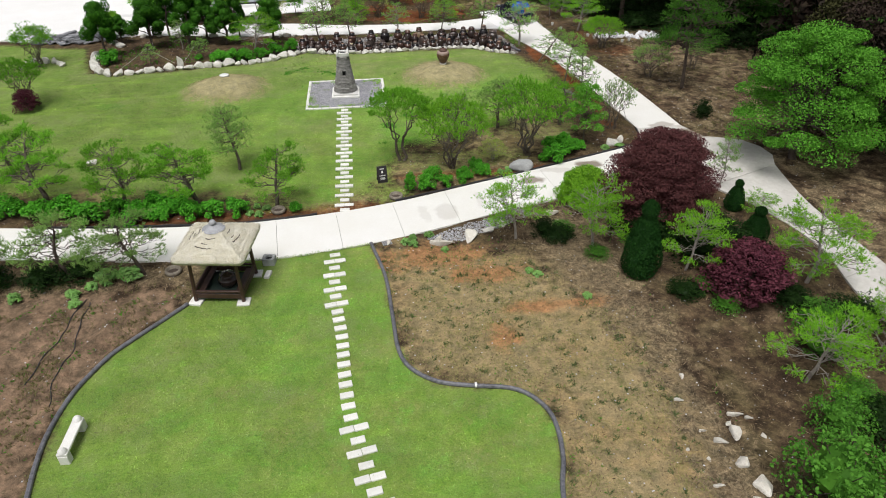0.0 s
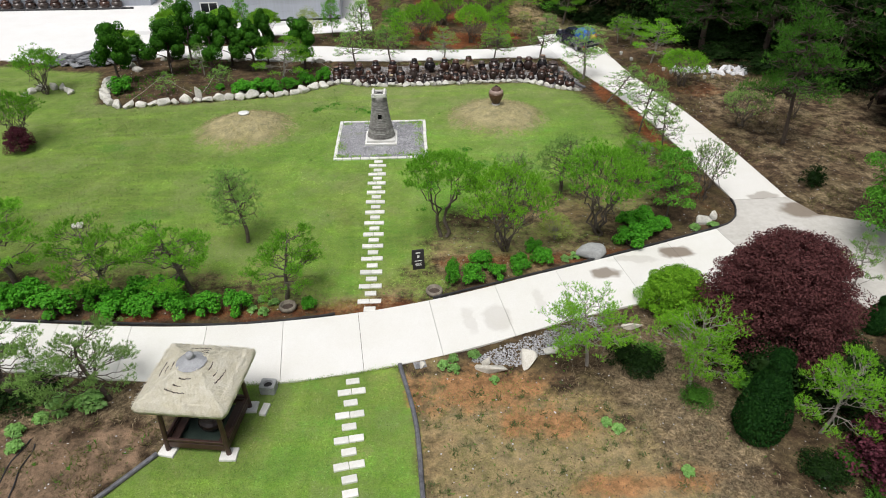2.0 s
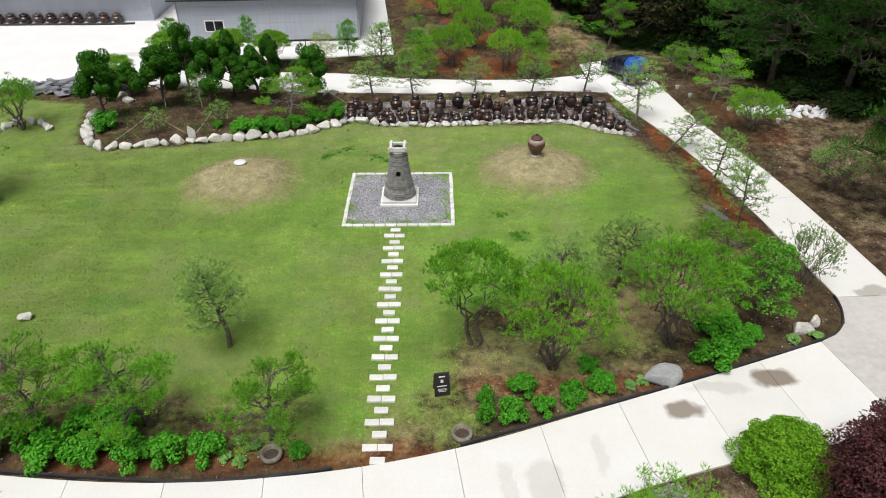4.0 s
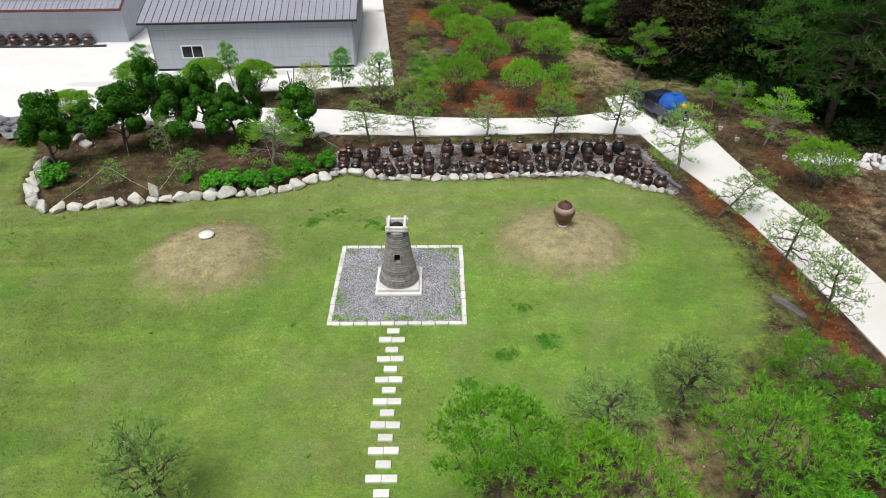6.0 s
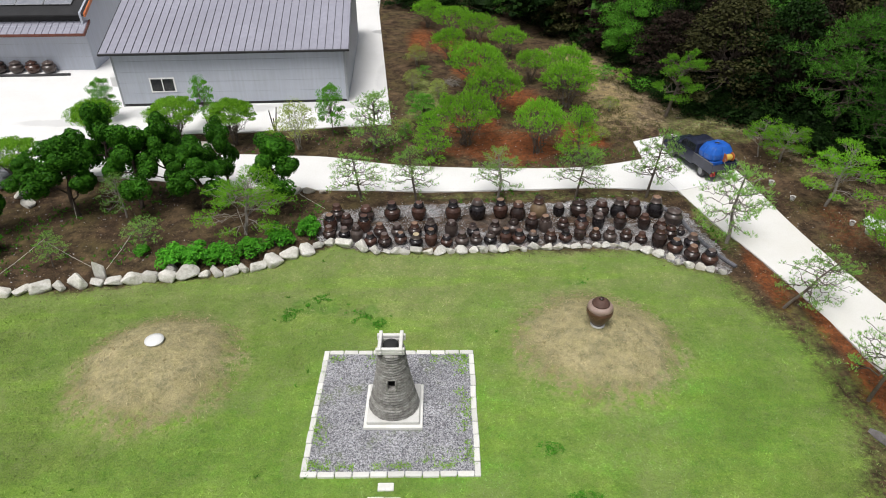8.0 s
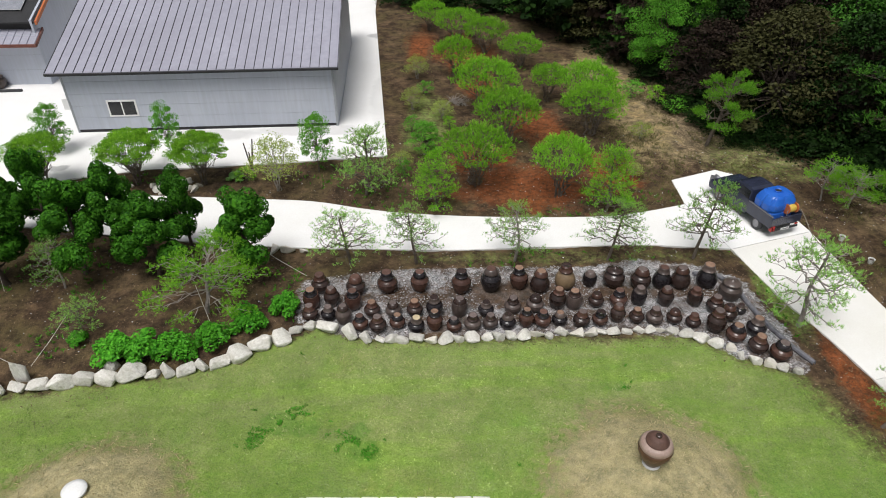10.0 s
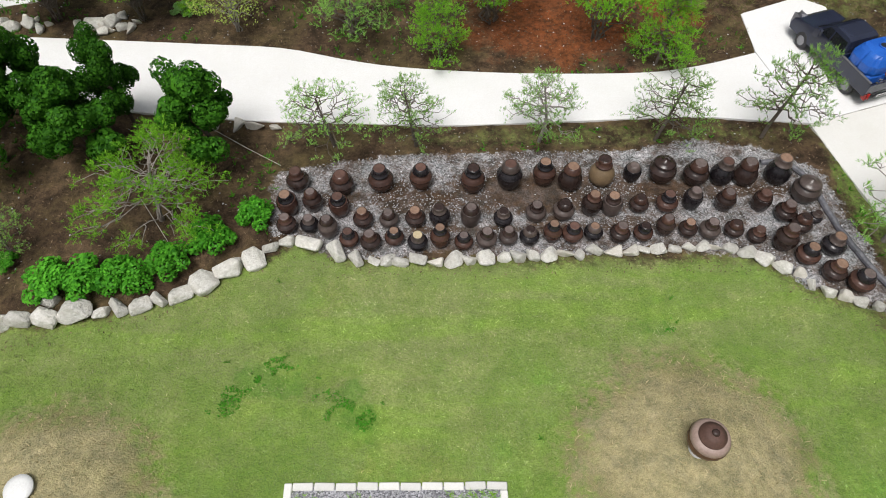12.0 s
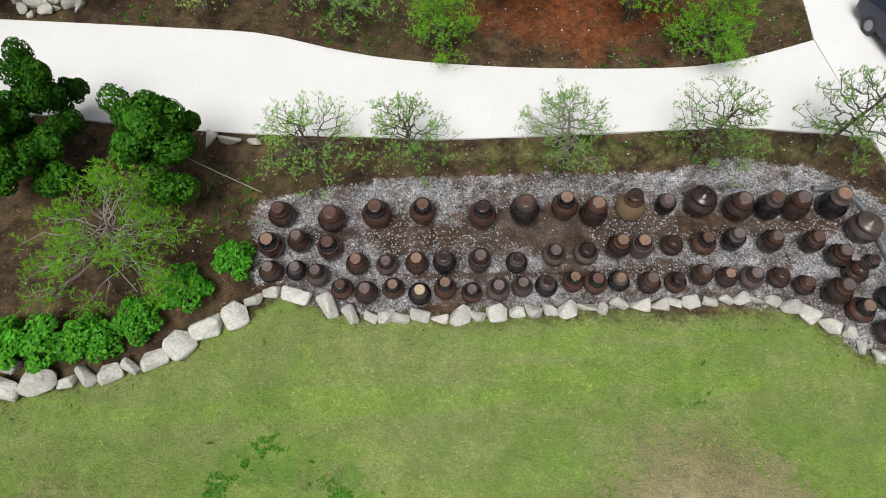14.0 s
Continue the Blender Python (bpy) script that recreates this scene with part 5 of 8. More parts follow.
plant(domes, [(2.7, 66.7, 3.2, 3.8), (6.8, 65.5, 3.2, 3.1), (4.7, 71.2, 3.2, 3.8), (3.8, 75.4, 3.4, 4.2), (9.7, 72.1, 3.0, 3.8), (10.0, 75.4, 3.2, 3.6), (7.9, 77.0, 2.5, 2.4), (2.2, 81.5, 2.7, 3.0), (4.6, 86.0, 2.6, 3.4), (2.6, 88.5, 2.6, 3.8), (0.5, 91.5, 2.4, 3.0), (6.9, 83.0, 2.4, 3.0),
              (21.1, 54.0, 2.6, 3.7)], "clipped dome pines")
vase_dome = [vase_pine(44, "table_pine", N_TABLE, BARK, "many-stemmed pine with a feathery green dome beside the stepping stones", 4.2, 4.3, 190, 7, 0.2, 0.62, 0.72, 0.13, 8, 12, 0.11, 0.055, 1.0, 0.08, rim=0.0)]
plant(vase_dome, [(5.1, 33.5, 4.2, 4.4)], "clipped dome pines")
airy = [vase_pine(q, "multi_stem_pine", N_PINE, BARK, "open multi-stemmed pine with fine green tops", 4.4, 3.8, 190, 7, 0.2, 0.6, 0.55, 0.13, 8, 12, 0.12, 0.06, 1.0, 0.14, rim=0.0) for q in (51, 52)]
plant(airy, [(9.7, 34.6, 4.6, 4.3), (-25.0, 55.7, 3.4, 3.3), (-22.7, 47.0, 3.4, 3.2)], "multi-stemmed pines")
sparse = [vase_pine(q, "sparse_bush", N_PINE_GREY, BARK, "open bush of thin upright stems with few leaves", 3.4, 3.0, 130, 7, 0.2, 0.6, 0.45, 0.09, 6, 11, 0.09, 0.035, 1.0, 0.12) for q in (53, 54)]
plant(sparse, [(16.1, 37.6, 3.3, 2.9), (22.1, 46.3, 2.6, 3.6), (26.3, 47.7, 2.3, 2.4)], "open bushes by the walk")
maples = [clump_tree(61, "dark_red_maple", L_MAPLE, BARK_DARK, "broad domed japanese maple with dark purple-red leaves", 4.5, 5.0, 190, 480, 0.052, 0.2, 0.22, 0.36, 0.45, 0.14, 0.28, dome=0.95, heart=0.6)]
plant(maples, [(14.3, 26.6, 4.6, 5.5)], "maples")
red_maples = [clump_tree(62, "red_maple", L_MAPLE_RED, BARK_DARK, "small weeping maple with crimson leaves", 3.0, 3.4, 50, 240, 0.09, 0.15, 0.3, 0.55, 0.6, 0.09, 0.3)]
plant(red_maples, [(15.7, 20.3, 2.3, 3.3), (-22.3, 46.0, 1.5, 1.6), (18.6, 12.4, 2.6, 2.6)], "maples")
round_bush = [clump_tree(63, "round_bush", L_ROUND, BARK, "rounded bush with small pale green leaves", 2.0, 2.7, 80, 420, 0.05, 0.1, 0.26, 0.6, 0.7, 0.06, 0.2, category="bush", stems=3, heart=0.55)]
plant(round_bush, [(11.4, 28.8, 1.8, 2.8)], "rounded bushes")
cones = [cone_topiary(71, "clipped_cone", "dark green conifer clipped to a cone", 3.4, 2.1)]
plant(cones, [(11.8, 22.3, 3.7, 1.7), (18.1, 23.9, 1.9, 1.3), (18.7, 26.9, 1.7, 1.0)], "clipped cones")
junipers = [cloud_juniper(s, "cloud_juniper", "juniper trained into dense dark green clouds", 4.0, 2.4, b) for s, b in ((81, 10), (82, 9), (83, 11))]
plant(junipers, [(-16.95, 59.1, 4.3, 3.2), (-14.1, 59.8, 4.6, 2.8), (-10.95, 59.6, 3.9, 2.8), (-7.0, 59.65, 4.0, 2.6), (-10.0, 61.2, 4.2, 1.9), (-12.8, 60.8, 4.6, 2.6), (-20.15, 57.1, 4.6, 2.6), (-16.0, 61.4, 5.0, 2.4), (-17.9, 62.4, 3.2, 2.2), (-20.0, 60.9, 2.4, 2.0)], "cloud-pruned junipers")
zelkova = [clump_tree(91, "broad_tree", L_LAYER, BARK_DARK, "large tree with layered green boughs over a dark trunk", 8.2, 8.4, 64, 900, 0.08, 0.22, 0.25, 0.46, 0.6, 0.22, 0.3)]
plant(zelkova, [(25.0, 31.8, 7.6, 8.2), (16.4, 80.4, 7.2, 5.6)], "large broadleaf trees")
small_trees = [clump_tree(s, "small_leafy_tree", L_BRIGHT, BARK, "slim young tree with fresh green leaves", 3.4, 2.2, 30, 190, 0.06, 0.3, 0.3, 0.75, 0.6, 0.05, 0.4) for s in (95, 96)]
plant(small_trees, [(13.6, 35.9, 3.8, 2.4), (-5.4, 68.2, 3.4, 1.7), (-13.5, 69.8, 3.2, 1.6), (-20.0, 70.6, 3.0, 1.8), (0.2, 70.0, 2.0, 1.8)], "young leafy trees")
flat_bush = [clump_tree(s, "flat_topped_bush", L_ROUND, BARK, "many-stemmed bush with a flat leafy top", 2.9, 3.1, 80, 230, 0.05, 0.68, 0.2, 0.4, 0.5, 0.035, 0.25, stems=7, category="bush") for s in (98, 99)]
plant(flat_bush, [(-11.1, 67.1, 2.8, 2.9), (-14.4, 67.1, 2.9, 3.2), (-18.9, 66.9, 2.9, 2.8), (-21.6, 62.6, 2.4, 3.2)], "flat-topped bushes")
yellow_bush = [clump_tree(100, "yellowish_bush", L_YELLOW, BARK_PALE, "thin bush with sparse yellow-green leaves", 3.0, 2.6, 30, 90, 0.06, 0.4, 0.3, 0.6, 0.6, 0.035, 0.3, stems=5, category="bush")]
plant(yellow_bush, [(-7.2, 66.3, 2.9, 2.6), (7.6, 34.3, 1.3, 1.8), (-0.6, 76.0, 1.4, 1.6), (1.2, 74.6, 1.2, 1.4), (-1.0, 68.4, 1.0, 1.2), (3.4, 69.6, 1.0, 1.2), (-0.4, 81.0, 1.6, 1.8), (12.4, 71.5, 1.0, 1.4), (10.9, 67.2, 0.8, 1.1)], "thin bushes")
saplings = [clump_tree(s, "garden_sapling", m, BARK, lab, 1.6, 1.5, 14, 70, 0.06, 0.3, 0.36, 0.6, 0.6, 0.03, 0.35, stems=2, category="sapling") for s, m, lab in ((171, L_BRIGHT, "small bushy sapling with fresh green leaves"), (172, L_ROUND, "small bushy sapling with yellow-green leaves"))]
plant(saplings, [(-0.9, 67.4, 1.2, 0.9), (0.4, 70.4, 0.9, 0.8), (-0.6, 72.6, 1.2, 1.0), (1.6, 73.2, 0.8, 0.9), (0.2, 78.0, 1.1, 1.1), (12.2, 78.4, 1.4, 1.8), (13.4, 77.4, 1.2, 1.6), (14.6, 76.0, 1.3, 1.5), (15.5, 75.0, 1.1, 1.6), (-9.0, 67.3, 0.8, 1.2)], "garden saplings")
dead = thing("dead_stems", pose(-9.0, 68.6, 0), "bare forked stems of a dead young tree", "dead tree")
for k, (dx, dy, hh) in enumerate(((0.25, 0.1, 1.7), (-0.22, 0.05, 1.5), (0.05, -0.2, 1.1))):
    part("stem", Geo().tube([(0.02 * k, 0, -0.1), (dx * 0.5, dy * 0.4, hh * 0.45), (dx, dy, hh)], 0.05, 0.03, 7), BARK_DARK, dead)
pile = thing("brush_pile", pose(2.2, 76.9, float(height_at(2.2, 76.9))), "heap of dry grey cut branches on the soil", "brush pile")
brng = random.Random(9)
for k in range(38):
    a, r, up_z = brng.uniform(0, 6.28), brng.uniform(0.5, 1.1), brng.uniform(0.02, 0.5)
    c, sn = math.cos(a), math.sin(a)
    ox, oy = brng.uniform(-0.45, 0.45), brng.uniform(-0.35, 0.35)
    part("twig", Geo().tube([(ox - c * r * 0.5, oy - sn * r * 0.5, 0.01), (ox + brng.uniform(-0.1, 0.1), oy, up_z), (ox + c * r * 0.5, oy + sn * r * 0.5, brng.uniform(0.02, 0.4))], 0.018, 0.008, 5), BARK_PALE, pile)
shrubs = [low_shrub(s, "leafy_shrub", L_SHRUB, "low shrub of glossy bright green leaves") for s in (101, 102, 103)]
plant(shrubs, [(-13.8, 30.3, 1.2, 1.7), (-12.6, 30.9, 1.1, 1.5), (-11.4, 30.0, 1.1, 1.5), (-10.3, 29.95, 1.0, 1.3), (-9.5, 30.9, 1.2, 1.7), (-8.7, 29.75, 1.1, 1.3), (-7.7, 29.9, 1.1, 1.3), (-6.45, 29.95, 1.1, 1.3), (-15.2, 31.0, 1.2, 1.7), (-16.4, 30.9, 1.2, 1.6), (-17.9, 31.4, 1.2, 1.7), (-10.7, 31.0, 1.1, 1.4), (-3.6, 29.9, 0.6, 0.7)],
      "shrubs along the walk")
plant(shrubs, [(2.46, 31.1, 0.9, 0.7), (2.5, 31.9, 0.8, 0.7), (3.3, 31.1, 1.0, 1.1), (3.8, 32.3, 0.9, 1.1), (4.43, 31.4, 0.8, 0.9), (5.5, 31.9, 0.8, 1.1), (6.6, 32.4, 0.8, 1.1), (6.4, 33.4, 0.7, 0.9), (11.1, 33.6, 1.1, 1.6), (12.2, 34.3, 1.1, 1.4), (11.4, 35.1, 1.0, 1.4), (12.3, 35.6, 0.8, 1.2), (13.0, 34.9, 0.7, 0.9)],
      "shrubs along the walk")
plant(shrubs, [(-10.9, 54.75, 1.1, 1.6), (-9.8, 54.8, 1.1, 1.7), (-8.8, 54.9, 1.0, 1.5), (-7.6, 55.4, 0.95, 1.4), (-6.5, 56.2, 1.1, 1.5), (-5.2, 57.0, 1.0, 1.2), (-12.6, 55.6, 0.5, 0.8), (-19.6, 55.6, 1.3, 1.9)], "shrubs behind the stone edging")
hostas = [low_shrub(s, "pale_perennial", L_HOSTA, "low clump of pale green perennial leaves", 0.45, 0.8, 420, 0.085, 2.0) for s in (111, 112)]
plant(hostas, [(-12.6, 23.9, 0.4, 0.7), (-12.0, 24.4, 0.35, 0.6), (-12.3, 23.2, 0.3, 0.6), (-14.9, 23.9, 0.4, 0.6), (-10.8, 25.4, 0.3, 0.5), (-11.5, 24.95, 0.6, 1.1), (-10.5, 24.9, 0.6, 1.1), (1.7, 26.0, 0.3, 0.5), (2.1, 26.3, 0.3, 0.45), (2.1, 25.8, 0.3, 0.5), (2.9, 26.5, 0.3, 0.5), (3.5, 25.2, 0.25, 0.4), (-5.9, 29.8, 0.3, 0.5), (-5.4, 29.6, 0.3, 0.5), (-5.1, 30.2, 0.3, 0.5), (-5.6, 30.4, 0.3, 0.4),
               (7.7, 32.5, 0.3, 0.5), (8.2, 32.7, 0.3, 0.5), (15.6, 34.9, 0.3, 0.6), (14.6, 34.7, 0.3, 0.6), (7.0, 23.0, 0.25, 0.45), (7.3, 22.7, 0.22, 0.5), (9.0, 20.9, 0.22, 0.5), (-9.6, 67.6, 0.4, 1.0)], "low perennials")
dark_bush = [clump_tree(s, "dark_bush", m, BARK_DARK, lab, 2.4, 2.8, 30, 70, 0.09, 0.12, 0.34, 0.6, 0.6, 0.05, 0.25, stems=3, category="bush", heart=0.55) for s, m, lab in ((121, N_TALL, "dense green bush under the trees"), (122, N_SHADE, "dense bush under the trees, leaves near-black for shade"))]
plant(dark_bush, [(13.0, 10.3, 2.8, 3.2), (16.6, 23.6, 1.4, 2.4), (14.9, 12.8, 1.6, 2.0), (15.4, 24.4, 1.5, 2.2), (15.6, 9.6, 2.4, 3.0), (8.4, 25.9, 1.0, 1.4), (17.4, 17.6, 1.2, 2.2), (19.3, 17.6, 1.2, 1.8), (16.5, 16.4, 1.0, 1.8)],
      "dense bushes")
under = [clump_tree(123, "dark_bush", N_SHADE, BARK_DARK, "dense bush with shade put into its near-black leaves", 2.0, 2.6, 26, 80, 0.1, 0.08, 0.34, 0.6, 0.6, 0.05, 0.25, stems=3, category="bush", heart=0.6)]
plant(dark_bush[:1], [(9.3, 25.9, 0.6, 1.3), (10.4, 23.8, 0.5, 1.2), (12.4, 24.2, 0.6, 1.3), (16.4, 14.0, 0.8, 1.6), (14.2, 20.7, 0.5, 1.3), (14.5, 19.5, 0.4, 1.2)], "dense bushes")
# Many fill dark hollows under the trees: near-black bushes in place of shade.
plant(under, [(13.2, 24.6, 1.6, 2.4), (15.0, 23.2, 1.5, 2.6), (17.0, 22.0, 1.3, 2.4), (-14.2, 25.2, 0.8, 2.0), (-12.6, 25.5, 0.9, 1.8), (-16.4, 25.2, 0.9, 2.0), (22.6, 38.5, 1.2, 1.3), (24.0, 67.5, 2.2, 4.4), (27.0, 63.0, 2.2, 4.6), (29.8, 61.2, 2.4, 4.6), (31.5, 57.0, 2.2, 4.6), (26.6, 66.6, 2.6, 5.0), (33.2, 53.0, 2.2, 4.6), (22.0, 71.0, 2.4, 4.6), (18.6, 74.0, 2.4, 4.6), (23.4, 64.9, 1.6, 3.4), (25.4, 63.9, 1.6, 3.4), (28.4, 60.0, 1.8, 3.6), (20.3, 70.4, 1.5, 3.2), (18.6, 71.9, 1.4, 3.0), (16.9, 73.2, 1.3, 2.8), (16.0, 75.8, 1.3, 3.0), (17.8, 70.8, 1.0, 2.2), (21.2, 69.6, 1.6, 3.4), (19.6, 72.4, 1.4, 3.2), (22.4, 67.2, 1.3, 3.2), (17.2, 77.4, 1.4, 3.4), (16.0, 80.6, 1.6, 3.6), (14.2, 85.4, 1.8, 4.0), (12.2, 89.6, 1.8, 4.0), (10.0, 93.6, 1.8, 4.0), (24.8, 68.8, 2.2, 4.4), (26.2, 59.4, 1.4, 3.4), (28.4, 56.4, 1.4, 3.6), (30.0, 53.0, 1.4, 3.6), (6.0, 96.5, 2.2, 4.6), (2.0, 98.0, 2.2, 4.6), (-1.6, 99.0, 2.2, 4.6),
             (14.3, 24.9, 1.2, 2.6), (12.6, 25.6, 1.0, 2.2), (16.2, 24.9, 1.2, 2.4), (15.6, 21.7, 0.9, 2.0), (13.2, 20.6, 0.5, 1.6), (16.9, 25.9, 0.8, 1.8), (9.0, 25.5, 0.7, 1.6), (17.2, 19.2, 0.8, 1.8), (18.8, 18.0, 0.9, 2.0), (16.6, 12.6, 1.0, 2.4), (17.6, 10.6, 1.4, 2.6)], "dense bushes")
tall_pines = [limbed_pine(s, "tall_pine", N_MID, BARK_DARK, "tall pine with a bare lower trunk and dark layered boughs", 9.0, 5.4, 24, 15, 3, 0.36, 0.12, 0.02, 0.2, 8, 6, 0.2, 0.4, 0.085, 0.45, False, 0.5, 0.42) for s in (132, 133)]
lone_pine = [limbed_pine(131, "tall_pine", N_TALL, BARK_DARK, "tall pine with a bare dark trunk and layered green boughs", 9.2, 5.6, 20, 15, 3, 0.42, 0.1, 0.01, 0.2, 8, 7, 0.17, 0.42, 0.06, 0.4, False, 0.72, 0.36)]
plant(lone_pine, [(23.6, 43.7, 9.2, 5.4), (24.3, 66.4, 9.0, 6.6)], "tall pines at the wood's edge")
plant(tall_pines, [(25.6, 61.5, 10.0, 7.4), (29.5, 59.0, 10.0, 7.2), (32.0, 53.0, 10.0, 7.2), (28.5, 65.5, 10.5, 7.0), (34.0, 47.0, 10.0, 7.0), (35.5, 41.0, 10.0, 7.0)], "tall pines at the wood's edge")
# The near-black kind carries the wood's shade in its leaf colour.
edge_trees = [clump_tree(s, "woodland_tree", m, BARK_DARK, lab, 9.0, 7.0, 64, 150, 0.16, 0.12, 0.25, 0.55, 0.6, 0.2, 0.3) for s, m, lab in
              ((141, L_DUSKY, "dusky purple-brown woodland tree"), (142, N_WOOD, "green woodland tree at the edge of the grounds"), (143, L_OLIVE, "olive-brown woodland tree at the edge of the grounds"), (144, N_SHADE, "woodland tree at the edge of the grounds, leaves near-black for shade"))]
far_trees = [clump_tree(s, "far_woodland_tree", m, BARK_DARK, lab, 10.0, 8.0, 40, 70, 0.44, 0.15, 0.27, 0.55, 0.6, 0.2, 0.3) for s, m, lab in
             ((151, N_SHADE, "tree deep in the wood, leaves near-black for shade"), (152, L_DUSKY, "dusky brown tree deep in the wood"), (153, N_WOOD, "green tree deep in the wood"))]
rng = np.random.RandomState(5)
plant([edge_trees[2]], [(20.3, 72.4, 7.0, 7.4), (13.2, 88.0, 6.5, 6.0), (27.2, 69.6, 8.5, 7.0)], "trees at the wood's edge")
plant([edge_trees[0]], [(17.4, 76.6, 5.2, 5.0), (21.8, 76.4, 7.6, 6.4), (15.0, 83.4, 5.6, 4.6), (24.6, 71.0, 7.2, 5.6)], "trees at the wood's edge")
plant([edge_trees[1]], [(24.2, 75.4, 8.2, 6.4), (18.8, 83.0, 8.0, 6.6), (9.6, 94.5, 6.0, 5.0)], "trees at the wood's edge")
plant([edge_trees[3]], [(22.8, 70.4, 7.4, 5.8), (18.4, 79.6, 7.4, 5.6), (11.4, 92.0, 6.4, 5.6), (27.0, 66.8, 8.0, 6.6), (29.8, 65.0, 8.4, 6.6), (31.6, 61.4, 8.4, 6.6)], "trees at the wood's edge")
rows = []
rows += [(29.6, 34.5, 8.5, 6.5), (31.5, 29.5, 9.0, 7.0), (31.5, 39.0, 7.5, 6.0), (30.5, 24.5, 8.0, 6.5)]
plant(edge_trees, rows, "trees at the wood's edge")
rows = []
for k in range(11):
    rows.append((12.0 + 2.8 * k + rng.uniform(-1, 1), 90 - 1.7 * k + rng.uniform(-1.5, 1.5), rng.uniform(9, 12), rng.uniform(7, 9)))
for k in range(12):
    rows.append((4.0 + 4.6 * k + rng.uniform(-1, 1), 103 - 1.4 * k + rng.uniform(-2, 2), rng.uniform(10, 13), rng.uniform(8, 10)))
for k in range(11):
    rows.append((34.5 + rng.uniform(-2, 3), 22 + 4.6 * k + rng.uniform(-1, 1), rng.uniform(8, 11), rng.uniform(7, 9)))
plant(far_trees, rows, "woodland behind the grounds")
for root in MASTERS:
    for ob in (*root.children_recursive, root):
        bpy.data.objects.remove(ob)


# ---- boulders ----
def rock_geo(seed, planes=9, detail=2):
    """A stone of about 1 m across, broken to facets."""
    rng = np.random.RandomState(seed)
    bm = bmesh.new()
    bmesh.ops.create_icosphere(bm, subdivisions=detail, radius=0.6)
    cuts = [(Vector(d / np.linalg.norm(d)), rng.uniform(0.24, 0.44)) for d in rng.normal(0, 1, (planes, 3))]
    cuts += [(Vector((0, 0, 1)), 0.4), (Vector((0, 0, -1)), 0.38)]
    for v in bm.verts:
        for n, d in cuts:
            over = v.co.dot(n) - d
            if over > 0:
                v.co -= n * over
        v.co += Vector(rng.normal(0, 0.012, 3))
    me = bpy.data.meshes.new("stone")
    bm.to_mesh(me)
    bm.free()
    return me


def shard_geo(seed, n=13):
    """A broken stone of about 1 m across, with flat faces."""
    rng = np.random.RandomState(seed)
    bm = bmesh.new()
    d = rng.normal(0, 1, (n, 3))
    d = d / (np.abs(d) ** 5).sum(1, keepdims=True) ** 0.2 * rng.uniform(0.4, 0.5, (n, 1))
    for q in d:
        bm.verts.new(Vector(q))
    bmesh.ops.convex_hull(bm, input=bm.verts)
    bmesh.ops.bevel(bm, geom=bm.edges[:], offset=0.04, segments=1, affect="EDGES")
    me = bpy.data.meshes.new("stone")
    bm.to_mesh(me)
    bm.free()
    return me


def stone_meshes(material, seeds, planes=16):
    out = []
    for s in seeds:
        me = shard_geo(s, planes)
        me.materials.append(material)
        out.append(me)
    return out


BOULDER_GREY = surface("grey_boulder", (0.34, 0.35, 0.35), (0.46, 0.47, 0.47), 0.85, 2.5, 14.0, (0.22, 0.22, 0.22), 0.6, 0.03, by_object=0.15)
LIME = surface("white_broken_stone", (0.7, 0.67, 0.6), (0.84, 0.82, 0.77), 0.9, 3.0, 18.0, (0.36, 0.3, 0.22), 0.6, 0.03, by_object=0.12)
pale_rocks = stone_meshes(BOULDER, range(1, 10), 15)
white_rocks = stone_meshes(LIME, range(21, 26), 11)
rrng = random.Random(3)


def edging(name, line, sizes, label, meshes, group=""):
    """Stones set end to end along a line."""
    root = thing(name, pose(0, 0, 0), label, "stone edging", kind="structure")
    pts = resample(spline(line), step=0.02)
    k = 0
    while k < len(pts) - 8:
        w = rrng.uniform(*sizes)
        i = min(len(pts) - 1, k + int(w / 0.04))
        p = pts[i]
        d = pts[min(i + 3, len(pts) - 1)] - pts[max(i - 3, 0)]
        hgt = w * rrng.uniform(0.55, 0.8)
        dep = min(0.62, w * rrng.uniform(0.6, 0.95))
        m = pose(p.x + rrng.uniform(-0.05, 0.05), p.y + rrng.uniform(-0.07, 0.07), hgt * 0.26, rrng.uniform(-8, 8), rrng.uniform(-8, 8), math.degrees(math.atan2(d.y, d.x)) + rrng.choice((0, 180)) + rrng.uniform(-9, 9))
        part("stone", rrng.choice(meshes), None, root, at=m @ Matrix.Diagonal((w * 1.16, dep * 1.25, hgt * 1.2, 1)))
        k += int(w * rrng.uniform(0.9, 1.02) / 0.02) + 1
    return root


edging("boulder_edging", [(-21.4, 58.2), (-21.0, 56.3), (-20.3, 54.3), (-19.5, 53.1), (-18.5, 52.6), (-16.9, 52.8), (-15.0, 53.15), (-13.5, 53.4), (-11.9, 53.55), (-10.2, 53.75), (-9.1, 53.95), (-8.3, 54.0), (-7.68, 54.2), (-6.96, 54.4), (-6.23, 54.95), (-5.46, 55.4), (-4.95, 55.6), (-4.43, 56.12), (-3.8, 56.12), (-3.15, 56.0), (-2.6, 55.7)], (0.5, 1.05), "row of rough pale boulders holding back the planting bed", pale_rocks)
edging("terrace_edging", [(-2.3, 55.5), (-1.4, 55.4), (0.5, 55.39), (2.9, 55.49), (5.0, 55.56), (7.0, 55.64), (8.8, 55.72), (9.86, 55.5), (10.5, 55.18), (11.23, 54.62), (11.62, 54.22), (12.1, 54.0), (12.7, 53.7), (13.4, 53.55)], (0.36, 0.6), "row of pale flat stones edging the jar terrace", pale_rocks + white_rocks[:2])
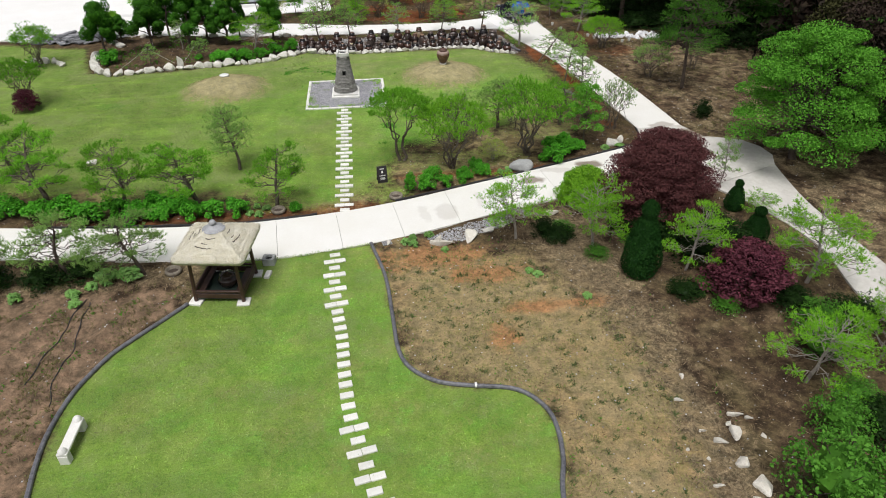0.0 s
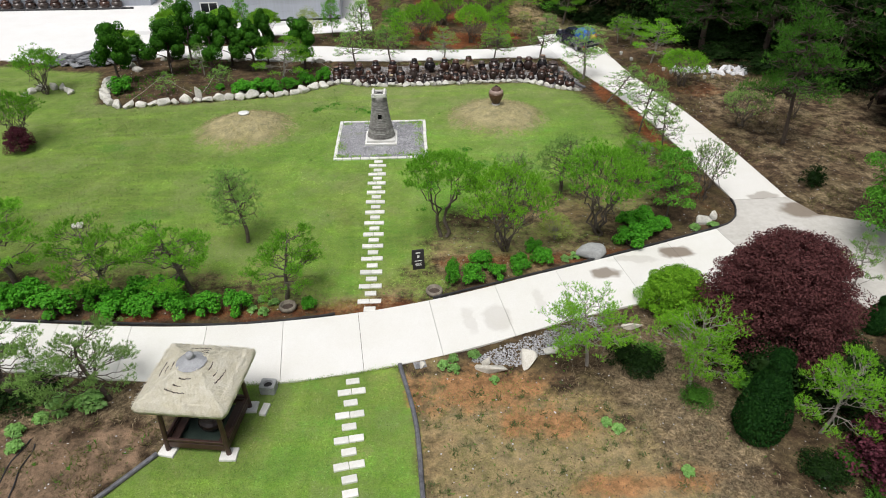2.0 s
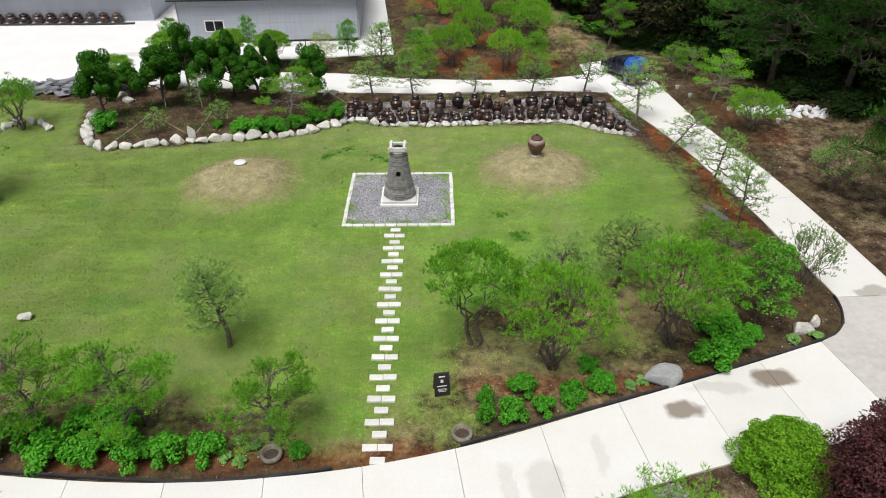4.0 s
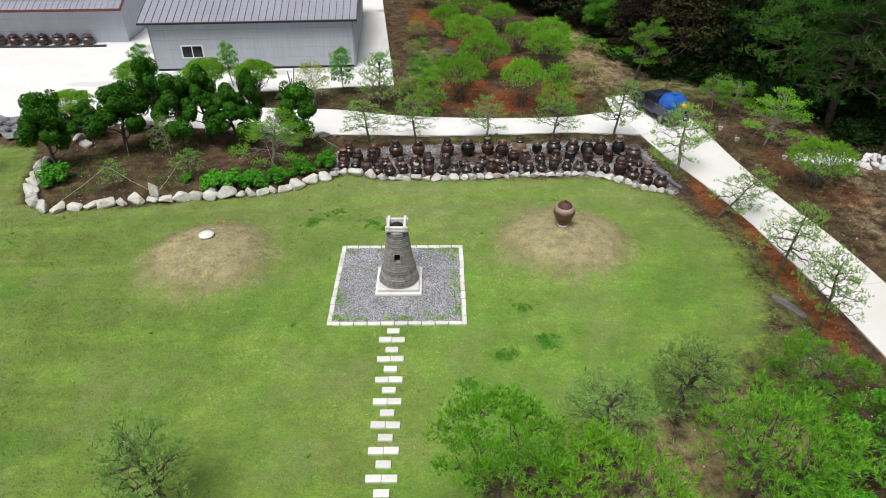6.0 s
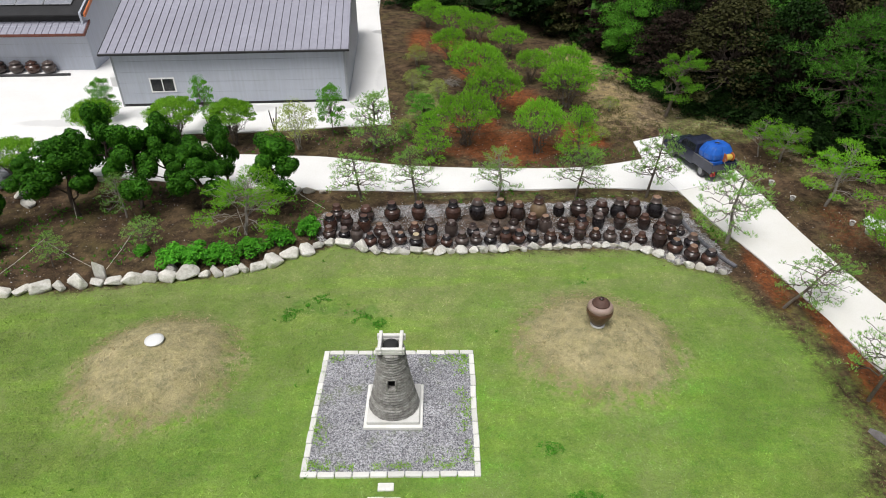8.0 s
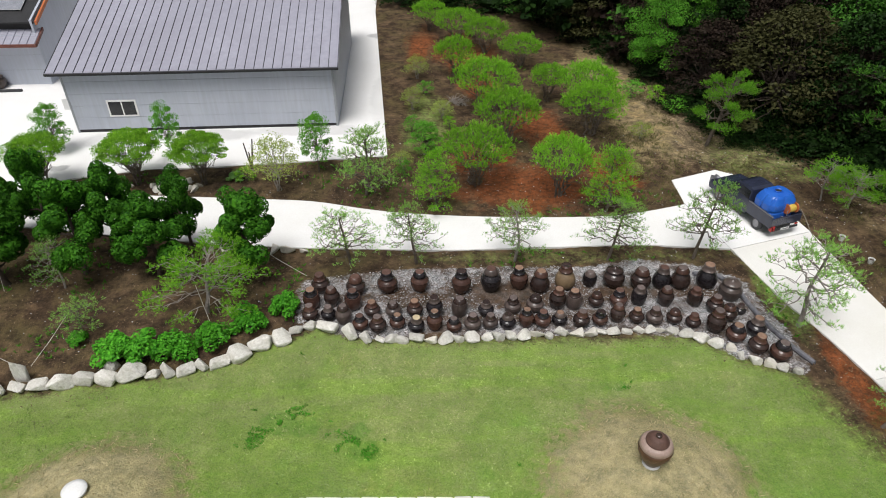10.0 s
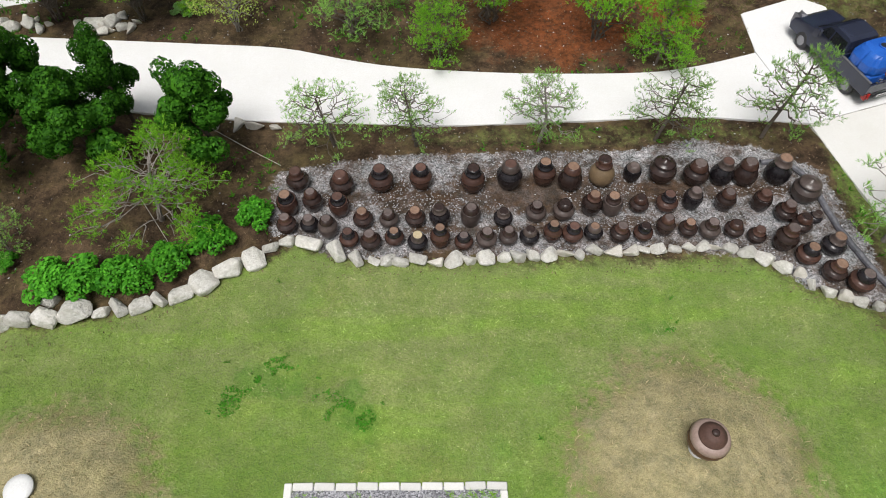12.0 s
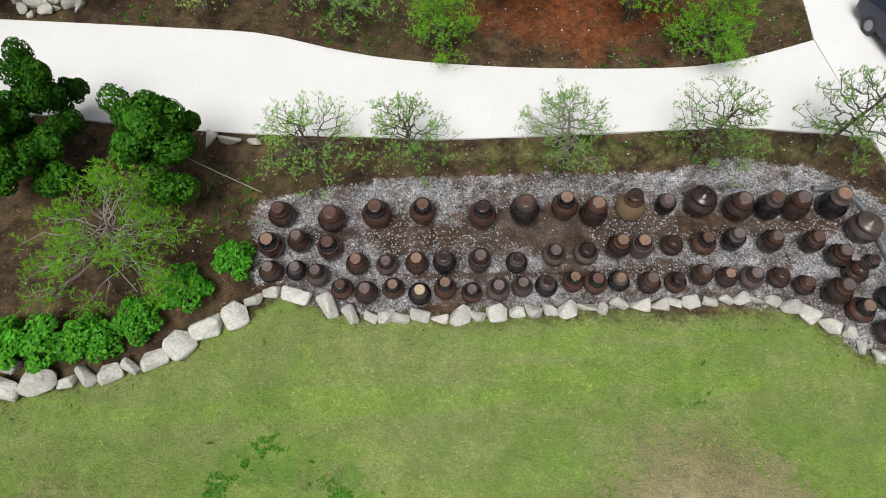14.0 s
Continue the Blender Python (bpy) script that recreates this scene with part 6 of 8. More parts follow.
edging("tree_ring", [(-26.3, 55.0), (-25.9, 56.2), (-24.8, 56.6), (-23.8, 56.4), (-23.1, 55.2)], (0.5, 0.9), "curved ring of pale stones round a tree", pale_rocks)


def rocks(rows, meshes, label, group, category="rock"):
    for k, (x, y, w, h) in enumerate(rows):
        ob = new("rock", meshes[k % len(meshes)])
        ob.matrix_basis = pose(x, y, float(height_at(x, y)) + h * 0.22, rrng.uniform(-6, 6), rrng.uniform(-6, 6), k * 73) @ Matrix.Diagonal((w * 1.12, w * 0.85, h * 1.1, 1))
        tagged(ob, label, category, group)


me = rock_geo(31, 4, 3)
me.materials.append(BOULDER_GREY)
me.polygons.foreach_set("use_smooth", [True] * len(me.polygons))
ob = new("boulder", me)
ob.matrix_basis = pose(8.9, 32.75, 0.16, 0, 0, 24) @ Matrix.Diagonal((1.42, 0.85, 0.75, 1))
tagged(ob, "smooth grey boulder at the edge of the bed", "boulder")
rocks([(15.2, 35.25, 0.8, 0.6), (15.9, 35.7, 0.6, 0.5), (-15.6, 36.9, 0.65, 0.55)], pale_rocks, "pale rock in the planting bed", "bed rocks")
rocks([(3.45, 25.75, 1.15, 0.45), (4.8, 26.15, 1.05, 0.4), (5.8, 26.5, 0.6, 0.4), (3.35, 26.2, 0.5, 0.4), (6.6, 27.1, 0.5, 0.35), (9.3, 27.7, 0.8, 0.4), (0.9, 26.1, 0.35, 0.2), (20.0, 18.6, 0.7, 0.5)], [white_rocks[0], white_rocks[1], pale_rocks[2], white_rocks[3], pale_rocks[0]], "grey and white rough rock beside the walk", "walk rocks")
rocks([(-13.7, 53.75, 0.45, 1.3), (-10.9, 54.3, 0.5, 0.5)], pale_rocks, "upright pale stone behind the edging", "bed rocks")
rocks([(11.9, 13.9, 0.55, 0.25), (11.5, 13.15, 0.6, 0.3), (10.9, 12.9, 0.5, 0.2), (11.2, 12.1, 0.65, 0.3), (11.4, 11.1, 0.75, 0.3), (10.5, 13.4, 0.25, 0.15), (10.9, 15.9, 0.25, 0.15), (10.3, 14.8, 0.35, 0.12), (11.5, 13.6, 0.3, 0.15), (10.2, 12.3, 0.2, 0.1),
       (10.0, 11.3, 0.4, 0.12), (10.9, 10.6, 0.45, 0.15), (12.3, 13.7, 0.3, 0.15), (9.7, 12.8, 0.2, 0.1), (12.4, 12.9, 0.25, 0.12), (9.4, 10.7, 0.3, 0.1)], white_rocks, "broken white stone lying on bare soil", "loose white stones")
rocks([(-12.9, 66.7, 0.8, 0.6), (-12.3, 66.9, 0.7, 0.5), (-12.5, 66.3, 0.6, 0.5), (-11.8, 66.6, 0.5, 0.4), (-13.3, 66.4, 0.5, 0.4), (-12.0, 67.2, 0.5, 0.5), (-16.1, 66.6, 0.7, 0.6), (-15.5, 66.8, 0.6, 0.5), (-16.6, 66.9, 0.6, 0.5), (-15.0, 66.5, 0.5, 0.4), (-17.2, 66.7, 0.5, 0.4), (-20.6, 57.2, 0.6, 0.4), (-19.9, 60.1, 0.9, 0.5), (-20.7, 61.0, 0.8, 0.5)],
      pale_rocks, "pale rock in a heap by the drive", "heaped rocks")
rocks([(-5.82, 61.05, 0.7, 0.5), (-6.5, 61.15, 0.6, 0.4), (-5.1, 60.95, 0.45, 0.3), (-7.2, 61.2, 0.5, 0.35), (-8.6, 61.35, 0.6, 0.4), (-12.4, 62.1, 0.8, 0.5), (-13.3, 62.15, 0.6, 0.4), (-15.4, 62.35, 0.7, 0.5), (-18.6, 62.9, 0.8, 0.5), (-19.6, 63.0, 0.6, 0.4), (-17.2, 62.6, 0.5, 0.4)],
      white_rocks, "white rock beside the concrete drive", "drive rocks")
rocks([(-12.6, 66.55, 0.45, 0.4), (-11.5, 66.5, 0.55, 0.4), (-11.3, 66.9, 0.4, 0.35), (-12.95, 66.2, 0.4, 0.3), (-13.6, 66.8, 0.4, 0.35), (-12.2, 66.4, 0.4, 0.3), (-15.8, 67.1, 0.45, 0.4), (-16.4, 66.4, 0.5, 0.4), (-15.3, 67.2, 0.4, 0.3), (-16.9, 66.5, 0.4, 0.35), (-14.7, 66.8, 0.35, 0.3)],
      white_rocks, "small white rock in a heap by the drive", "heaped rocks")
patch = []
for k in range(95):
    u = rrng.random()
    patch.append((21.6 + 5.6 * u, 57.2 - 0.7 * u + rrng.uniform(-0.9, 0.9) * (0.4 + 0.6 * u), rrng.uniform(0.3, 0.55), rrng.uniform(0.25, 0.45)))
CHALK = surface("white_chalky_stone", (0.78, 0.78, 0.8), (0.88, 0.88, 0.92), 0.9, 3.0, 18.0, (0.6, 0.6, 0.63), 0.5, 0.03, by_object=0.1)
rocks(patch, stone_meshes(CHALK, range(41, 45), 12), "white stone in a rockery under the pines", "rockery stones")

# ---- stack of roofing slates in the yard ----
SLATE = surface("dark_slate", (0.06, 0.065, 0.075), (0.16, 0.165, 0.18), 0.6, 4.0, 25.0, (0.4, 0.4, 0.42), 0.4, 0.01, by_object=0.5)
slate_mesh = Geo().box((-0.45, -0.3, -0.04), (0.45, 0.3, 0.04), 0.01).mesh("slate", SLATE)
heap = thing("slate_heap", pose(-24.9, 62.9, 0), "heap of dark stone slabs stacked beside the yard", "stone heap")
for k in range(110):
    a, r = rrng.uniform(0, 6.28), rrng.random() ** 0.6
    x, y = 3.6 * r * math.cos(a), 1.5 * r * math.sin(a)
    part("slab", slate_mesh, None, heap, at=pose(x, y, 0.05 + 0.55 * (1 - r) * rrng.random() + 0.05, rrng.uniform(-14, 14), rrng.uniform(-14, 14), rrng.uniform(0, 180)) @ Matrix.Diagonal((rrng.uniform(0.7, 1.5), rrng.uniform(0.6, 1.2), rrng.uniform(0.8, 2.0), 1)))

# ---- earthenware jars ----
def glaze(name, a, b, rough=0.32):
    return surface(name, a, b, rough, 3.0, 22.0, tuple(x * 0.5 for x in a), 0.12, 0.004, by_object=0.22)


GLAZES = [glaze("dark_brown_glaze", (0.032, 0.02, 0.017), (0.055, 0.034, 0.029), 0.22), glaze("red_brown_glaze", (0.06, 0.03, 0.022), (0.095, 0.048, 0.036), 0.24), glaze("black_glaze", (0.014, 0.012, 0.014), (0.026, 0.021, 0.023), 0.2),
          glaze("grey_brown_glaze", (0.07, 0.052, 0.046), (0.11, 0.083, 0.074), 0.28), glaze("ochre_glaze", (0.19, 0.13, 0.075), (0.26, 0.18, 0.1), 0.45)]
LID_TOPS = [glaze("tan_clay", (0.21, 0.125, 0.085), (0.3, 0.19, 0.13), 0.7), glaze("rust_clay", (0.09, 0.045, 0.034), (0.14, 0.072, 0.054), 0.7), glaze("grey_clay", (0.12, 0.09, 0.082), (0.18, 0.14, 0.13), 0.6), GLAZES[0], glaze("cream_clay", (0.5, 0.4, 0.24), (0.6, 0.5, 0.33), 0.7)]
BODIES = {
    "round": [(0.52, 0.0), (0.58, 0.02), (0.84, 0.34), (0.98, 0.7), (1.0, 0.92), (0.96, 1.08), (0.97, 1.1), (0.93, 1.13), (0.9, 1.18), (0.74, 1.36), (0.56, 1.46), (0.58, 1.54), (0.62, 1.58), (0.5, 1.58), (0.45, 1.5)],
    "tall": [(0.55, 0.0), (0.62, 0.02), (0.8, 0.4), (0.95, 0.95), (1.0, 1.4), (0.97, 1.64), (0.98, 1.66), (0.94, 1.7), (0.92, 1.78), (0.75, 2.05), (0.6, 2.2), (0.62, 2.28), (0.66, 2.32), (0.54, 2.32), (0.5, 2.25)],
    "egg": [(0.6, 0.0), (0.68, 0.02), (0.9, 0.35), (1.0, 0.8), (0.95, 1.3), (0.78, 1.75), (0.56, 2.05), (0.5, 2.15), (0.56, 2.2), (0.45, 2.2), (0.4, 2.1)],
    "slim": [(0.7, 0.0), (0.76, 0.02), (0.92, 0.5), (1.0, 1.2), (0.98, 1.7), (0.85, 1.95), (0.88, 2.02), (0.78, 2.02), (0.74, 1.95)],
}
LIDS = {
    "pot": [(0.66, 0.0), (0.68, 0.03), (0.64, 0.1), (0.56, 0.13), (0.52, 0.5), (0.5, 0.62), (0.46, 0.63)],
    "cup": [(0.7, 0.0), (0.73, 0.04), (0.7, 0.12), (0.62, 0.32), (0.5, 0.5), (0.45, 0.52)],
    "dome": [(0.78, 0.0), (0.8, 0.04), (0.7, 0.14), (0.45, 0.26), (0.2, 0.32), (0.14, 0.4), (0.1, 0.42)],
}
mesh_bank = {}


def banked(kind, key, profile, material, seg=18):
    if (kind, key, material.name) not in mesh_bank:
        mesh_bank[kind, key, material.name] = Geo().lathe(profile, seg).mesh(kind, material, True)
    return mesh_bank[kind, key, material.name]


def jar(x, y, r, shape, g, lid, top, group, z=None, h=1.0, label=""):
    """A jar with its lid; r is the radius of the belly."""
    z = float(height_at(x, y)) - 0.02 if z is None else z
    names = {0: "dark brown", 1: "reddish-brown", 2: "black", 3: "grey-brown", 4: "ochre"}
    root = thing("earthenware_jar", pose(x, y, z, rrng.uniform(-2, 2), rrng.uniform(-2, 2), rrng.uniform(0, 360)), label or names[g] + " glazed earthenware jar with a clay lid on gravel", "jar", group)
    prof = BODIES[shape]
    part("body", banked("body", shape, prof, GLAZES[g]), None, root, at=Matrix.Diagonal((r, r, r * h, 1)))
    lz = prof[-3][1] * r * h
    lp = LIDS[lid]
    k = r * (1.1 if shape == "slim" else 1.0)
    cap = part("lid", banked("lid", lid, lp, GLAZES[(g + (0 if lid == "dome" else 1)) % 4]), None, root, at=pose(0, 0, lz - 0.005) @ Matrix.Diagonal((k, k, k, 1)))
    if lid != "dome":
        part("lid_top", banked("lid_top", lid, [(lp[-1][0] * 0.98, 0.0), (lp[-1][0] * 0.98, 0.02), (lp[-1][0] * 0.8, 0.03), (lp[-1][0] * 0.7, 0.012), (0.02, 0.012)], LID_TOPS[top], 14), None, cap, at=pose(0, 0, lp[-1][1] + 0.003))
    return root


BACK = [(-4.04, 58.44), (-2.62, 58.27), (-1.34, 58.37), (-0.06, 58.42), (1.61, 58.21), (2.81, 58.33), (3.98, 58.47), (4.79, 58.3), (5.84, 58.43), (6.85, 58.51), (7.85, 58.53), (8.89, 58.35), (9.74, 58.35), (10.52, 58.33), (11.6, 58.37), (12.28, 57.61)]
MIDDLE = [(-4.26, 57.48), (-3.49, 57.56), (-2.63, 57.34), (-1.87, 56.89), (-1.05, 56.83), (-0.23, 56.87), (0.54, 56.83), (1.48, 56.87), (2.52, 56.85), (3.57, 57.06), (4.43, 57.04), (5.31, 57.18), (6.0, 57.21), (6.86, 57.25), (7.75, 57.27), (8.56, 57.35), (9.59, 57.26), (10.75, 57.23), (11.42, 56.83), (11.75, 56.32), (12.37, 56.68)]
FRONT = [(-4.24, 56.71), (-3.55, 56.76), (-2.93, 56.54), (-2.27, 56.19), (-1.6, 56.06), (-0.88, 56.14), (-0.17, 55.99), (0.52, 56.07), (1.25, 55.99), (1.95, 56.07), (2.63, 56.15), (3.28, 56.14), (4.0, 56.22), (4.62, 56.2), (5.27, 56.24), (6.07, 56.16), (6.78, 56.15), (7.47, 56.29), (8.21, 56.27), (8.89, 56.25), (9.65, 56.23), (10.31, 56.02), (11.05, 55.75), (11.64, 55.26), (12.51, 55.56), (12.19, 54.63), (12.86, 54.27)]
back_kinds = ["round", "round", "round", "tall", "tall", "tall", "tall", "egg", "egg", "slim", "round", "round", "egg", "egg", "egg", "round"]
back_glaze = [0, 0, 1, 1, 1, 2, 1, 0, 4, 2, 0, 0, 2, 0, 2, 3]
for k, (x, y) in enumerate(BACK):
    jar(x, y - 0.02, 0.29 if k == 9 else (0.45 if k in (10, 15) else 0.4 + 0.02 * (k % 3 - 1)), back_kinds[k], back_glaze[k], "dome" if k in (15, 10) else ("pot", "cup")[k % 2], (1, 1, 1, 1, 3, 1, 0, 0, 3, 2, 3, 2, 1, 2, 0, 3)[k], "large jars of the back row", h=0.86 if back_kinds[k] != "round" else 1.05)
for k, (x, y) in enumerate(MIDDLE):
    small = k == 20
    jar(x, y, 0.22 if small else 0.3 + 0.055 * rrng.random(), ("round", "round", "slim", "round", "tall")[(k * 3 + 1) % 5] if k not in (0, 15) else "slim", (1, 0, 1, 0, 3, 0, 2, 3, 2, 3, 3, 0, 3, 0, 1, 2, 0, 0, 0, 0, 2)[k], ("pot", "cup", "pot")[k % 3], (0, 2, 1, 0, 2, 0, 3, 2, 3, 2, 3, 0, 0, 3, 1, 2, 2, 1, 2, 3, 3)[k], "jars of the middle row", h=0.95)
for k, (x, y) in enumerate(FRONT):
    jar(x, y, (0.35 if k > 21 else 0.29) + 0.045 * rrng.random(), ("round", "round", "tall", "round", "round")[k % 5], (0, 2, 3, 1, 0, 1, 2, 1, 1, 3, 3, 2, 1, 1, 2, 0, 1, 0, 0, 3, 0, 0, 0, 1, 2, 0, 1)[k], ("pot", "cup")[(k * 2 // 3) % 2], (2, 2, 2, 1, 2, 0, 4, 0, 2, 2, 2, 3, 0, 1, 0, 2, 3, 2, 0, 2, 3, 1, 2, 0, 0, 0, 2)[k], "jars of the front row", h=0.92)
# the urn on its mound
URN = glaze("patterned_brown_glaze", (0.07, 0.035, 0.02), (0.12, 0.06, 0.035), 0.35)
PINKISH = glaze("pinkish_clay_band", (0.34, 0.24, 0.2), (0.42, 0.31, 0.27), 0.5)
urn = thing("large_urn", pose(6.72, 49.35, float(height_at(6.72, 49.35)) - 0.06) @ Matrix.Diagonal((0.95, 0.95, 1.04, 1)), "large brown patterned jar with a grey lid on a dry mound", "jar")
part("foot_ring", Geo().lathe([(0.24, 0.0), (0.28, 0.02), (0.28, 0.08), (0.22, 0.1)], 20), GRANITE, urn, "pale stone foot")
part("body", Geo().lathe([(0.19, 0.08), (0.22, 0.1), (0.37, 0.34), (0.49, 0.6), (0.52, 0.73), (0.495, 0.82)], 28), URN, urn, smooth=True)
part("shoulder_band", Geo().lathe([(0.495, 0.821), (0.505, 0.84), (0.46, 0.94), (0.38, 0.99), (0.3, 1.0)], 28), PINKISH, urn, "pinkish clay shoulder", smooth=True)
lid = part("lid", Geo().lathe([(0.33, 0.99), (0.35, 1.01), (0.34, 1.05), (0.28, 1.08), (0.26, 1.14), (0.18, 1.18), (0.1, 1.2)], 24), LID_TOPS[1], urn, "grey-brown domed lid", smooth=True)
part("knob", Geo().lathe([(0.09, 1.19), (0.1, 1.22), (0.08, 1.26), (0.04, 1.27)], 14), GLAZES[0], lid, smooth=True)
for k in range(14):
    a0 = 2 * math.pi * k / 14
    loop = []
    for j in range(7):
        a = a0 + 2 * math.pi / 14 * j / 6
        zz = 0.7 - 0.16 * math.sin(math.pi * j / 6)
        rr = 0.522 - 0.06 * (0.7 - zz) / 0.16
        loop.append((rr * math.cos(a), rr * math.sin(a), zz))
    part("relief_arc", Geo().tube(loop, 0.008, 0.008, 4), LID_TOPS[0], urn)
zc = float(height_at(-9.55, 48.75))
cover = thing("round_cover", pose(-9.55, 48.75, zc - 0.02), "white round plastic cover on the dry mound", "cover")
WHITE = surface("white_plastic", (0.78, 0.78, 0.77), (0.83, 0.83, 0.82), 0.4, 2.0, 20.0, (0.6, 0.6, 0.58), 0.05)
part("collar", Geo().lathe([(0.3, 0.0), (0.3, 0.09), (0.25, 0.1)], 24), GRANITE, cover)
part("disc", Geo().lathe([(0.33, 0.1), (0.345, 0.12), (0.34, 0.15), (0.2, 0.18), (0.02, 0.19)], 28), WHITE, cover, smooth=True)

# ---- thatched pavilion ----
WOOD = surface("dark_red_brown_timber", (0.05, 0.022, 0.018), (0.085, 0.04, 0.03), 0.5, 3.0, 30.0, (0.025, 0.012, 0.01), 0.3, 0.005)
THATCH = surface("pale_straw_thatch", (0.8, 0.76, 0.62), (0.88, 0.85, 0.75), 0.95, 3.0, 22.0, (0.55, 0.49, 0.33), 0.9, 0.04)
TIN = surface("galvanised_tin", (0.36, 0.37, 0.39), (0.5, 0.51, 0.53), 0.6, 6.0, 40.0, (0.2, 0.2, 0.22), 0.5, 0.02, metal=0.2)
FELT = surface("dark_green_floor_mat", (0.03, 0.055, 0.045), (0.05, 0.08, 0.065), 0.8, 2.0, 30.0)
pav = thing("thatched_pavilion", pose(-6.22, 23.68, 0, 0, 0, -9), "small timber pavilion with a thick thatched roof on stone pads", "pavilion")
for sx in (-1, 1):
    for sy in (-1, 1):
        part("stone_pad", Geo().box((-0.27, -0.25, -0.05), (0.27, 0.25, 0.07), 0.015), GRANITE, pav, "pale square stone pad", at=pose(sx * 1.0, sy * 1.0, 0, 0, 0, sx * 6))
        part("post", Geo().tube([(sx * 1.0, sy * 1.0, 0.07), (sx * 0.93, sy * 0.93, 2.2)], 0.085, 0.075, 10), WOOD, pav)
for sy in (-1, 1):
    part("rail", Geo().box((-0.95, -0.045, 0.5), (0.95, 0.045, 0.6), 0.01), WOOD, pav, at=pose(0, sy * 0.99, 0))
    part("skirt", Geo().box((-0.92, -0.03, 0.2), (0.92, 0.03, 0.44), 0.01), WOOD, pav, at=pose(0, sy * 0.985, 0))
    part("rail", Geo().box((-0.045, -0.95, 0.5), (0.045, 0.95, 0.6), 0.01), WOOD, pav, at=pose(sy * 0.99, 0, 0))
    part("skirt", Geo().box((-0.03, -0.92, 0.2), (0.03, 0.92, 0.44), 0.01), WOOD, pav, at=pose(sy * 0.985, 0, 0))
    part("seat", Geo().box((-0.14, -0.9, 0.38), (0.14, 0.9, 0.43), 0.01), WOOD, pav, at=pose(sy * 0.79, 0, 0))
    part("eave_beam", Geo().box((-1.1, -0.06, 2.1), (1.1, 0.06, 2.24), 0.01), WOOD, pav, at=pose(0, sy * 0.93, 0))
    part("eave_beam", Geo().box((-0.06, -1.1, 2.11), (0.06, 1.1, 2.25), 0.01), WOOD, pav, at=pose(sy * 0.93, 0, 0))
part("floor", Geo().box((-0.93, -0.93, 0.1), (0.93, 0.93, 0.19), 0.01), FELT, pav, "dark green floor mat")


def roof_height(u, v):
    """Top of the thatch; u and v run from -1 to 1."""
    d = (abs(u) ** 16 + abs(v) ** 16) ** (1 / 16)
    z = 3.22 - 0.84 * d + 0.06 * math.exp(-((abs(u) - abs(v)) / 0.05) ** 2) * d
    z += 0.03 * (1 - abs((d * 3.6) % 1.0)) * (d > 0.2) * (d < 0.9)
    return z + 0.025 * noise.noise(Vector((u * 7, v * 7, 1))) + 0.012 * noise.noise(Vector((u * 25, v * 25, 4)))


N = 64
HALF_ROOF = 1.46
verts, faces = [], []
for top in (1, 0):
    for j in range(N + 1):
        for i in range(N + 1):
            u, v = 2 * i / N - 1, 2 * j / N - 1
            k = 1 - 0.03 * abs(u * v) ** 9
            x, y = u * HALF_ROOF * k, v * HALF_ROOF * k
            edge = max(abs(u), abs(v))
            wob = 0.02 * noise.noise(Vector((x * 6, y * 6, 9)))
            z = roof_height(u, v) - 0.03 * max(0, (edge - 0.94) / 0.06) ** 2 if top else roof_height(u, v) - 0.17 - 0.06 * (1 - edge)
            verts.append((x + wob * (edge > 0.9), y + wob * (edge > 0.9), z))
S = (N + 1) ** 2
for j in range(N):
    for i in range(N):
        a = j * (N + 1) + i
        faces.append((a, a + 1, a + N + 2, a + N + 1))
        faces.append((S + a, S + a + N + 1, S + a + N + 2, S + a + 1))
ring = [i for i in range(N + 1)] + [(j + 1) * (N + 1) + N for j in range(N)] + [N * (N + 1) + N - 1 - i for i in range(N)] + [(N - 1 - j) * (N + 1) for j in range(N - 1)]
for a, b in zip(ring, ring[1:] + ring[:1]):
    faces.append((a, S + a, S + b, b))
roof = part("thatch_roof", Geo().add(verts, faces), THATCH, pav, "thick pale straw thatch in stepped layers", smooth=True)
rng = np.random.RandomState(8)
straws = Leaves(rng)
n = 5200
u, v = rng.uniform(-1, 1, n), rng.uniform(-1, 1, n)
k = 1 - 0.03 * np.abs(u * v) ** 9
pts = np.stack([u * HALF_ROOF * k, v * HALF_ROOF * k, np.array([roof_height(a, b) for a, b in zip(u, v)]) + 0.004], -1)
along = np.where((np.abs(u) > np.abs(v))[:, None], np.stack([np.sign(u), 0 * u, -0.42 + 0 * u], -1), np.stack([0 * u, np.sign(v), -0.42 + 0 * u], -1))
straws.needles(pts, along, 0.1, 1, 0.16, 0.05)
part("loose_straw", straws.mesh("loose_straw", THATCH), None, roof)
tagged(roof.children[0], kind="stuff")
for rad, span in ((0.6, 0.62), (0.8, 0.42), (0.98, 0.66)):
    for q in range(4):
        line = []
        lag = 0.22 * math.sin(5.0 * rad + 2.1 * q)
        for j in range(13):
            a = math.pi / 2 * q + lag + span * (j / 12 - 0.5)
            cx, cy = math.cos(a), math.sin(a)
            reach = rad / max(abs(cx), abs(cy)) ** 0.35 * (1 + 0.008 * math.sin(j * 1.9 + q))
            line.append((cx * reach, cy * reach, roof_height(cx * reach / HALF_ROOF, cy * reach / HALF_ROOF) + 0.004))
        part("seam", Geo().tube(line, 0.024, 0.012, 5), BARK_DARK, roof, "dark seam between straw layers")
cap = Geo().lathe([(0.45, 3.03), (0.46, 3.04), (0.3, 3.12), (0.12, 3.21), (0.06, 3.23)], 26)
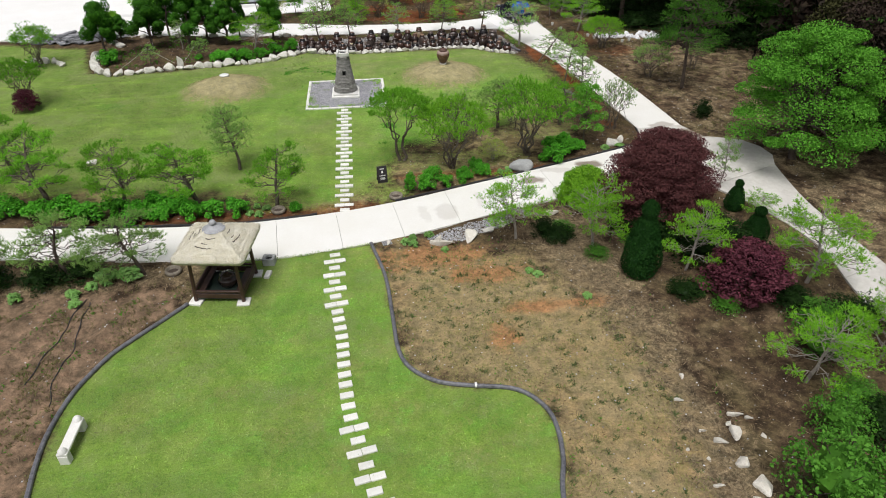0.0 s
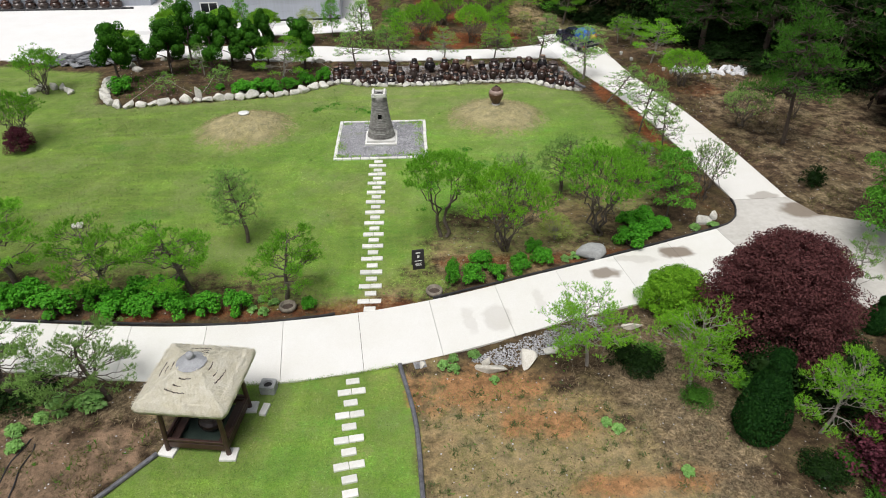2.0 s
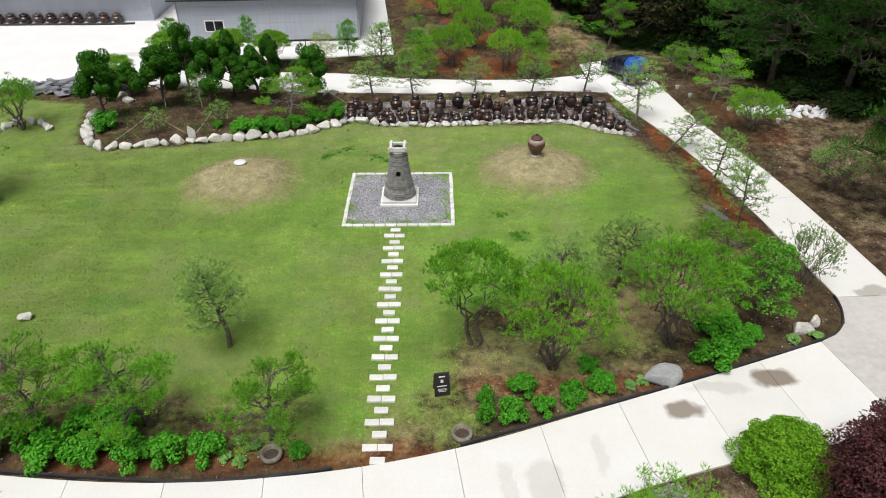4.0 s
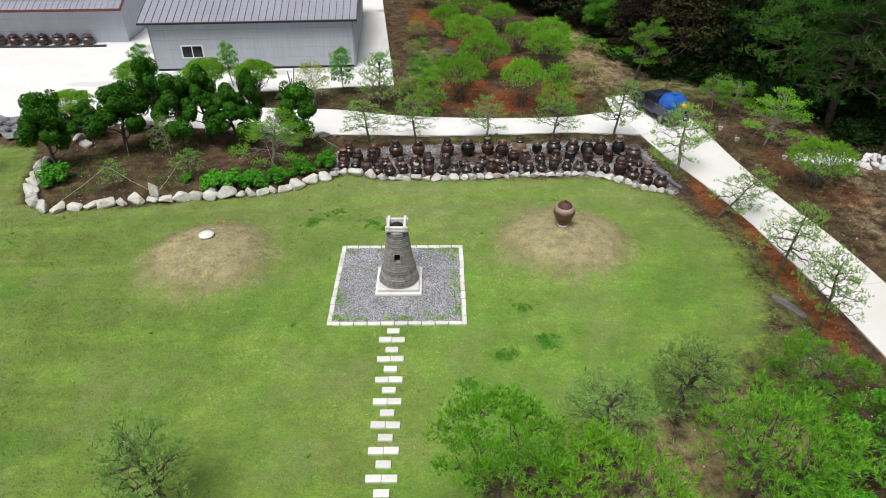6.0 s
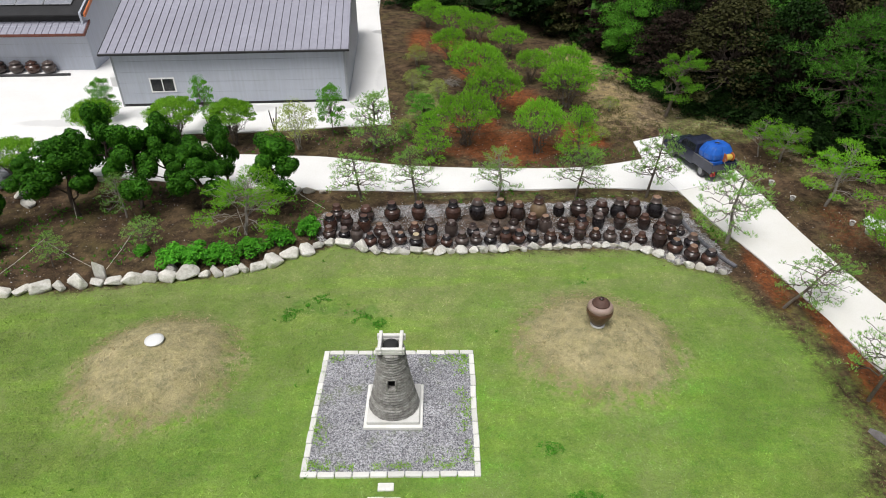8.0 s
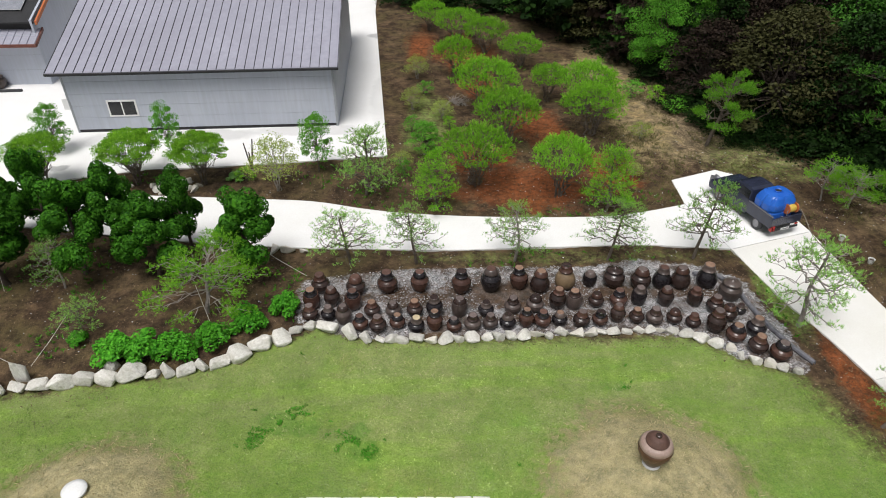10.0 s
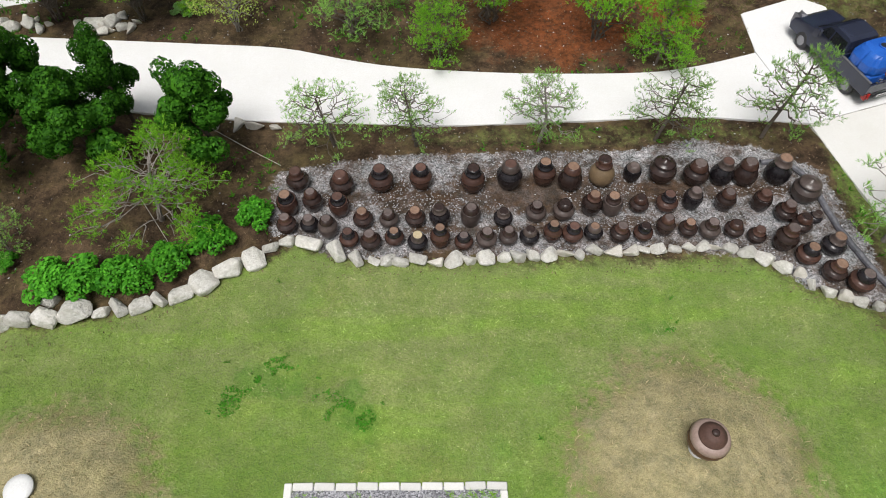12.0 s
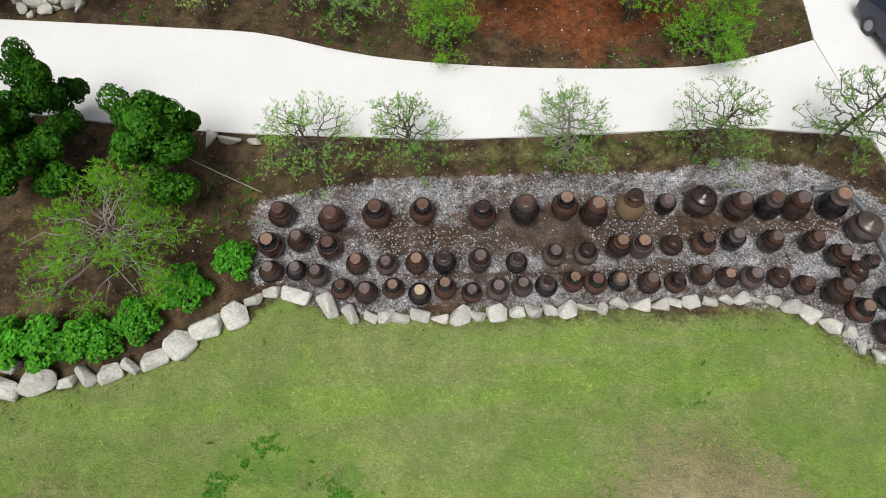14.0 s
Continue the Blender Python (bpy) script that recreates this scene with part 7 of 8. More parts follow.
cap.v = [(x * (1 + 0.05 * noise.noise(Vector((x * 5, y * 5, 2)))), y, z + 0.018 * noise.noise(Vector((x * 9, y * 9, 7)))) for x, y, z in cap.v]
finial = part("finial", cap, TIN, pav, "dull grey tin cap")
knob = Geo().lathe([(0.06, 3.2), (0.12, 3.24), (0.14, 3.3), (0.12, 3.36), (0.08, 3.41), (0.03, 3.43)], 14)
knob.v = [(x + 0.03 * noise.noise(Vector((x * 14, y * 14, z * 14))), y + 0.03 * noise.noise(Vector((x * 14 + 9, y * 14, z * 14))), z) for x, y, z in knob.v]
part("knob", knob, TIN, finial, "crumpled grey knob")
jar(-6.1, 23.6, 0.42, "round", 0, "dome", 3, "pavilion jar", 0.19, 0.85, "large dark brown jar standing under the pavilion roof")

# ---- smaller garden things ----
bench = thing("stone_bench", pose(-10.05, 15.7, 0, 0, 0, 88), "pale granite bench with carved ends on the lawn", "bench")
part("seat", Geo().box((-0.78, -0.17, 0.36), (0.78, 0.17, 0.46), 0.025), GRANITE, bench)
for sx in (-1, 1):
    part("leg", Geo().box((-0.13, -0.16, -0.04), (0.13, 0.16, 0.358), 0.02), GRANITE, bench, at=pose(sx * 0.66, 0, 0))
    part("carved_end", Geo().lathe([(0.13, 0.46), (0.15, 0.49), (0.12, 0.55), (0.07, 0.6), (0.03, 0.61)], 12), GRANITE, bench, at=pose(sx * 0.66, 0, 0))
trough = thing("stone_trough", pose(-4.55, 25.3, 0, 0, 0, -8), "grey square stone trough with a round basin", "trough")
g = Geo()
n = 20
outer = [(0.27 * max(-1, min(1, 1.35 * math.cos(2 * math.pi * k / n))), 0.24 * max(-1, min(1, 1.35 * math.sin(2 * math.pi * k / n)))) for k in range(n)]
vs = [(x, y, 0) for x, y in outer] + [(x, y, 0.34) for x, y in outer] + [(0.17 * math.cos(2 * math.pi * k / n), 0.17 * math.sin(2 * math.pi * k / n), 0.34) for k in range(n)] + [(0.13 * math.cos(2 * math.pi * k / n), 0.13 * math.sin(2 * math.pi * k / n), 0.18) for k in range(n)]
fs = [(r * n + k, r * n + (k + 1) % n, (r + 1) * n + (k + 1) % n, (r + 1) * n + k) for r in range(3) for k in range(n)]
fs += [tuple(range(n))[::-1], tuple(range(3 * n, 4 * n))]
part("basin", g.add(vs, fs), BOULDER_GREY, trough)
# This disc is the darkness of the basin's hollow, put in as black.
part("water", Geo().lathe([(0.15, 0.24), (0.15, 0.245)], 16), BLACK, trough, "black disc for the basin's dark hollow")
slab = new("marker_slab", Geo().box((-0.12, -0.26, -0.02), (0.12, 0.26, 0.1), 0.015).mesh("marker_slab", GRANITE))
slab.matrix_basis = pose(-4.55, 24.35, 0, 0, 0, -12)
tagged(slab, "pale flat stone block lying on grass", "stone block")
FLAG = surface("dark_flagstone", (0.14, 0.13, 0.13), (0.24, 0.23, 0.24), 0.9, 2.5, 16.0, (0.07, 0.055, 0.045), 0.6, 0.01)
flag_outline = [(-0.85, -0.22), (-0.5, -0.3), (0.2, -0.26), (0.8, -0.3), (0.9, -0.05), (0.6, 0.24), (0.0, 0.3), (-0.6, 0.26), (-0.9, 0.05)]
n = len(flag_outline)
flag = new("flagstone", Geo().add([(x, y, -0.05) for x, y in flag_outline] + [(x, y, 0.05) for x, y in flag_outline] + [(x * 0.96, y * 0.93, 0.065) for x, y in flag_outline],
                                  [(i + r, (i + 1) % n + r, (i + 1) % n + n + r, i + n + r) for r in (0, n) for i in range(n)] + [tuple(range(2 * n, 3 * n)), tuple(range(n))[::-1]]).mesh("flagstone", FLAG))
flag.matrix_basis = pose(15.2, 44.15, float(height_at(15.2, 44.15)) - 0.03, 0, 0, -63) @ Matrix.Diagonal((0.92, 0.72, 1, 1))
tagged(flag, "flat grey flagstone lying in the soil beside the walk", "stone")
TYRE = surface("weathered_rubber", (0.2, 0.17, 0.13), (0.32, 0.28, 0.22), 0.8, 4.0, 25.0, (0.05, 0.045, 0.04), 0.4, 0.01)
for x, y in ((-4.46, 29.85), (1.62, 30.5), (-8.75, 25.15)):
    pot = thing("ring_planter", pose(x, y, float(height_at(x, y)), 0, 0, 20), "round weathered planter ring half sunk in soil", "planter", "ring planters")
    part("ring", Geo().lathe([(0.24, 0.0), (0.34, 0.01), (0.37, 0.1), (0.34, 0.2), (0.29, 0.21), (0.25, 0.17), (0.24, 0.03)], 20), TYRE, pot, smooth=True)
    part("soil_fill", Geo().lathe([(0.25, 0.02), (0.24, 0.07), (0.02, 0.09)], 12), BARK_DARK, pot)
BOARD = surface("black_painted_board", (0.02, 0.017, 0.02), (0.035, 0.03, 0.034), 0.45, 3.0, 30.0)
sign = thing("standing_sign", pose(1.0, 32.45, float(height_at(1.0, 32.45)), 0, 0, 8), "black folding notice board with pale writing on the lawn", "sign")
front = part("front_panel", Geo().box((-0.27, -0.02, 0.0), (0.27, 0.02, 0.95), 0.008), BOARD, sign, at=pose(0, -0.2, 0, -12))
back = part("back_panel", Geo().box((-0.27, -0.02, 0.0), (0.27, 0.02, 0.95), 0.008), BOARD, sign, at=pose(0, 0.2, 0, 12))
for z, w, h in ((0.8, 0.22, 0.05), (0.62, 0.1, 0.12), (0.42, 0.34, 0.035), (0.3, 0.28, 0.02), (0.25, 0.32, 0.02), (0.2, 0.26, 0.02)):
    part("writing_bar", Geo().box((-w / 2, -0.026, z - h / 2), (w / 2, -0.0215, z + h / 2)), WHITE if z > 0.7 or z < 0.5 else GRANITE, front)


def ribbed_pipe(name, line, r, label, lift=0.0, ribs=True):
    """A ribbed drainage pipe lying on the ground."""
    pts = resample(spline(line), step=0.11)
    root = thing(name, pose(0, 0, 0), label, "pipe")
    g = Geo()
    n = 8
    vs, fs = [], []
    rows = 0
    for i, p in enumerate(pts):
        d = (pts[min(i + 1, len(pts) - 1)] - pts[max(i - 1, 0)]).normalized()
        s = Vector((-d.y, d.x, 0))
        z = float(height_at(p.x, p.y)) + r * 0.75 + lift
        for k, (off, rr) in enumerate(((0.0, 1.0), (0.055, 0.94))):
            q = p + d * off
            for j in range(n):
                a = 2 * math.pi * j / n
                vs.append((q.x + s.x * math.cos(a) * r * rr, q.y + s.y * math.cos(a) * r * rr, z + math.sin(a) * r * rr))
            rows += 1
    for i in range(rows - 1):
        for j in range(n):
            a, b = i * n + j, i * n + (j + 1) % n
            fs.append((a, b, b + n, a + n))
    part("pipe_wall", g.add(vs, fs), PIPE, root)
    return root, pts


PIPE = surface("dusty_black_pipe", (0.035, 0.035, 0.042), (0.1, 0.1, 0.115), 0.5, 0.9, 7.0, (0.26, 0.26, 0.29), 0.2, 0.005)
root, pts = ribbed_pipe("lawn_pipe", HOSE_R, 0.085, "ribbed dark grey pipe curving along the lawn's edge")
part("white_joint", Geo().tube([(3.35, 16.43, 0.1), (3.43, 16.42, 0.1)], 0.1, 0.1, 10), WHITE, root, "white pipe joint")
ribbed_pipe("bed_pipe", HOSE_L, 0.085, "ribbed dark grey pipe between lawn and soil bed")
ribbed_pipe("terrace_pipe", [(11.3, 59.0), (12.2, 58.9), (12.7, 58.2), (12.85, 57.2), (13.1, 56.0), (13.5, 54.7), (13.9, 53.9)], 0.1, "black ribbed pipe behind the jars")


def edge_strip(name, line, label):
    pts = resample(spline(line), step=0.4)
    g = Geo()
    n = len(pts)
    vs, fs = [], []
    for i, p in enumerate(pts):
        d = (pts[min(i + 1, n - 1)] - pts[max(i - 1, 0)]).normalized()
        s = Vector((-d.y, d.x, 0)) * 0.035
        for a, z in ((s, -0.05), (s, 0.115), (-s, 0.115), (-s, -0.05)):
            vs.append((p.x + a.x, p.y + a.y, z + 0.012 * math.sin(i * 1.7)))
    for i in range(n - 1):
        for k in range(3):
            fs.append((4 * i + k, 4 * i + 4 + k, 4 * i + 5 + k, 4 * i + 1 + k))
    fs += [(0, 1, 2, 3), (4 * n - 1, 4 * n - 2, 4 * n - 3, 4 * n - 4)]
    return tagged(new(name, g.add(vs, fs).mesh(name, RUBBER)), label, "edging", kind="structure")


edge_strip("bed_edging", [(-16.0, 29.9), (-14.5, 29.68), (-8.3, 29.03), (-5.4, 28.98), (-3.0, 29.22), (-2.5, 29.3)], "black rubber edging between bed and walk")
edge_strip("bed_edging", [(1.55, 30.07), (6.1, 31.47), (11.1, 33.07), (15.6, 34.62), (16.5, 35.06), (17.05, 35.65), (17.42, 36.5), (17.55, 37.3)], "black rubber edging between bed and walk")
ROPE = surface("pale_cord", (0.6, 0.58, 0.52), (0.7, 0.68, 0.62), 0.8)
for a, b in (((-7.0, 60.0, 1.3), (-4.75, 59.3, 0.05)), ((-16.9, 59.1, 2.0), (-16.85, 58.6, 0.05)), ((-16.2, 54.8, 1.3), (-13.9, 54.2, 0.05)), ((-16.2, 54.8, 1.4), (-18.5, 53.3, 0.05)), ((-12.9, 56.1, 1.0), (-13.76, 54.4, 0.05)), ((-8.4, 57.0, 1.5), (-7.9, 56.3, 0.05))):
    mid = tuple((p + q) / 2 - (0.05 if k == 2 else 0) for k, (p, q) in enumerate(zip(a, b)))
    tagged(new("guy_rope", Geo().tube([a, mid, b], 0.009, 0.009, 5).mesh("guy_rope", ROPE)), "pale cord staying a tree to the ground", "rope", "guy ropes")
for k, line in enumerate(([(-12.0, 23.6), (-12.3, 22.3), (-12.2, 21.2), (-12.5, 20.0), (-12.7, 18.8)], [(-11.8, 23.4), (-11.7, 21.6), (-11.6, 20.2), (-11.7, 18.8), (-11.5, 17.6)])):
    pts = [(p.x + 0.03 * math.sin(7 * j), p.y, float(height_at(p.x, p.y)) + 0.02) for j, p in enumerate(resample(spline(line), step=0.15))]
    tagged(new("drip_line", Geo().tube(pts, 0.022, 0.022, 5).mesh("drip_line", RUBBER)), "thin black watering hose lying along the furrows", "hose", "watering hoses")
grate = thing("drain_grate", pose(0.85, 26.15, 0.03, 0, 0, 12), "small grey metal drain grate beside the walk", "grate")
for k in range(7):
    part("bar", Geo().box((-0.2, -0.012, 0), (0.2, 0.012, 0.03)), TIN, grate, at=pose(0, -0.15 + 0.05 * k, 0))
for sx in (-1, 1):
    part("rim", Geo().box((-0.015, -0.17, 0), (0.015, 0.17, 0.034)), TIN, grate, at=pose(sx * 0.21, 0, 0))


# ---- sheds ----
def siding_material():
    m, nt, nodes, links, bsdf = node_mat("grey_metal_siding")
    vec = nodes.new("ShaderNodeTexCoord").outputs["Object"]
    col = mix_node(nt, noise_node(nt, vec, 0.25, 4, 0.6), (0.4, 0.43, 0.5), (0.46, 0.49, 0.56))
    streak = nodes.new("ShaderNodeMapping")
    streak.inputs["Scale"].default_value = (6, 6, 0.4)
    links.new(vec, streak.inputs[0])
    col = mix_node(nt, math_node(nt, "MULTIPLY", noise_node(nt, streak.outputs[0], 1.0, 4, 0.6), 0.25), col, (0.3, 0.3, 0.31))
    links.new(col, bsdf.inputs["Base Color"])
    bsdf.inputs["Roughness"].default_value = 0.5
    return m


SIDING = siding_material()
ROOFING = surface("grey_violet_roof_sheet", (0.3, 0.3, 0.36), (0.35, 0.35, 0.42), 0.42, 0.25, 3.0, (0.24, 0.235, 0.28), 0.05, 0.003)
DARK_TRIM = surface("dark_trim", (0.012, 0.012, 0.014), (0.022, 0.022, 0.025), 0.6)
GLASS = surface("dark_window_glass", (0.012, 0.014, 0.016), (0.02, 0.022, 0.026), 0.08, bump=0.0)
RUST = surface("rust_red_fascia", (0.12, 0.034, 0.024), (0.17, 0.05, 0.03), 0.5, 2.0, 20.0)
ORANGE = surface("orange_trim", (0.5, 0.13, 0.035), (0.58, 0.17, 0.05), 0.5)
BARGE = surface("shed_blue_grey", (0.3, 0.32, 0.34), (0.36, 0.38, 0.4), 0.5)
shed = thing("metal_shed", pose(-20.0, 73.1, 0.05, 0, 0, 2.2), "long grey metal-clad shed with a standing-seam roof", "building")
L, D, EAVE, RIDGE = 15.05, 15.0, 3.75, 6.1
for k in range(5):
    part("wall_panel", Geo().box((0, 0, 0.18 + k * 0.72), (L, 0.12, 0.18 + k * 0.72 + 0.712), 0.012), SIDING, shed)
part("base_strip", Geo().box((0.01, 0.02, 0), (L - 0.01, 0.12, 0.175)), DARK_TRIM, shed)
for x in (0.0, L - 0.12):
    part("end_wall", Geo().add([(x, 0.121, 0), (x, D, 0), (x, D, EAVE), (x, D / 2, RIDGE), (x, 0.121, EAVE), (x + 0.12, 0.121, 0), (x + 0.12, D, 0), (x + 0.12, D, EAVE), (x + 0.12, D / 2, RIDGE), (x + 0.12, 0.121, EAVE)],
                               [(0, 1, 2, 3, 4), (5, 9, 8, 7, 6), (0, 5, 6, 1), (1, 6, 7, 2), (2, 7, 8, 3), (3, 8, 9, 4), (4, 9, 5, 0)]), SIDING, shed)
part("back_wall", Geo().box((0.13, D - 0.12, 0), (L - 0.13, D, EAVE)), SIDING, shed)
slope = (RIDGE - EAVE) / (D / 2)
for side in (0, 1):
    y0, y1 = (-0.45, D / 2) if side == 0 else (D + 0.45, D / 2)
    z0 = EAVE - 0.45 * slope + 0.06
    t = 0.08
    r = part("roof_slope", Geo().add([(-0.5, y0, z0), (L + 0.35, y0, z0), (L + 0.35, y1, RIDGE + 0.06), (-0.5, y1, RIDGE + 0.06), (-0.5, y0, z0 + t), (L + 0.35, y0, z0 + t), (L + 0.35, y1, RIDGE + 0.06 + t), (-0.5, y1, RIDGE + 0.06 + t)],
                                    [(0, 3, 2, 1), (4, 5, 6, 7), (0, 1, 5, 4), (1, 2, 6, 5), (2, 3, 7, 6), (3, 0, 4, 7)]), ROOFING, shed)
    if side == 0:
        for k in range(32):
            x = -0.47 + k * (L + 0.79) / 31
            part("seam", Geo().add([(x - 0.018, y0, z0 + t), (x + 0.018, y0, z0 + t), (x + 0.018, y1, RIDGE + 0.06 + t), (x - 0.018, y1, RIDGE + 0.06 + t), (x - 0.01, y0, z0 + t + 0.04), (x + 0.01, y0, z0 + t + 0.04), (x + 0.01, y1, RIDGE + 0.1 + t), (x - 0.01, y1, RIDGE + 0.1 + t)],
                                   [(4, 5, 6, 7), (0, 1, 5, 4), (1, 2, 6, 5), (3, 0, 4, 7)]), DARK_TRIM, r)
z0 = EAVE - 0.45 * slope
part("gutter", Geo().box((-0.5, -0.56, z0 - 0.02), (L + 0.35, -0.455, z0 + 0.12), 0.02), DARK_TRIM, shed, "black eaves gutter")
for x in (L - 0.06, 0.08):
    part("corner_trim", Geo().box((x - 0.06, -0.02, 0), (x + 0.06, -0.003, EAVE - 0.1)), BARGE, shed)
win = part("window", Geo().box((2.1, -0.04, 0.95), (3.75, 0.0, 1.95), 0.01), WHITE, shed, "white sliding window with dark panes")
for x0 in (2.2, 2.96):
    part("pane", Geo().box((x0, -0.048, 1.05), (x0 + 0.69, -0.0405, 1.85)), GLASS, win)
part("unit", Geo().box((-0.6, 0.5, 1.2), (-0.02, 1.3, 1.9), 0.04), WHITE, shed, "small white outdoor unit on the end wall")

lodge = thing("workshop", pose(-24.9, 80.6, 0.05, 0, 0, 1.0), "grey workshop with a red-edged lean-to and solar panels", "building")
W2 = 26.0
part("front_wall", Geo().box((-W2, 0, 0), (0, 0.15, 3.3)), SIDING, lodge)
part("side_wall", Geo().add([(0.0, 0.151, 0), (0.0, 14, 0), (0.0, 14, 4.2), (0.0, 7, 6.6), (0.0, 0.151, 4.2), (-0.15, 0.151, 0), (-0.15, 14, 0), (-0.15, 14, 4.2), (-0.15, 7, 6.6), (-0.15, 0.151, 4.2)],
                            [(0, 1, 2, 3, 4), (5, 9, 8, 7, 6), (0, 5, 6, 1), (1, 6, 7, 2), (2, 7, 8, 3), (3, 8, 9, 4), (4, 9, 5, 0)]), SIDING, lodge)
for z in (1.0, 2.0):
    part("panel_joint", Geo().box((-W2, -0.008, z), (-0.02, -0.001, z + 0.015)), BARGE, lodge)
lean = part("lean_to_roof", Geo().add([(-W2, -0.8, 2.85), (0.25, -0.8, 2.85), (0.25, 0.6, 3.45), (-W2, 0.6, 3.45), (-W2, -0.8, 2.93), (0.25, -0.8, 2.93), (0.25, 0.6, 3.53), (-W2, 0.6, 3.53)],
                                      [(0, 3, 2, 1), (4, 5, 6, 7), (0, 1, 5, 4), (1, 2, 6, 5), (2, 3, 7, 6), (3, 0, 4, 7)]), ROOFING, lodge)
for k in range(40):
    x = 0.2 - k * 0.5
    part("seam", Geo().add([(x - 0.015, -0.8, 2.93), (x + 0.015, -0.8, 2.93), (x + 0.015, 0.6, 3.53), (x - 0.015, 0.6, 3.53), (x - 0.01, -0.8, 2.98), (x + 0.01, -0.8, 2.98), (x + 0.01, 0.6, 3.58), (x - 0.01, 0.6, 3.58)], [(4, 5, 6, 7), (0, 1, 5, 4), (1, 2, 6, 5), (3, 0, 4, 7)]), ROOFING, lean)
part("fascia", Geo().box((-W2, -0.9, 2.78), (0.33, -0.805, 2.98), 0.01), RUST, lodge, "rust-red eaves board")
part("fascia", Geo().add([(0.26, -0.8, 2.78), (0.34, -0.8, 2.78), (0.34, 0.62, 3.4), (0.26, 0.62, 3.4), (0.26, -0.8, 2.98), (0.34, -0.8, 2.98), (0.34, 0.62, 3.6), (0.26, 0.62, 3.6)], [(0, 3, 2, 1), (4, 5, 6, 7), (0, 1, 5, 4), (1, 2, 6, 5), (2, 3, 7, 6), (3, 0, 4, 7)]), RUST, lodge, "rust-red eaves board")
part("upper_wall", Geo().box((-W2, 0.55, 3.3), (-0.16, 0.7, 4.0)), DARK_TRIM, lodge)
up = part("main_roof", Geo().add([(-W2, 0.2, 3.95), (0.2, 0.2, 3.95), (0.2, 7, 6.65), (-W2, 7, 6.65), (-W2, 0.2, 4.05), (0.2, 0.2, 4.05), (0.2, 7, 6.75), (-W2, 7, 6.75)], [(0, 3, 2, 1), (4, 5, 6, 7), (0, 1, 5, 4), (1, 2, 6, 5), (2, 3, 7, 6), (3, 0, 4, 7)]), DARK_TRIM, lodge, "dark upper roof")
part("verge", Geo().add([(0.21, 0.1, 3.9), (0.33, 0.1, 3.9), (0.33, 7, 6.6), (0.21, 7, 6.6), (0.21, 0.1, 4.14), (0.33, 0.1, 4.14), (0.33, 7, 6.84), (0.21, 7, 6.84)], [(0, 3, 2, 1), (4, 5, 6, 7), (0, 1, 5, 4), (1, 2, 6, 5), (2, 3, 7, 6), (3, 0, 4, 7)]), ORANGE, lodge, "orange verge trim")
# Pale grey base colour holds the bright sky mirrored in the cells.
SOLAR = surface("sky_pale_solar_cells", (0.26, 0.27, 0.31), (0.34, 0.35, 0.39), 0.12, 2.0, 30.0, (0.07, 0.08, 0.1), 0.0)
for k in range(9):
    for j in range(3):
        x, y = -1.0 - k * 2.05, 1.2 + j * 1.55
        m = pose(x, y, 4.05 + (y - 0.2) * 0.397 + 0.1, math.degrees(math.atan(0.397)), 0, 0)
        pan = part("solar_panel", Geo().box((-2.0, 0, -0.02), (0, 1.5, 0.02), 0.005), TIN, lodge, "solar panel with pale frame", at=m)
        part("cell_sheet", Geo().box((-1.96, 0.04, 0.021), (-0.04, 1.46, 0.025)), SOLAR, pan)
for k in range(12):
    jar(-28.1 - 1.22 * k, 80.05, 0.52, "round", (3, 1, 3, 0)[k % 4], "dome", 3, "jars along the workshop wall", 0.05, 0.9, "large brown earthenware jar against the workshop wall")
part_pipe = thing("yard_pipe", pose(0, 0, 0), "black pipe lying before the jars in the yard", "pipe")
part("pipe_wall", Geo().tube([tuple(p) for p in spline([(-26.3, 79.35, 0.14), (-30, 79.2, 0.14), (-36, 79.3, 0.14), (-45, 79.2, 0.14)])], 0.1, 0.1, 8), RUBBER, part_pipe)

# ---- pickup with a water tank ----
PAINT = surface("dark_blue_car_paint", (0.014, 0.019, 0.042), (0.024, 0.032, 0.065), 0.25, 1.0, 12.0, (0.03, 0.03, 0.036), 0.05, coat=0.2)
TANK = surface("blue_tank_plastic", (0.015, 0.11, 0.5), (0.025, 0.15, 0.6), 0.35, 1.5, 12.0, (0.012, 0.08, 0.38), 0.1)
CHROME = surface("brushed_alloy", (0.24, 0.24, 0.26), (0.34, 0.34, 0.36), 0.4, metal=0.8, bump=0.0)
RED_LENS = surface("red_lamp_lens", (0.4, 0.02, 0.015), (0.5, 0.03, 0.02), 0.2, bump=0.0)
YELLOW = surface("yellow_hose", (0.6, 0.4, 0.06), (0.7, 0.5, 0.1), 0.5)
truck = thing("pickup_truck", pose(15.56, 63.74, 0.05, 0, 0, 18) @ Matrix.Diagonal((0.88, 0.85, 0.95, 1)), "dark blue pickup carrying a blue water tank and hose reel", "pickup")


def profile_solid(points, half, taper=0.0, zt=1.0):
    """A side outline (y ahead, z up) given thickness across; the upper part is drawn in by taper."""
    n = len(points)
    vs = []
    for s in (-1, 1):
        for y, z in points:
            vs.append((s * (half - taper * max(0.0, z - zt)), y, z))
    fs = [(i, (i + 1) % n, n + (i + 1) % n, n + i) for i in range(n)]
    return Geo().add(vs, fs + [tuple(range(n))[::-1], tuple(range(n, 2 * n))])


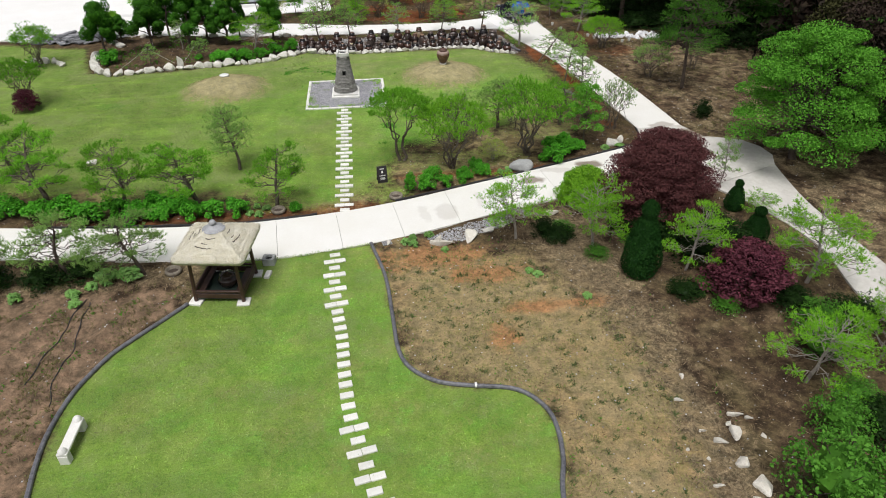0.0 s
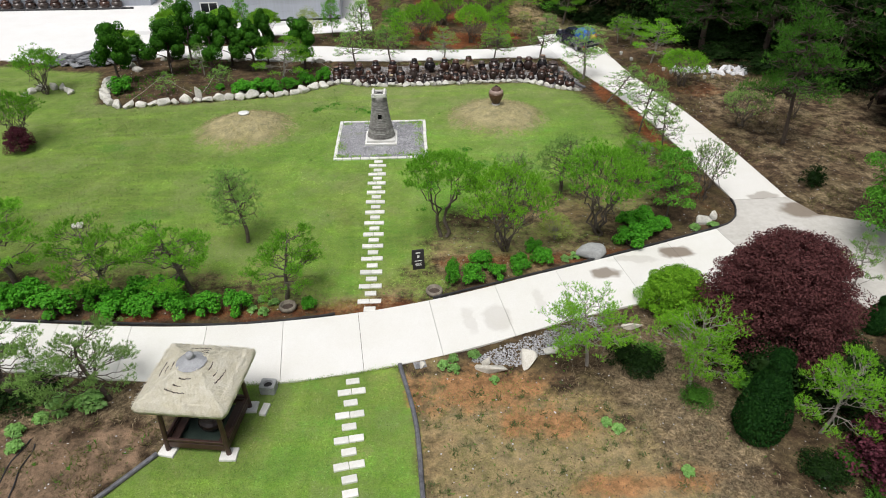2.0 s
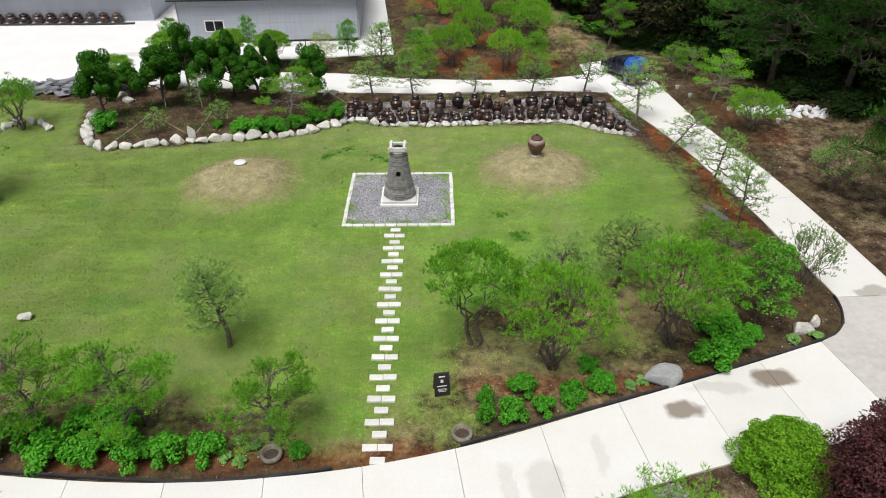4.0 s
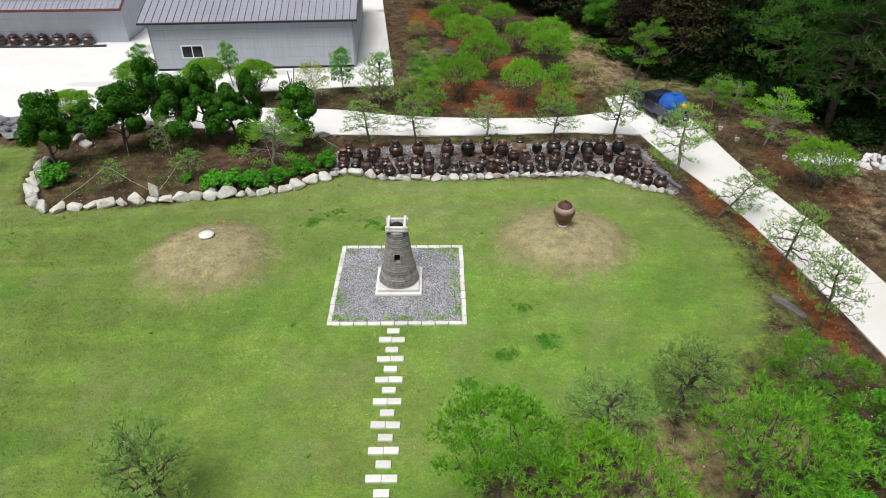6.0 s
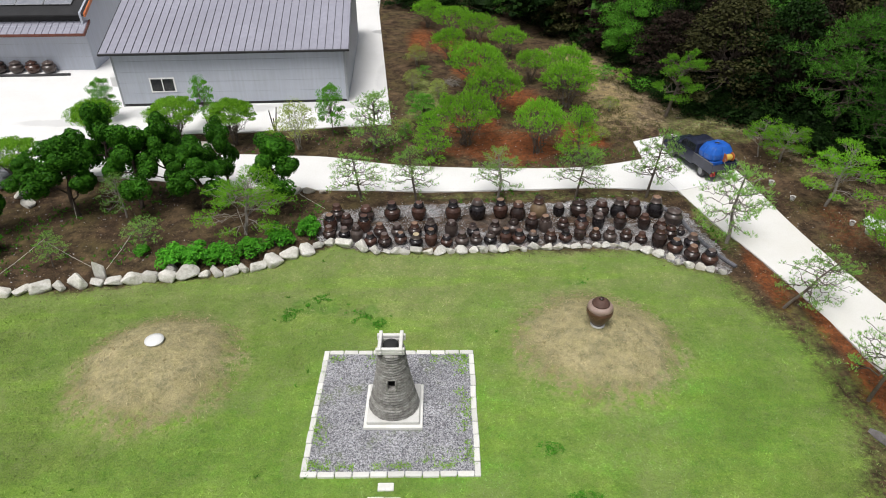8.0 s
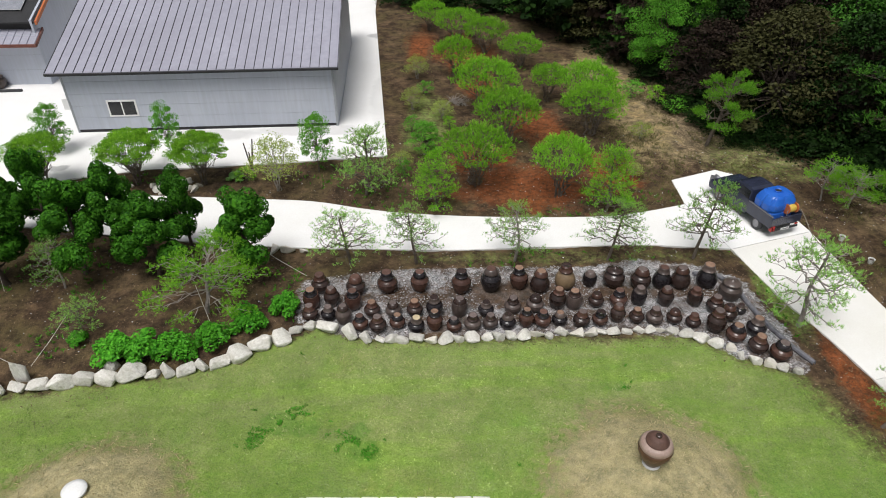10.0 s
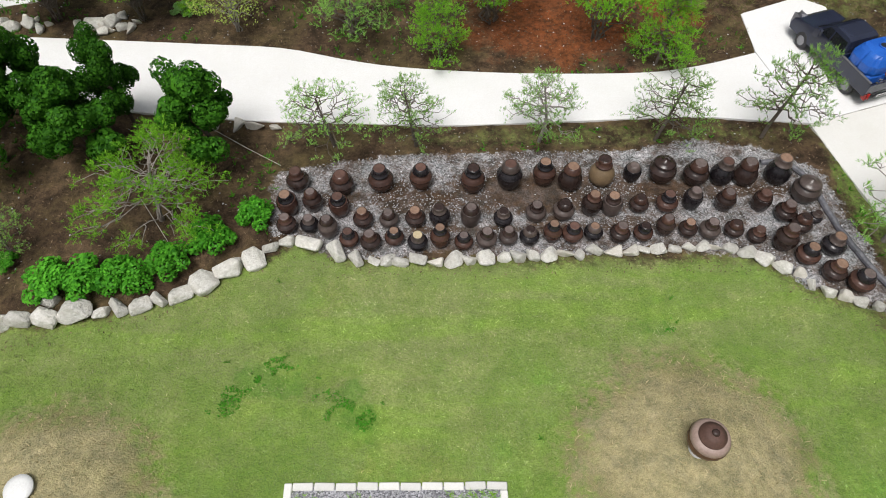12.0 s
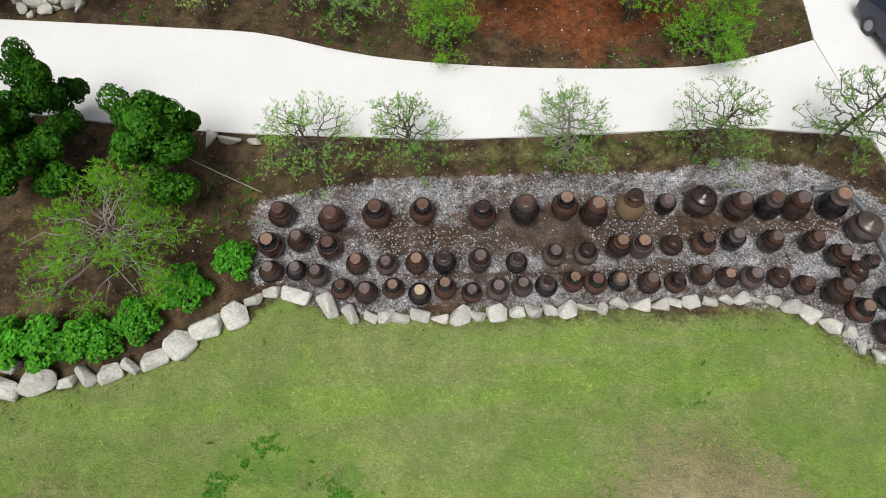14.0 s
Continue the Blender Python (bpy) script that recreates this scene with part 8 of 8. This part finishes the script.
part("body", profile_solid([(2.45, 0.42), (2.5, 0.62), (2.42, 0.86), (2.2, 0.98), (1.25, 1.1), (1.2, 1.14), (-0.6, 1.14), (-0.62, 0.42)], 0.9, 0.18, 0.7), PAINT, truck)
cab = part("cab", profile_solid([(1.28, 1.13), (0.68, 1.58), (0.45, 1.66), (-0.28, 1.67), (-0.48, 1.6), (-0.6, 1.13)], 0.83, 0.32, 1.13), PAINT, truck)
part("windscreen", Geo().add([(-0.7, 1.245, 1.17), (0.7, 1.245, 1.17), (0.62, 0.735, 1.56), (-0.62, 0.735, 1.56), (-0.7, 1.22, 1.15), (0.7, 1.22, 1.15), (0.62, 0.72, 1.53), (-0.62, 0.72, 1.53)], [(0, 1, 2, 3), (7, 6, 5, 4), (0, 4, 5, 1), (2, 6, 7, 3), (0, 3, 7, 4), (1, 5, 6, 2)]), GLASS, cab, "dark windscreen", at=pose(0, 0.012, 0.012))
for s in (-1, 1):
    for y0, y1, t0, t1 in ((0.4, 1.02, 0.4, 0.66), (-0.5, 0.32, -0.4, 0.32)):
        part("side_window", Geo().add([(s * 0.827, y0, 1.18), (s * 0.827, y1, 1.18), (s * 0.715, t1, 1.53), (s * 0.715, t0, 1.53), (s * 0.8, y0, 1.18), (s * 0.8, y1, 1.18), (s * 0.69, t1, 1.53), (s * 0.69, t0, 1.53)],
                                      [(0, 1, 2, 3), (7, 6, 5, 4), (0, 4, 5, 1), (2, 6, 7, 3), (0, 3, 7, 4), (1, 5, 6, 2)]), GLASS, cab, "dark side window")
    part("mirror", Geo().box((s * 0.9, 0.85, 1.1), (s * 1.08, 0.95, 1.28), 0.03), PAINT, truck)
    part("headlight", Geo().box((s * 0.45, 2.38, 0.7), (s * 0.8, 2.465, 0.84), 0.02), CHROME, truck, "clear headlight")
    side = part("bed_side", Geo().box((s * 0.86, -2.42, 0.6), (s * 0.94, -0.66, 1.12), 0.02), PAINT, truck)
    part("bed_rail", Geo().box((s * 0.87, -2.42, 1.125), (s * 0.93, -0.68, 1.165), 0.01), CHROME, side, "pale rail along the bed side")
    part("tail_lamp", Geo().box((s * 0.66, -2.47, 0.5), (s * 0.86, -2.44, 0.58), 0.01), RED_LENS, truck, "red tail lamp")
part("tailgate", Geo().box((-0.94, -2.5, 0.66), (0.94, -2.43, 1.1), 0.02), PAINT, truck)
part("headboard", Geo().box((-0.9, -0.72, 0.66), (0.9, -0.66, 1.25), 0.02), PAINT, truck)
part("bed_floor", Geo().box((-0.86, -2.43, 0.56), (0.86, -0.65, 0.66), 0.01), DARK_TRIM, truck)
part("bumper", Geo().box((-0.85, -2.54, 0.38), (0.85, -2.44, 0.5), 0.03), DARK_TRIM, truck)
plate_board = part("plate", Geo().box((-0.26, -2.56, 0.4), (0.26, -2.545, 0.52), 0.004), WHITE, truck, "pale number plate")
part("plate_bar", Geo().box((-0.2, -2.566, 0.44), (0.2, -2.561, 0.48)), DARK_TRIM, plate_board)
part("chassis", Geo().box((-0.6, -2.3, 0.34), (0.6, 2.2, 0.5), 0.03), DARK_TRIM, truck)
for s in (-1, 1):
    for y in (1.55, -1.5):
        wheel = part("wheel", Geo().lathe([(0.2, -0.11), (0.33, -0.1), (0.355, -0.06), (0.355, 0.06), (0.33, 0.1), (0.2, 0.11)], 24), RUBBER, truck, at=pose(s * 0.8, y, 0.35, 0, 90, 0), smooth=True)
        part("rim", Geo().lathe([(0.2, -0.115), (0.21, -0.1), (0.21, 0.1), (0.2, 0.115), (0.07, 0.1)], 18), CHROME, wheel, "silver alloy rim")
tank = thing("water_tank", truck.matrix_basis @ pose(0, -1.42, 0.66) @ Matrix.Diagonal((1.06, 0.98, 1.34, 1)), "large blue plastic water tank on the pickup bed", "tank")


def tank_geo():
    n, vs, fs = 48, [], []
    prof = [(0.72, 0.0), (0.8, 0.04), (0.84, 0.12), (0.84, 0.3), (0.8, 0.34), (0.8, 0.38), (0.84, 0.42), (0.84, 0.64), (0.7, 0.84), (0.6, 0.92), (0.24, 0.95)]
    for r, z in prof:
        for k in range(n):
            a = 2 * math.pi * k / n
            c, s = math.cos(a), math.sin(a)
            q = (abs(c) ** 4 + abs(s) ** 4) ** -0.25
            groove = 1 - 0.07 * (math.cos(a * 8) > 0.55) * (0.1 < z < 0.9)
            vs.append((c * q * r * groove, s * q * r * groove * 0.88, z))
    for i in range(len(prof) - 1):
        for k in range(n):
            a, b = i * n + k, i * n + (k + 1) % n
            fs.append((a, b, b + n, a + n))
    fs += [tuple(range(n))[::-1], tuple(range((len(prof) - 1) * n, len(prof) * n))]
    return Geo().add(vs, fs)


part("shell", tank_geo(), TANK, tank)
part("collar", Geo().lathe([(0.22, 0.93), (0.23, 0.98), (0.19, 0.99), (0.17, 0.95)], 18), TANK, tank, smooth=True)
# Black disc put in for the darkness of the filler hole.
part("opening", Geo().lathe([(0.17, 0.942), (0.17, 0.955)], 16), BLACK, tank, "dark filler opening")
for s in (-1, 1):
    part("rib", Geo().box((s * 0.3 - 0.05, -0.5, 0.86), (s * 0.3 + 0.05, 0.5, 0.945), 0.03), TANK, tank)
reel = thing("hose_reel", truck.matrix_basis @ pose(0.35, -2.2, 1.32, 0, 90, 0), "yellow hose wound on an orange reel", "hose reel")
part("hose_coil", Geo().lathe([(0.1, -0.24), (0.17, -0.22), (0.19, -0.16), (0.18, -0.08), (0.2, 0.0), (0.18, 0.1), (0.19, 0.17), (0.16, 0.22), (0.1, 0.24)], 18), YELLOW, reel, smooth=True)
for s in (-1, 1):
    part("flange", Geo().lathe([(0.25, -0.02), (0.26, 0.0), (0.25, 0.02)], 20), ORANGE, reel, at=pose(0, 0, s * 0.27))
part("reel_stand", Geo().box((0.0, -0.16, -0.3), (0.64, -0.12, -0.26)).box((0.0, 0.12, 0.26), (0.64, 0.16, 0.3)).box((0.6, -0.16, -0.3), (0.64, 0.16, 0.3)), TIN, reel)
coil = thing("loose_hose", truck.matrix_basis @ pose(-0.35, -2.2, 0.68), "tangled hoses and fittings on the truck bed", "hose")
for k in range(4):
    loop = [(0.28 * math.cos(a * 0.5) + 0.04 * k, 0.16 * math.sin(a * 0.5), 0.04 + 0.05 * k + 0.1 * math.sin(a * 0.3 + k)) for a in range(13)]
    part("hose_loop", Geo().tube(loop, 0.018, 0.018, 6), (YELLOW, RUBBER, TIN, RUBBER)[k], coil)
rope = [tuple(truck.matrix_basis @ Vector(p)) for p in ((0.8, -2.4, 1.3), (1.0, -2.7, 0.9), (1.1, -3.4, 0.3), (1.2, -4.5, 0.02), (1.6, -5.6, 0.02))]
tagged(new("trailing_hose", Geo().tube([tuple(p) for p in spline(rope)], 0.018, 0.018, 6).mesh("trailing_hose", TYRE)), "grey hose trailing from the pickup to the ground", "hose")
for k, (x, y) in enumerate(((18.8, 61.4), (19.1, 59.6), (20.9, 57.2), (21.2, 56.4), (21.6, 56.0), (22.0, 55.8), (23.4, 55.3), (24.1, 55.5))):
    pot = thing("white_bucket", pose(x, y, float(height_at(x, y)) - 0.01, 0, 0, 40 * k), "small white plastic pot standing on soil under the pines", "pot", "white pots")
    part("pail", Geo().lathe([(0.1, 0.0), (0.13, 0.2), (0.145, 0.23), (0.13, 0.23), (0.1, 0.04)], 16), WHITE, pot)
    part("soil_fill", Geo().lathe([(0.118, 0.16), (0.11, 0.18), (0.02, 0.185)], 12), BARK_DARK, pot)


# ---- small ground cover ----


def lawn_blade_material():
    m, nt, nodes, links, bsdf = node_mat("lawn_blades")
    geo = nodes.new("ShaderNodeNewGeometry")
    hsv = nodes.new("ShaderNodeHueSaturation")
    r = nodes.new("ShaderNodeMapRange")
    r.inputs[3].default_value, r.inputs[4].default_value = 0.85, 1.5
    links.new(geo.outputs["Random Per Island"], r.inputs[0])
    links.new(r.outputs[0], hsv.inputs["Value"])
    links.new(lawn_colour(nt, geo.outputs["Position"]), hsv.inputs["Color"])
    links.new(hsv.outputs[0], bsdf.inputs["Base Color"])
    bsdf.inputs["Roughness"].default_value, bsdf.inputs["Specular IOR Level"].default_value = 0.7, 0.2
    return m


GRASS = lawn_blade_material()
DRY_GRASS = foliage("dry_straw_blades", (0.26, 0.22, 0.11), (0.62, 0.52, 0.32), (0.42, 0.36, 0.19), 0.8)
MULCH = foliage("dry_stalk_mulch", (0.07, 0.05, 0.03), (0.48, 0.38, 0.25), (0.2, 0.15, 0.09), 0.8)
LITTER = foliage("dry_leaf_litter", (0.05, 0.033, 0.02), (0.38, 0.28, 0.18), (0.14, 0.095, 0.06), 0.8)
WEED = foliage("dark_weed_leaves", (0.045, 0.17, 0.012), (0.12, 0.34, 0.03), (0.1, 0.3, 0.03), 0.5)
CHIP = foliage("stone_chip_grey", (0.16, 0.16, 0.17), (0.75, 0.75, 0.78), (0.5, 0.5, 0.52), 0.8)
grng = np.random.RandomState(77)
PAVED = [between(A_UP, A_LO), JUNCTION, between(R_IN, R_OUT), between(B_IN, B_OUT), CORNER, between(C_UP, C_LO), YARD]


def scatter(n, box, keep):
    x, y = grng.uniform(box[0], box[1], n), grng.uniform(box[2], box[3], n)
    ok = keep(x, y)
    x, y = x[ok], y[ok]
    return np.stack([x, y, height_at(x, y)], -1)


def off_paving(x, y, gap=0.05):
    ok = np.ones(x.shape, bool)
    for outline in PAVED:
        ok &= signed(x, y, outline) < -gap
    return ok


def in_mound(x, y):
    return (np.hypot(x - MOUND_A[0], y - MOUND_A[1]) < 3.2) | (np.hypot(x - MOUND_B[0], y - MOUND_B[1]) < 3.2)


def cover(name, leaves, material, label):
    return tagged(new(name, leaves.mesh(name, material)), label, "ground cover", kind="stuff")


up = np.array([0, 0, 1.0])
p = scatter(90000, (-22, 15, 8, 57), lambda x, y: np.maximum(signed(x, y, LAWN_FRONT), signed(x, y, LAWN_BACK)) > grng.uniform(-0.3, 0.9, x.shape))
ok = off_paving(p[:, 0], p[:, 1]) & ~in_mound(p[:, 0], p[:, 1]) & ~((np.abs(p[:, 0] + 0.82) < 2.75) & (np.abs(p[:, 1] - 46.13) < 2.75))
lv = Leaves(grng)
lv.needles(p[ok], np.tile(up, (ok.sum(), 1)), 0.085, 2, 2.5, 0.13)
cover("lawn_grass", lv, GRASS, "short mown lawn grass with pale and dark tufts")
line = [p for p in resample(spline(A_LO), step=0.02) if -7.2 < p.x < 0.1]
k = grng.randint(0, len(line), 600)
x = np.array([line[i].x for i in k]) + grng.uniform(-0.05, 0.05, 600)
y = np.array([line[i].y for i in k]) + 0.1 * (lumps(x, 0 * x, 1.2, 81) - 0.4) + grng.normal(0, 0.05, 600)
lv = Leaves(grng)
lv.needles(np.stack([x, y, np.full(600, 0.03)], -1), np.tile(up, (600, 1)), 0.06, 4, 1.6, 0.1)
cover("verge_grass", lv, GRASS, "ragged grass spilling over the edge of the walk")
p = scatter(7000, (-13, 10.2, 44.5, 53), in_mound)
lv = Leaves(grng)
lv.needles(p, np.tile(up, (len(p), 1)), 0.11, 2, 2.5, 0.1)
cover("mound_grass", lv, DRY_GRASS, "dry straw-coloured grass on the mounds")
p = scatter(80000, (-24, 26, 8, 76), lambda x, y: (signed(x, y, LAWN_FRONT) < 0.1) & (signed(x, y, LAWN_BACK) < 0.6) & (signed(x, y, GRAVEL_JARS) < 0.2))
p = p[off_paving(p[:, 0], p[:, 1])]
lv = Leaves(grng)
lv.blades(p + up * 0.02, np.tile(up, (len(p), 1)), 0.032, 0.5, 3.2)
cover("leaf_litter", lv, LITTER, "dry twigs and fallen needles scattered over bare soil")
p = scatter(95000, (-19, 21, 8, 29), lambda x, y: (((x > 6) & (grng.rand(len(x)) > 0.9 * ramp(x, 10.2, 12.6))) | ((x < -7) & (grng.rand(len(x)) < 0.5 * (1 - 0.92 * tilled_bed(x, y))))) & (signed(x, y, TAN) < grng.uniform(-0.6, 1.2, x.shape)) & (signed(x, y, LAWN_FRONT) < -0.2))
p = p[off_paving(p[:, 0], p[:, 1])]
lv = Leaves(grng)
lv.blades(p + up * 0.05, np.tile(up, (len(p), 1)), 0.022, 0.6, 10.0)
cover("dry_mulch", lv, MULCH, "matted dry stalks covering the slope")
p = scatter(24000, (0, 11, 8, 26), lambda x, y: (signed(x, y, TAN) > 0) & (lumps(x, y, 1.1, 41) > 0.4))
lv = Leaves(grng)
lv.needles(p, np.tile(up, (len(p), 1)), 0.07, 2, 0.9, 0.12)
cover("sparse_grass", lv, foliage("thin_olive_grass", (0.14, 0.15, 0.04), (0.4, 0.35, 0.16), (0.2, 0.24, 0.06), 0.8, 0.6, 0.7), "thin olive and straw grass on bare ground")
p = scatter(9000, (17.5, 31, 34, 71), lambda x, y: lumps(x, y, 0.5, 61) + 0.5 * lumps(x, y, 1.7, 62) > 0.8)
p = np.concatenate([p, scatter(5000, (10, 18, 64, 80), lambda x, y: lumps(x, y, 0.5, 63) + 0.5 * lumps(x, y, 1.7, 64) > 0.8), scatter(9000, (-19, -7, 8, 26), lambda x, y: (signed(x, y, LAWN_FRONT) < -0.2) & (lumps(x, y, 0.7, 65) + 0.5 * lumps(x, y, 2.1, 66) > 0.85))])
p = p[off_paving(p[:, 0], p[:, 1])]
lv = Leaves(grng)
lv.needles(p, np.tile(up, (len(p), 1)), 0.16, 4, 0.9, 0.07)
cover("dry_tufts", lv, foliage("dry_olive_tufts", (0.1, 0.095, 0.035), (0.34, 0.28, 0.15), (0.15, 0.18, 0.05), 0.8, 0.5, 0.7), "tufts of olive and straw-coloured grass under the trees")
# tufts of weeds on the bare ground and in the lawn
p = scatter(2600, (-17, 12, 8, 26), lambda x, y: (signed(x, y, LAWN_FRONT) < -0.1) & (lumps(x, y, 0.7, 21) > 0.55))
p = p[off_paving(p[:, 0], p[:, 1])]
q = scatter(220, (-20, 14, 33, 55), lambda x, y: (signed(x, y, LAWN_BACK) > 0.3) & (lumps(x, y, 0.45, 23) + 0.5 * lumps(x, y, 2.2, 24) > 1.12) & ~in_mound(x, y))
clumps_at = scatter(330, (0, 11, 9, 26), lambda x, y: ((signed(x, y, TAN) > -0.3) & (signed(x, y, LAWN_FRONT) < -0.1)))
clump_p = np.repeat(clumps_at, 9, 0) + grng.normal(0, 0.07, (9 * len(clumps_at), 3)) * np.array([1, 1, 0])
rows_p = scatter(5200, (-19, -8, 8, 23.5), lambda x, y: (signed(x, y, LAWN_FRONT) < -0.4) & (np.sin(5.0 * (x * 0.9 - y * 0.42)) > 0.75) & (lumps(x, y, 0.8, 27) > 0.4))
soil_weeds = scatter(3800, (-20, 14, 54, 69), lambda x, y: (signed(x, y, LAWN_BACK) < -0.5) & (signed(x, y, GRAVEL_JARS) < 0.0) & (lumps(x, y, 0.5, 25) > 0.6))
soil_weeds = soil_weeds[off_paving(soil_weeds[:, 0], soil_weeds[:, 1])]
lv = Leaves(grng)
tufts = []
for cx, cy, rr in ((-4.5, 51.7, 0.9), (-3.7, 51.5, 0.8), (-1.6, 50.5, 0.9), (-5.4, 51.0, 0.4), (-1.9, 51.4, 0.7), (-4.1, 52.5, 0.35), (6.6, 53.1, 0.5), (2.1, 40.0, 0.7), (3.0, 41.6, 0.7), (2.2, 37.2, 0.8), (5.0, 42.3, 0.6), (4.2, 44.3, 0.4), (-1.2, 30.6, 0.6), (1.9, 31.2, 0.7)):
    k = int(1700 * rr * rr)
    a, d = grng.uniform(0, 6.28, k), rr * 1.25 * grng.rand(k) ** 0.6
    x, y = cx + d * np.cos(a), cy + 0.6 * d * np.sin(a)
    ok = 0.65 * lumps(x, y, 1.7, 51) + 0.35 * lumps(x, y, 5.0, 52) > 0.6
    tufts.append(np.stack([x[ok], y[ok], height_at(x[ok], y[ok])], -1))
tufts = np.concatenate(tufts)
leafy = Leaves(grng)
leafy.blades(tufts + up * 0.04, np.tile(up, (len(tufts), 1)), 0.045, 0.6, 1.3)
cover("lawn_weeds", leafy, foliage("bright_weed_leaves", (0.04, 0.2, 0.014), (0.12, 0.4, 0.032), (0.1, 0.34, 0.028), 0.6), "patches of broad-leaved weeds in the lawn")
lv.needles(p, np.tile(up, (len(p), 1)), 0.08, 6, 1.2, 0.12)
lv2 = Leaves(grng)
lv2.needles(clump_p, np.tile(up, (len(clump_p), 1)), 0.12, 4, 1.0, 0.08)
cover("bare_ground_tufts", lv2, foliage("grey_green_blades", (0.06, 0.1, 0.04), (0.17, 0.22, 0.09), (0.12, 0.17, 0.06), 0.8), "grey-green grass tufts dotted over bare tan ground")
lv.needles(rows_p, np.tile(up, (len(rows_p), 1)), 0.1, 5, 1.2, 0.12)
p = np.concatenate([q, soil_weeds])
lv.needles(p, np.tile(up, (len(p), 1)), 0.15, 7, 0.9, 0.12)
cover("weeds", lv, WEED, "scattered dark green weed tufts")
edge_x = np.concatenate([grng.uniform(-3.5, 1.85, 420), -0.82 + grng.choice((-1, 1), 420) * (2.62 - np.abs(grng.normal(0, 0.25, 420)))])
edge_y = np.concatenate([46.13 + grng.choice((-1, 1), 420) * (2.5 - np.abs(grng.normal(0, 0.22, 420))), grng.uniform(43.6, 48.6, 420)])
ok = lumps(edge_x, edge_y, 1.6, 71) > 0.4
p = np.stack([edge_x[ok], edge_y[ok], np.full(ok.sum(), 0.05)], -1)
lv = Leaves(grng)
lv.needles(p, np.tile(up, (len(p), 1)), 0.11, 6, 1.6, 0.08)
cover("gravel_grass", lv, foliage("gravel_grass_blades", (0.16, 0.36, 0.03), (0.34, 0.58, 0.08), (0.3, 0.5, 0.07), 0.6), "bright grass growing through the gravel of the square")


def stone_chips(name, pts, size, label):
    """Small angular stones, joined."""
    n = len(pts)
    base = np.array([(1, 0, 0), (0, 1, 0), (-1, 0, 0), (0, -1, 0), (0, 0, 0.7), (0, 0, -0.5)])
    a = grng.uniform(0, 6.28, n)
    s = size * grng.uniform(0.5, 1.3, (n, 1, 1)) * grng.uniform(0.7, 1.2, (n, 6, 1))
    b = np.tile(base, (n, 1, 1))
    x = b[:, :, 0] * np.cos(a)[:, None] - b[:, :, 1] * np.sin(a)[:, None]
    y = b[:, :, 0] * np.sin(a)[:, None] + b[:, :, 1] * np.cos(a)[:, None]
    v = (np.stack([x, y, b[:, :, 2]], -1) * s + pts[:, None, :]).reshape(-1, 3)
    t = np.array([(0, 1, 4), (1, 2, 4), (2, 3, 4), (3, 0, 4), (1, 0, 5), (2, 1, 5), (3, 2, 5), (0, 3, 5)])
    f = (t[None] + 6 * np.arange(n)[:, None, None]).reshape(-1, 3)
    me = bpy.data.meshes.new(name)
    me.from_pydata(v.tolist(), [], f.tolist())
    me.materials.append(CHIP)
    return tagged(new(name, me), label, "gravel", kind="stuff")


p = scatter(16000, (-5, 14, 53, 60.3), lambda x, y: (signed(x, y, GRAVEL_JARS) > 0.02) & (lumps(x, y, 0.8, 31) + 0.4 * lumps(x, y, 2.5, 32) > 0.62))
stone_chips("terrace_gravel", p + up * 0.01, 0.028, "pale crushed stone strewn between the jars")
p = scatter(6000, (-3.35, 1.8, 43.6, 48.7), lambda x, y: (np.maximum(abs(x + 0.8), abs(y - 46.12)) > 1.0))
p[:, 2] = 0.05
stone_chips("square_gravel", p, 0.028, "grey crushed stone round the tower")
strip = [(2.8, 26.3), (5.0, 27.3), (8.0, 28.4), (8.3, 27.9), (6.4, 26.9), (4.4, 26.0)]
p = scatter(5200, (2.8, 8.3, 25.8, 28.6), lambda x, y: (signed(x, y, strip) > -0.1) & (lumps(x, y, 1.5, 91) > 0.25))
p = p[off_paving(p[:, 0], p[:, 1])]
stone_chips("walk_rubble", p + up * 0.01, 0.045, "grey rubble and grit along the edge of the walk")
p = scatter(6000, (-22, 26, 8, 72), lambda x, y: (signed(x, y, LAWN_FRONT) < -0.2) & (signed(x, y, LAWN_BACK) < -0.4))
p = p[off_paving(p[:, 0], p[:, 1])]
stone_chips("soil_pebbles", p + up * 0.01, 0.032, "small pale pebbles strewn over bare soil")
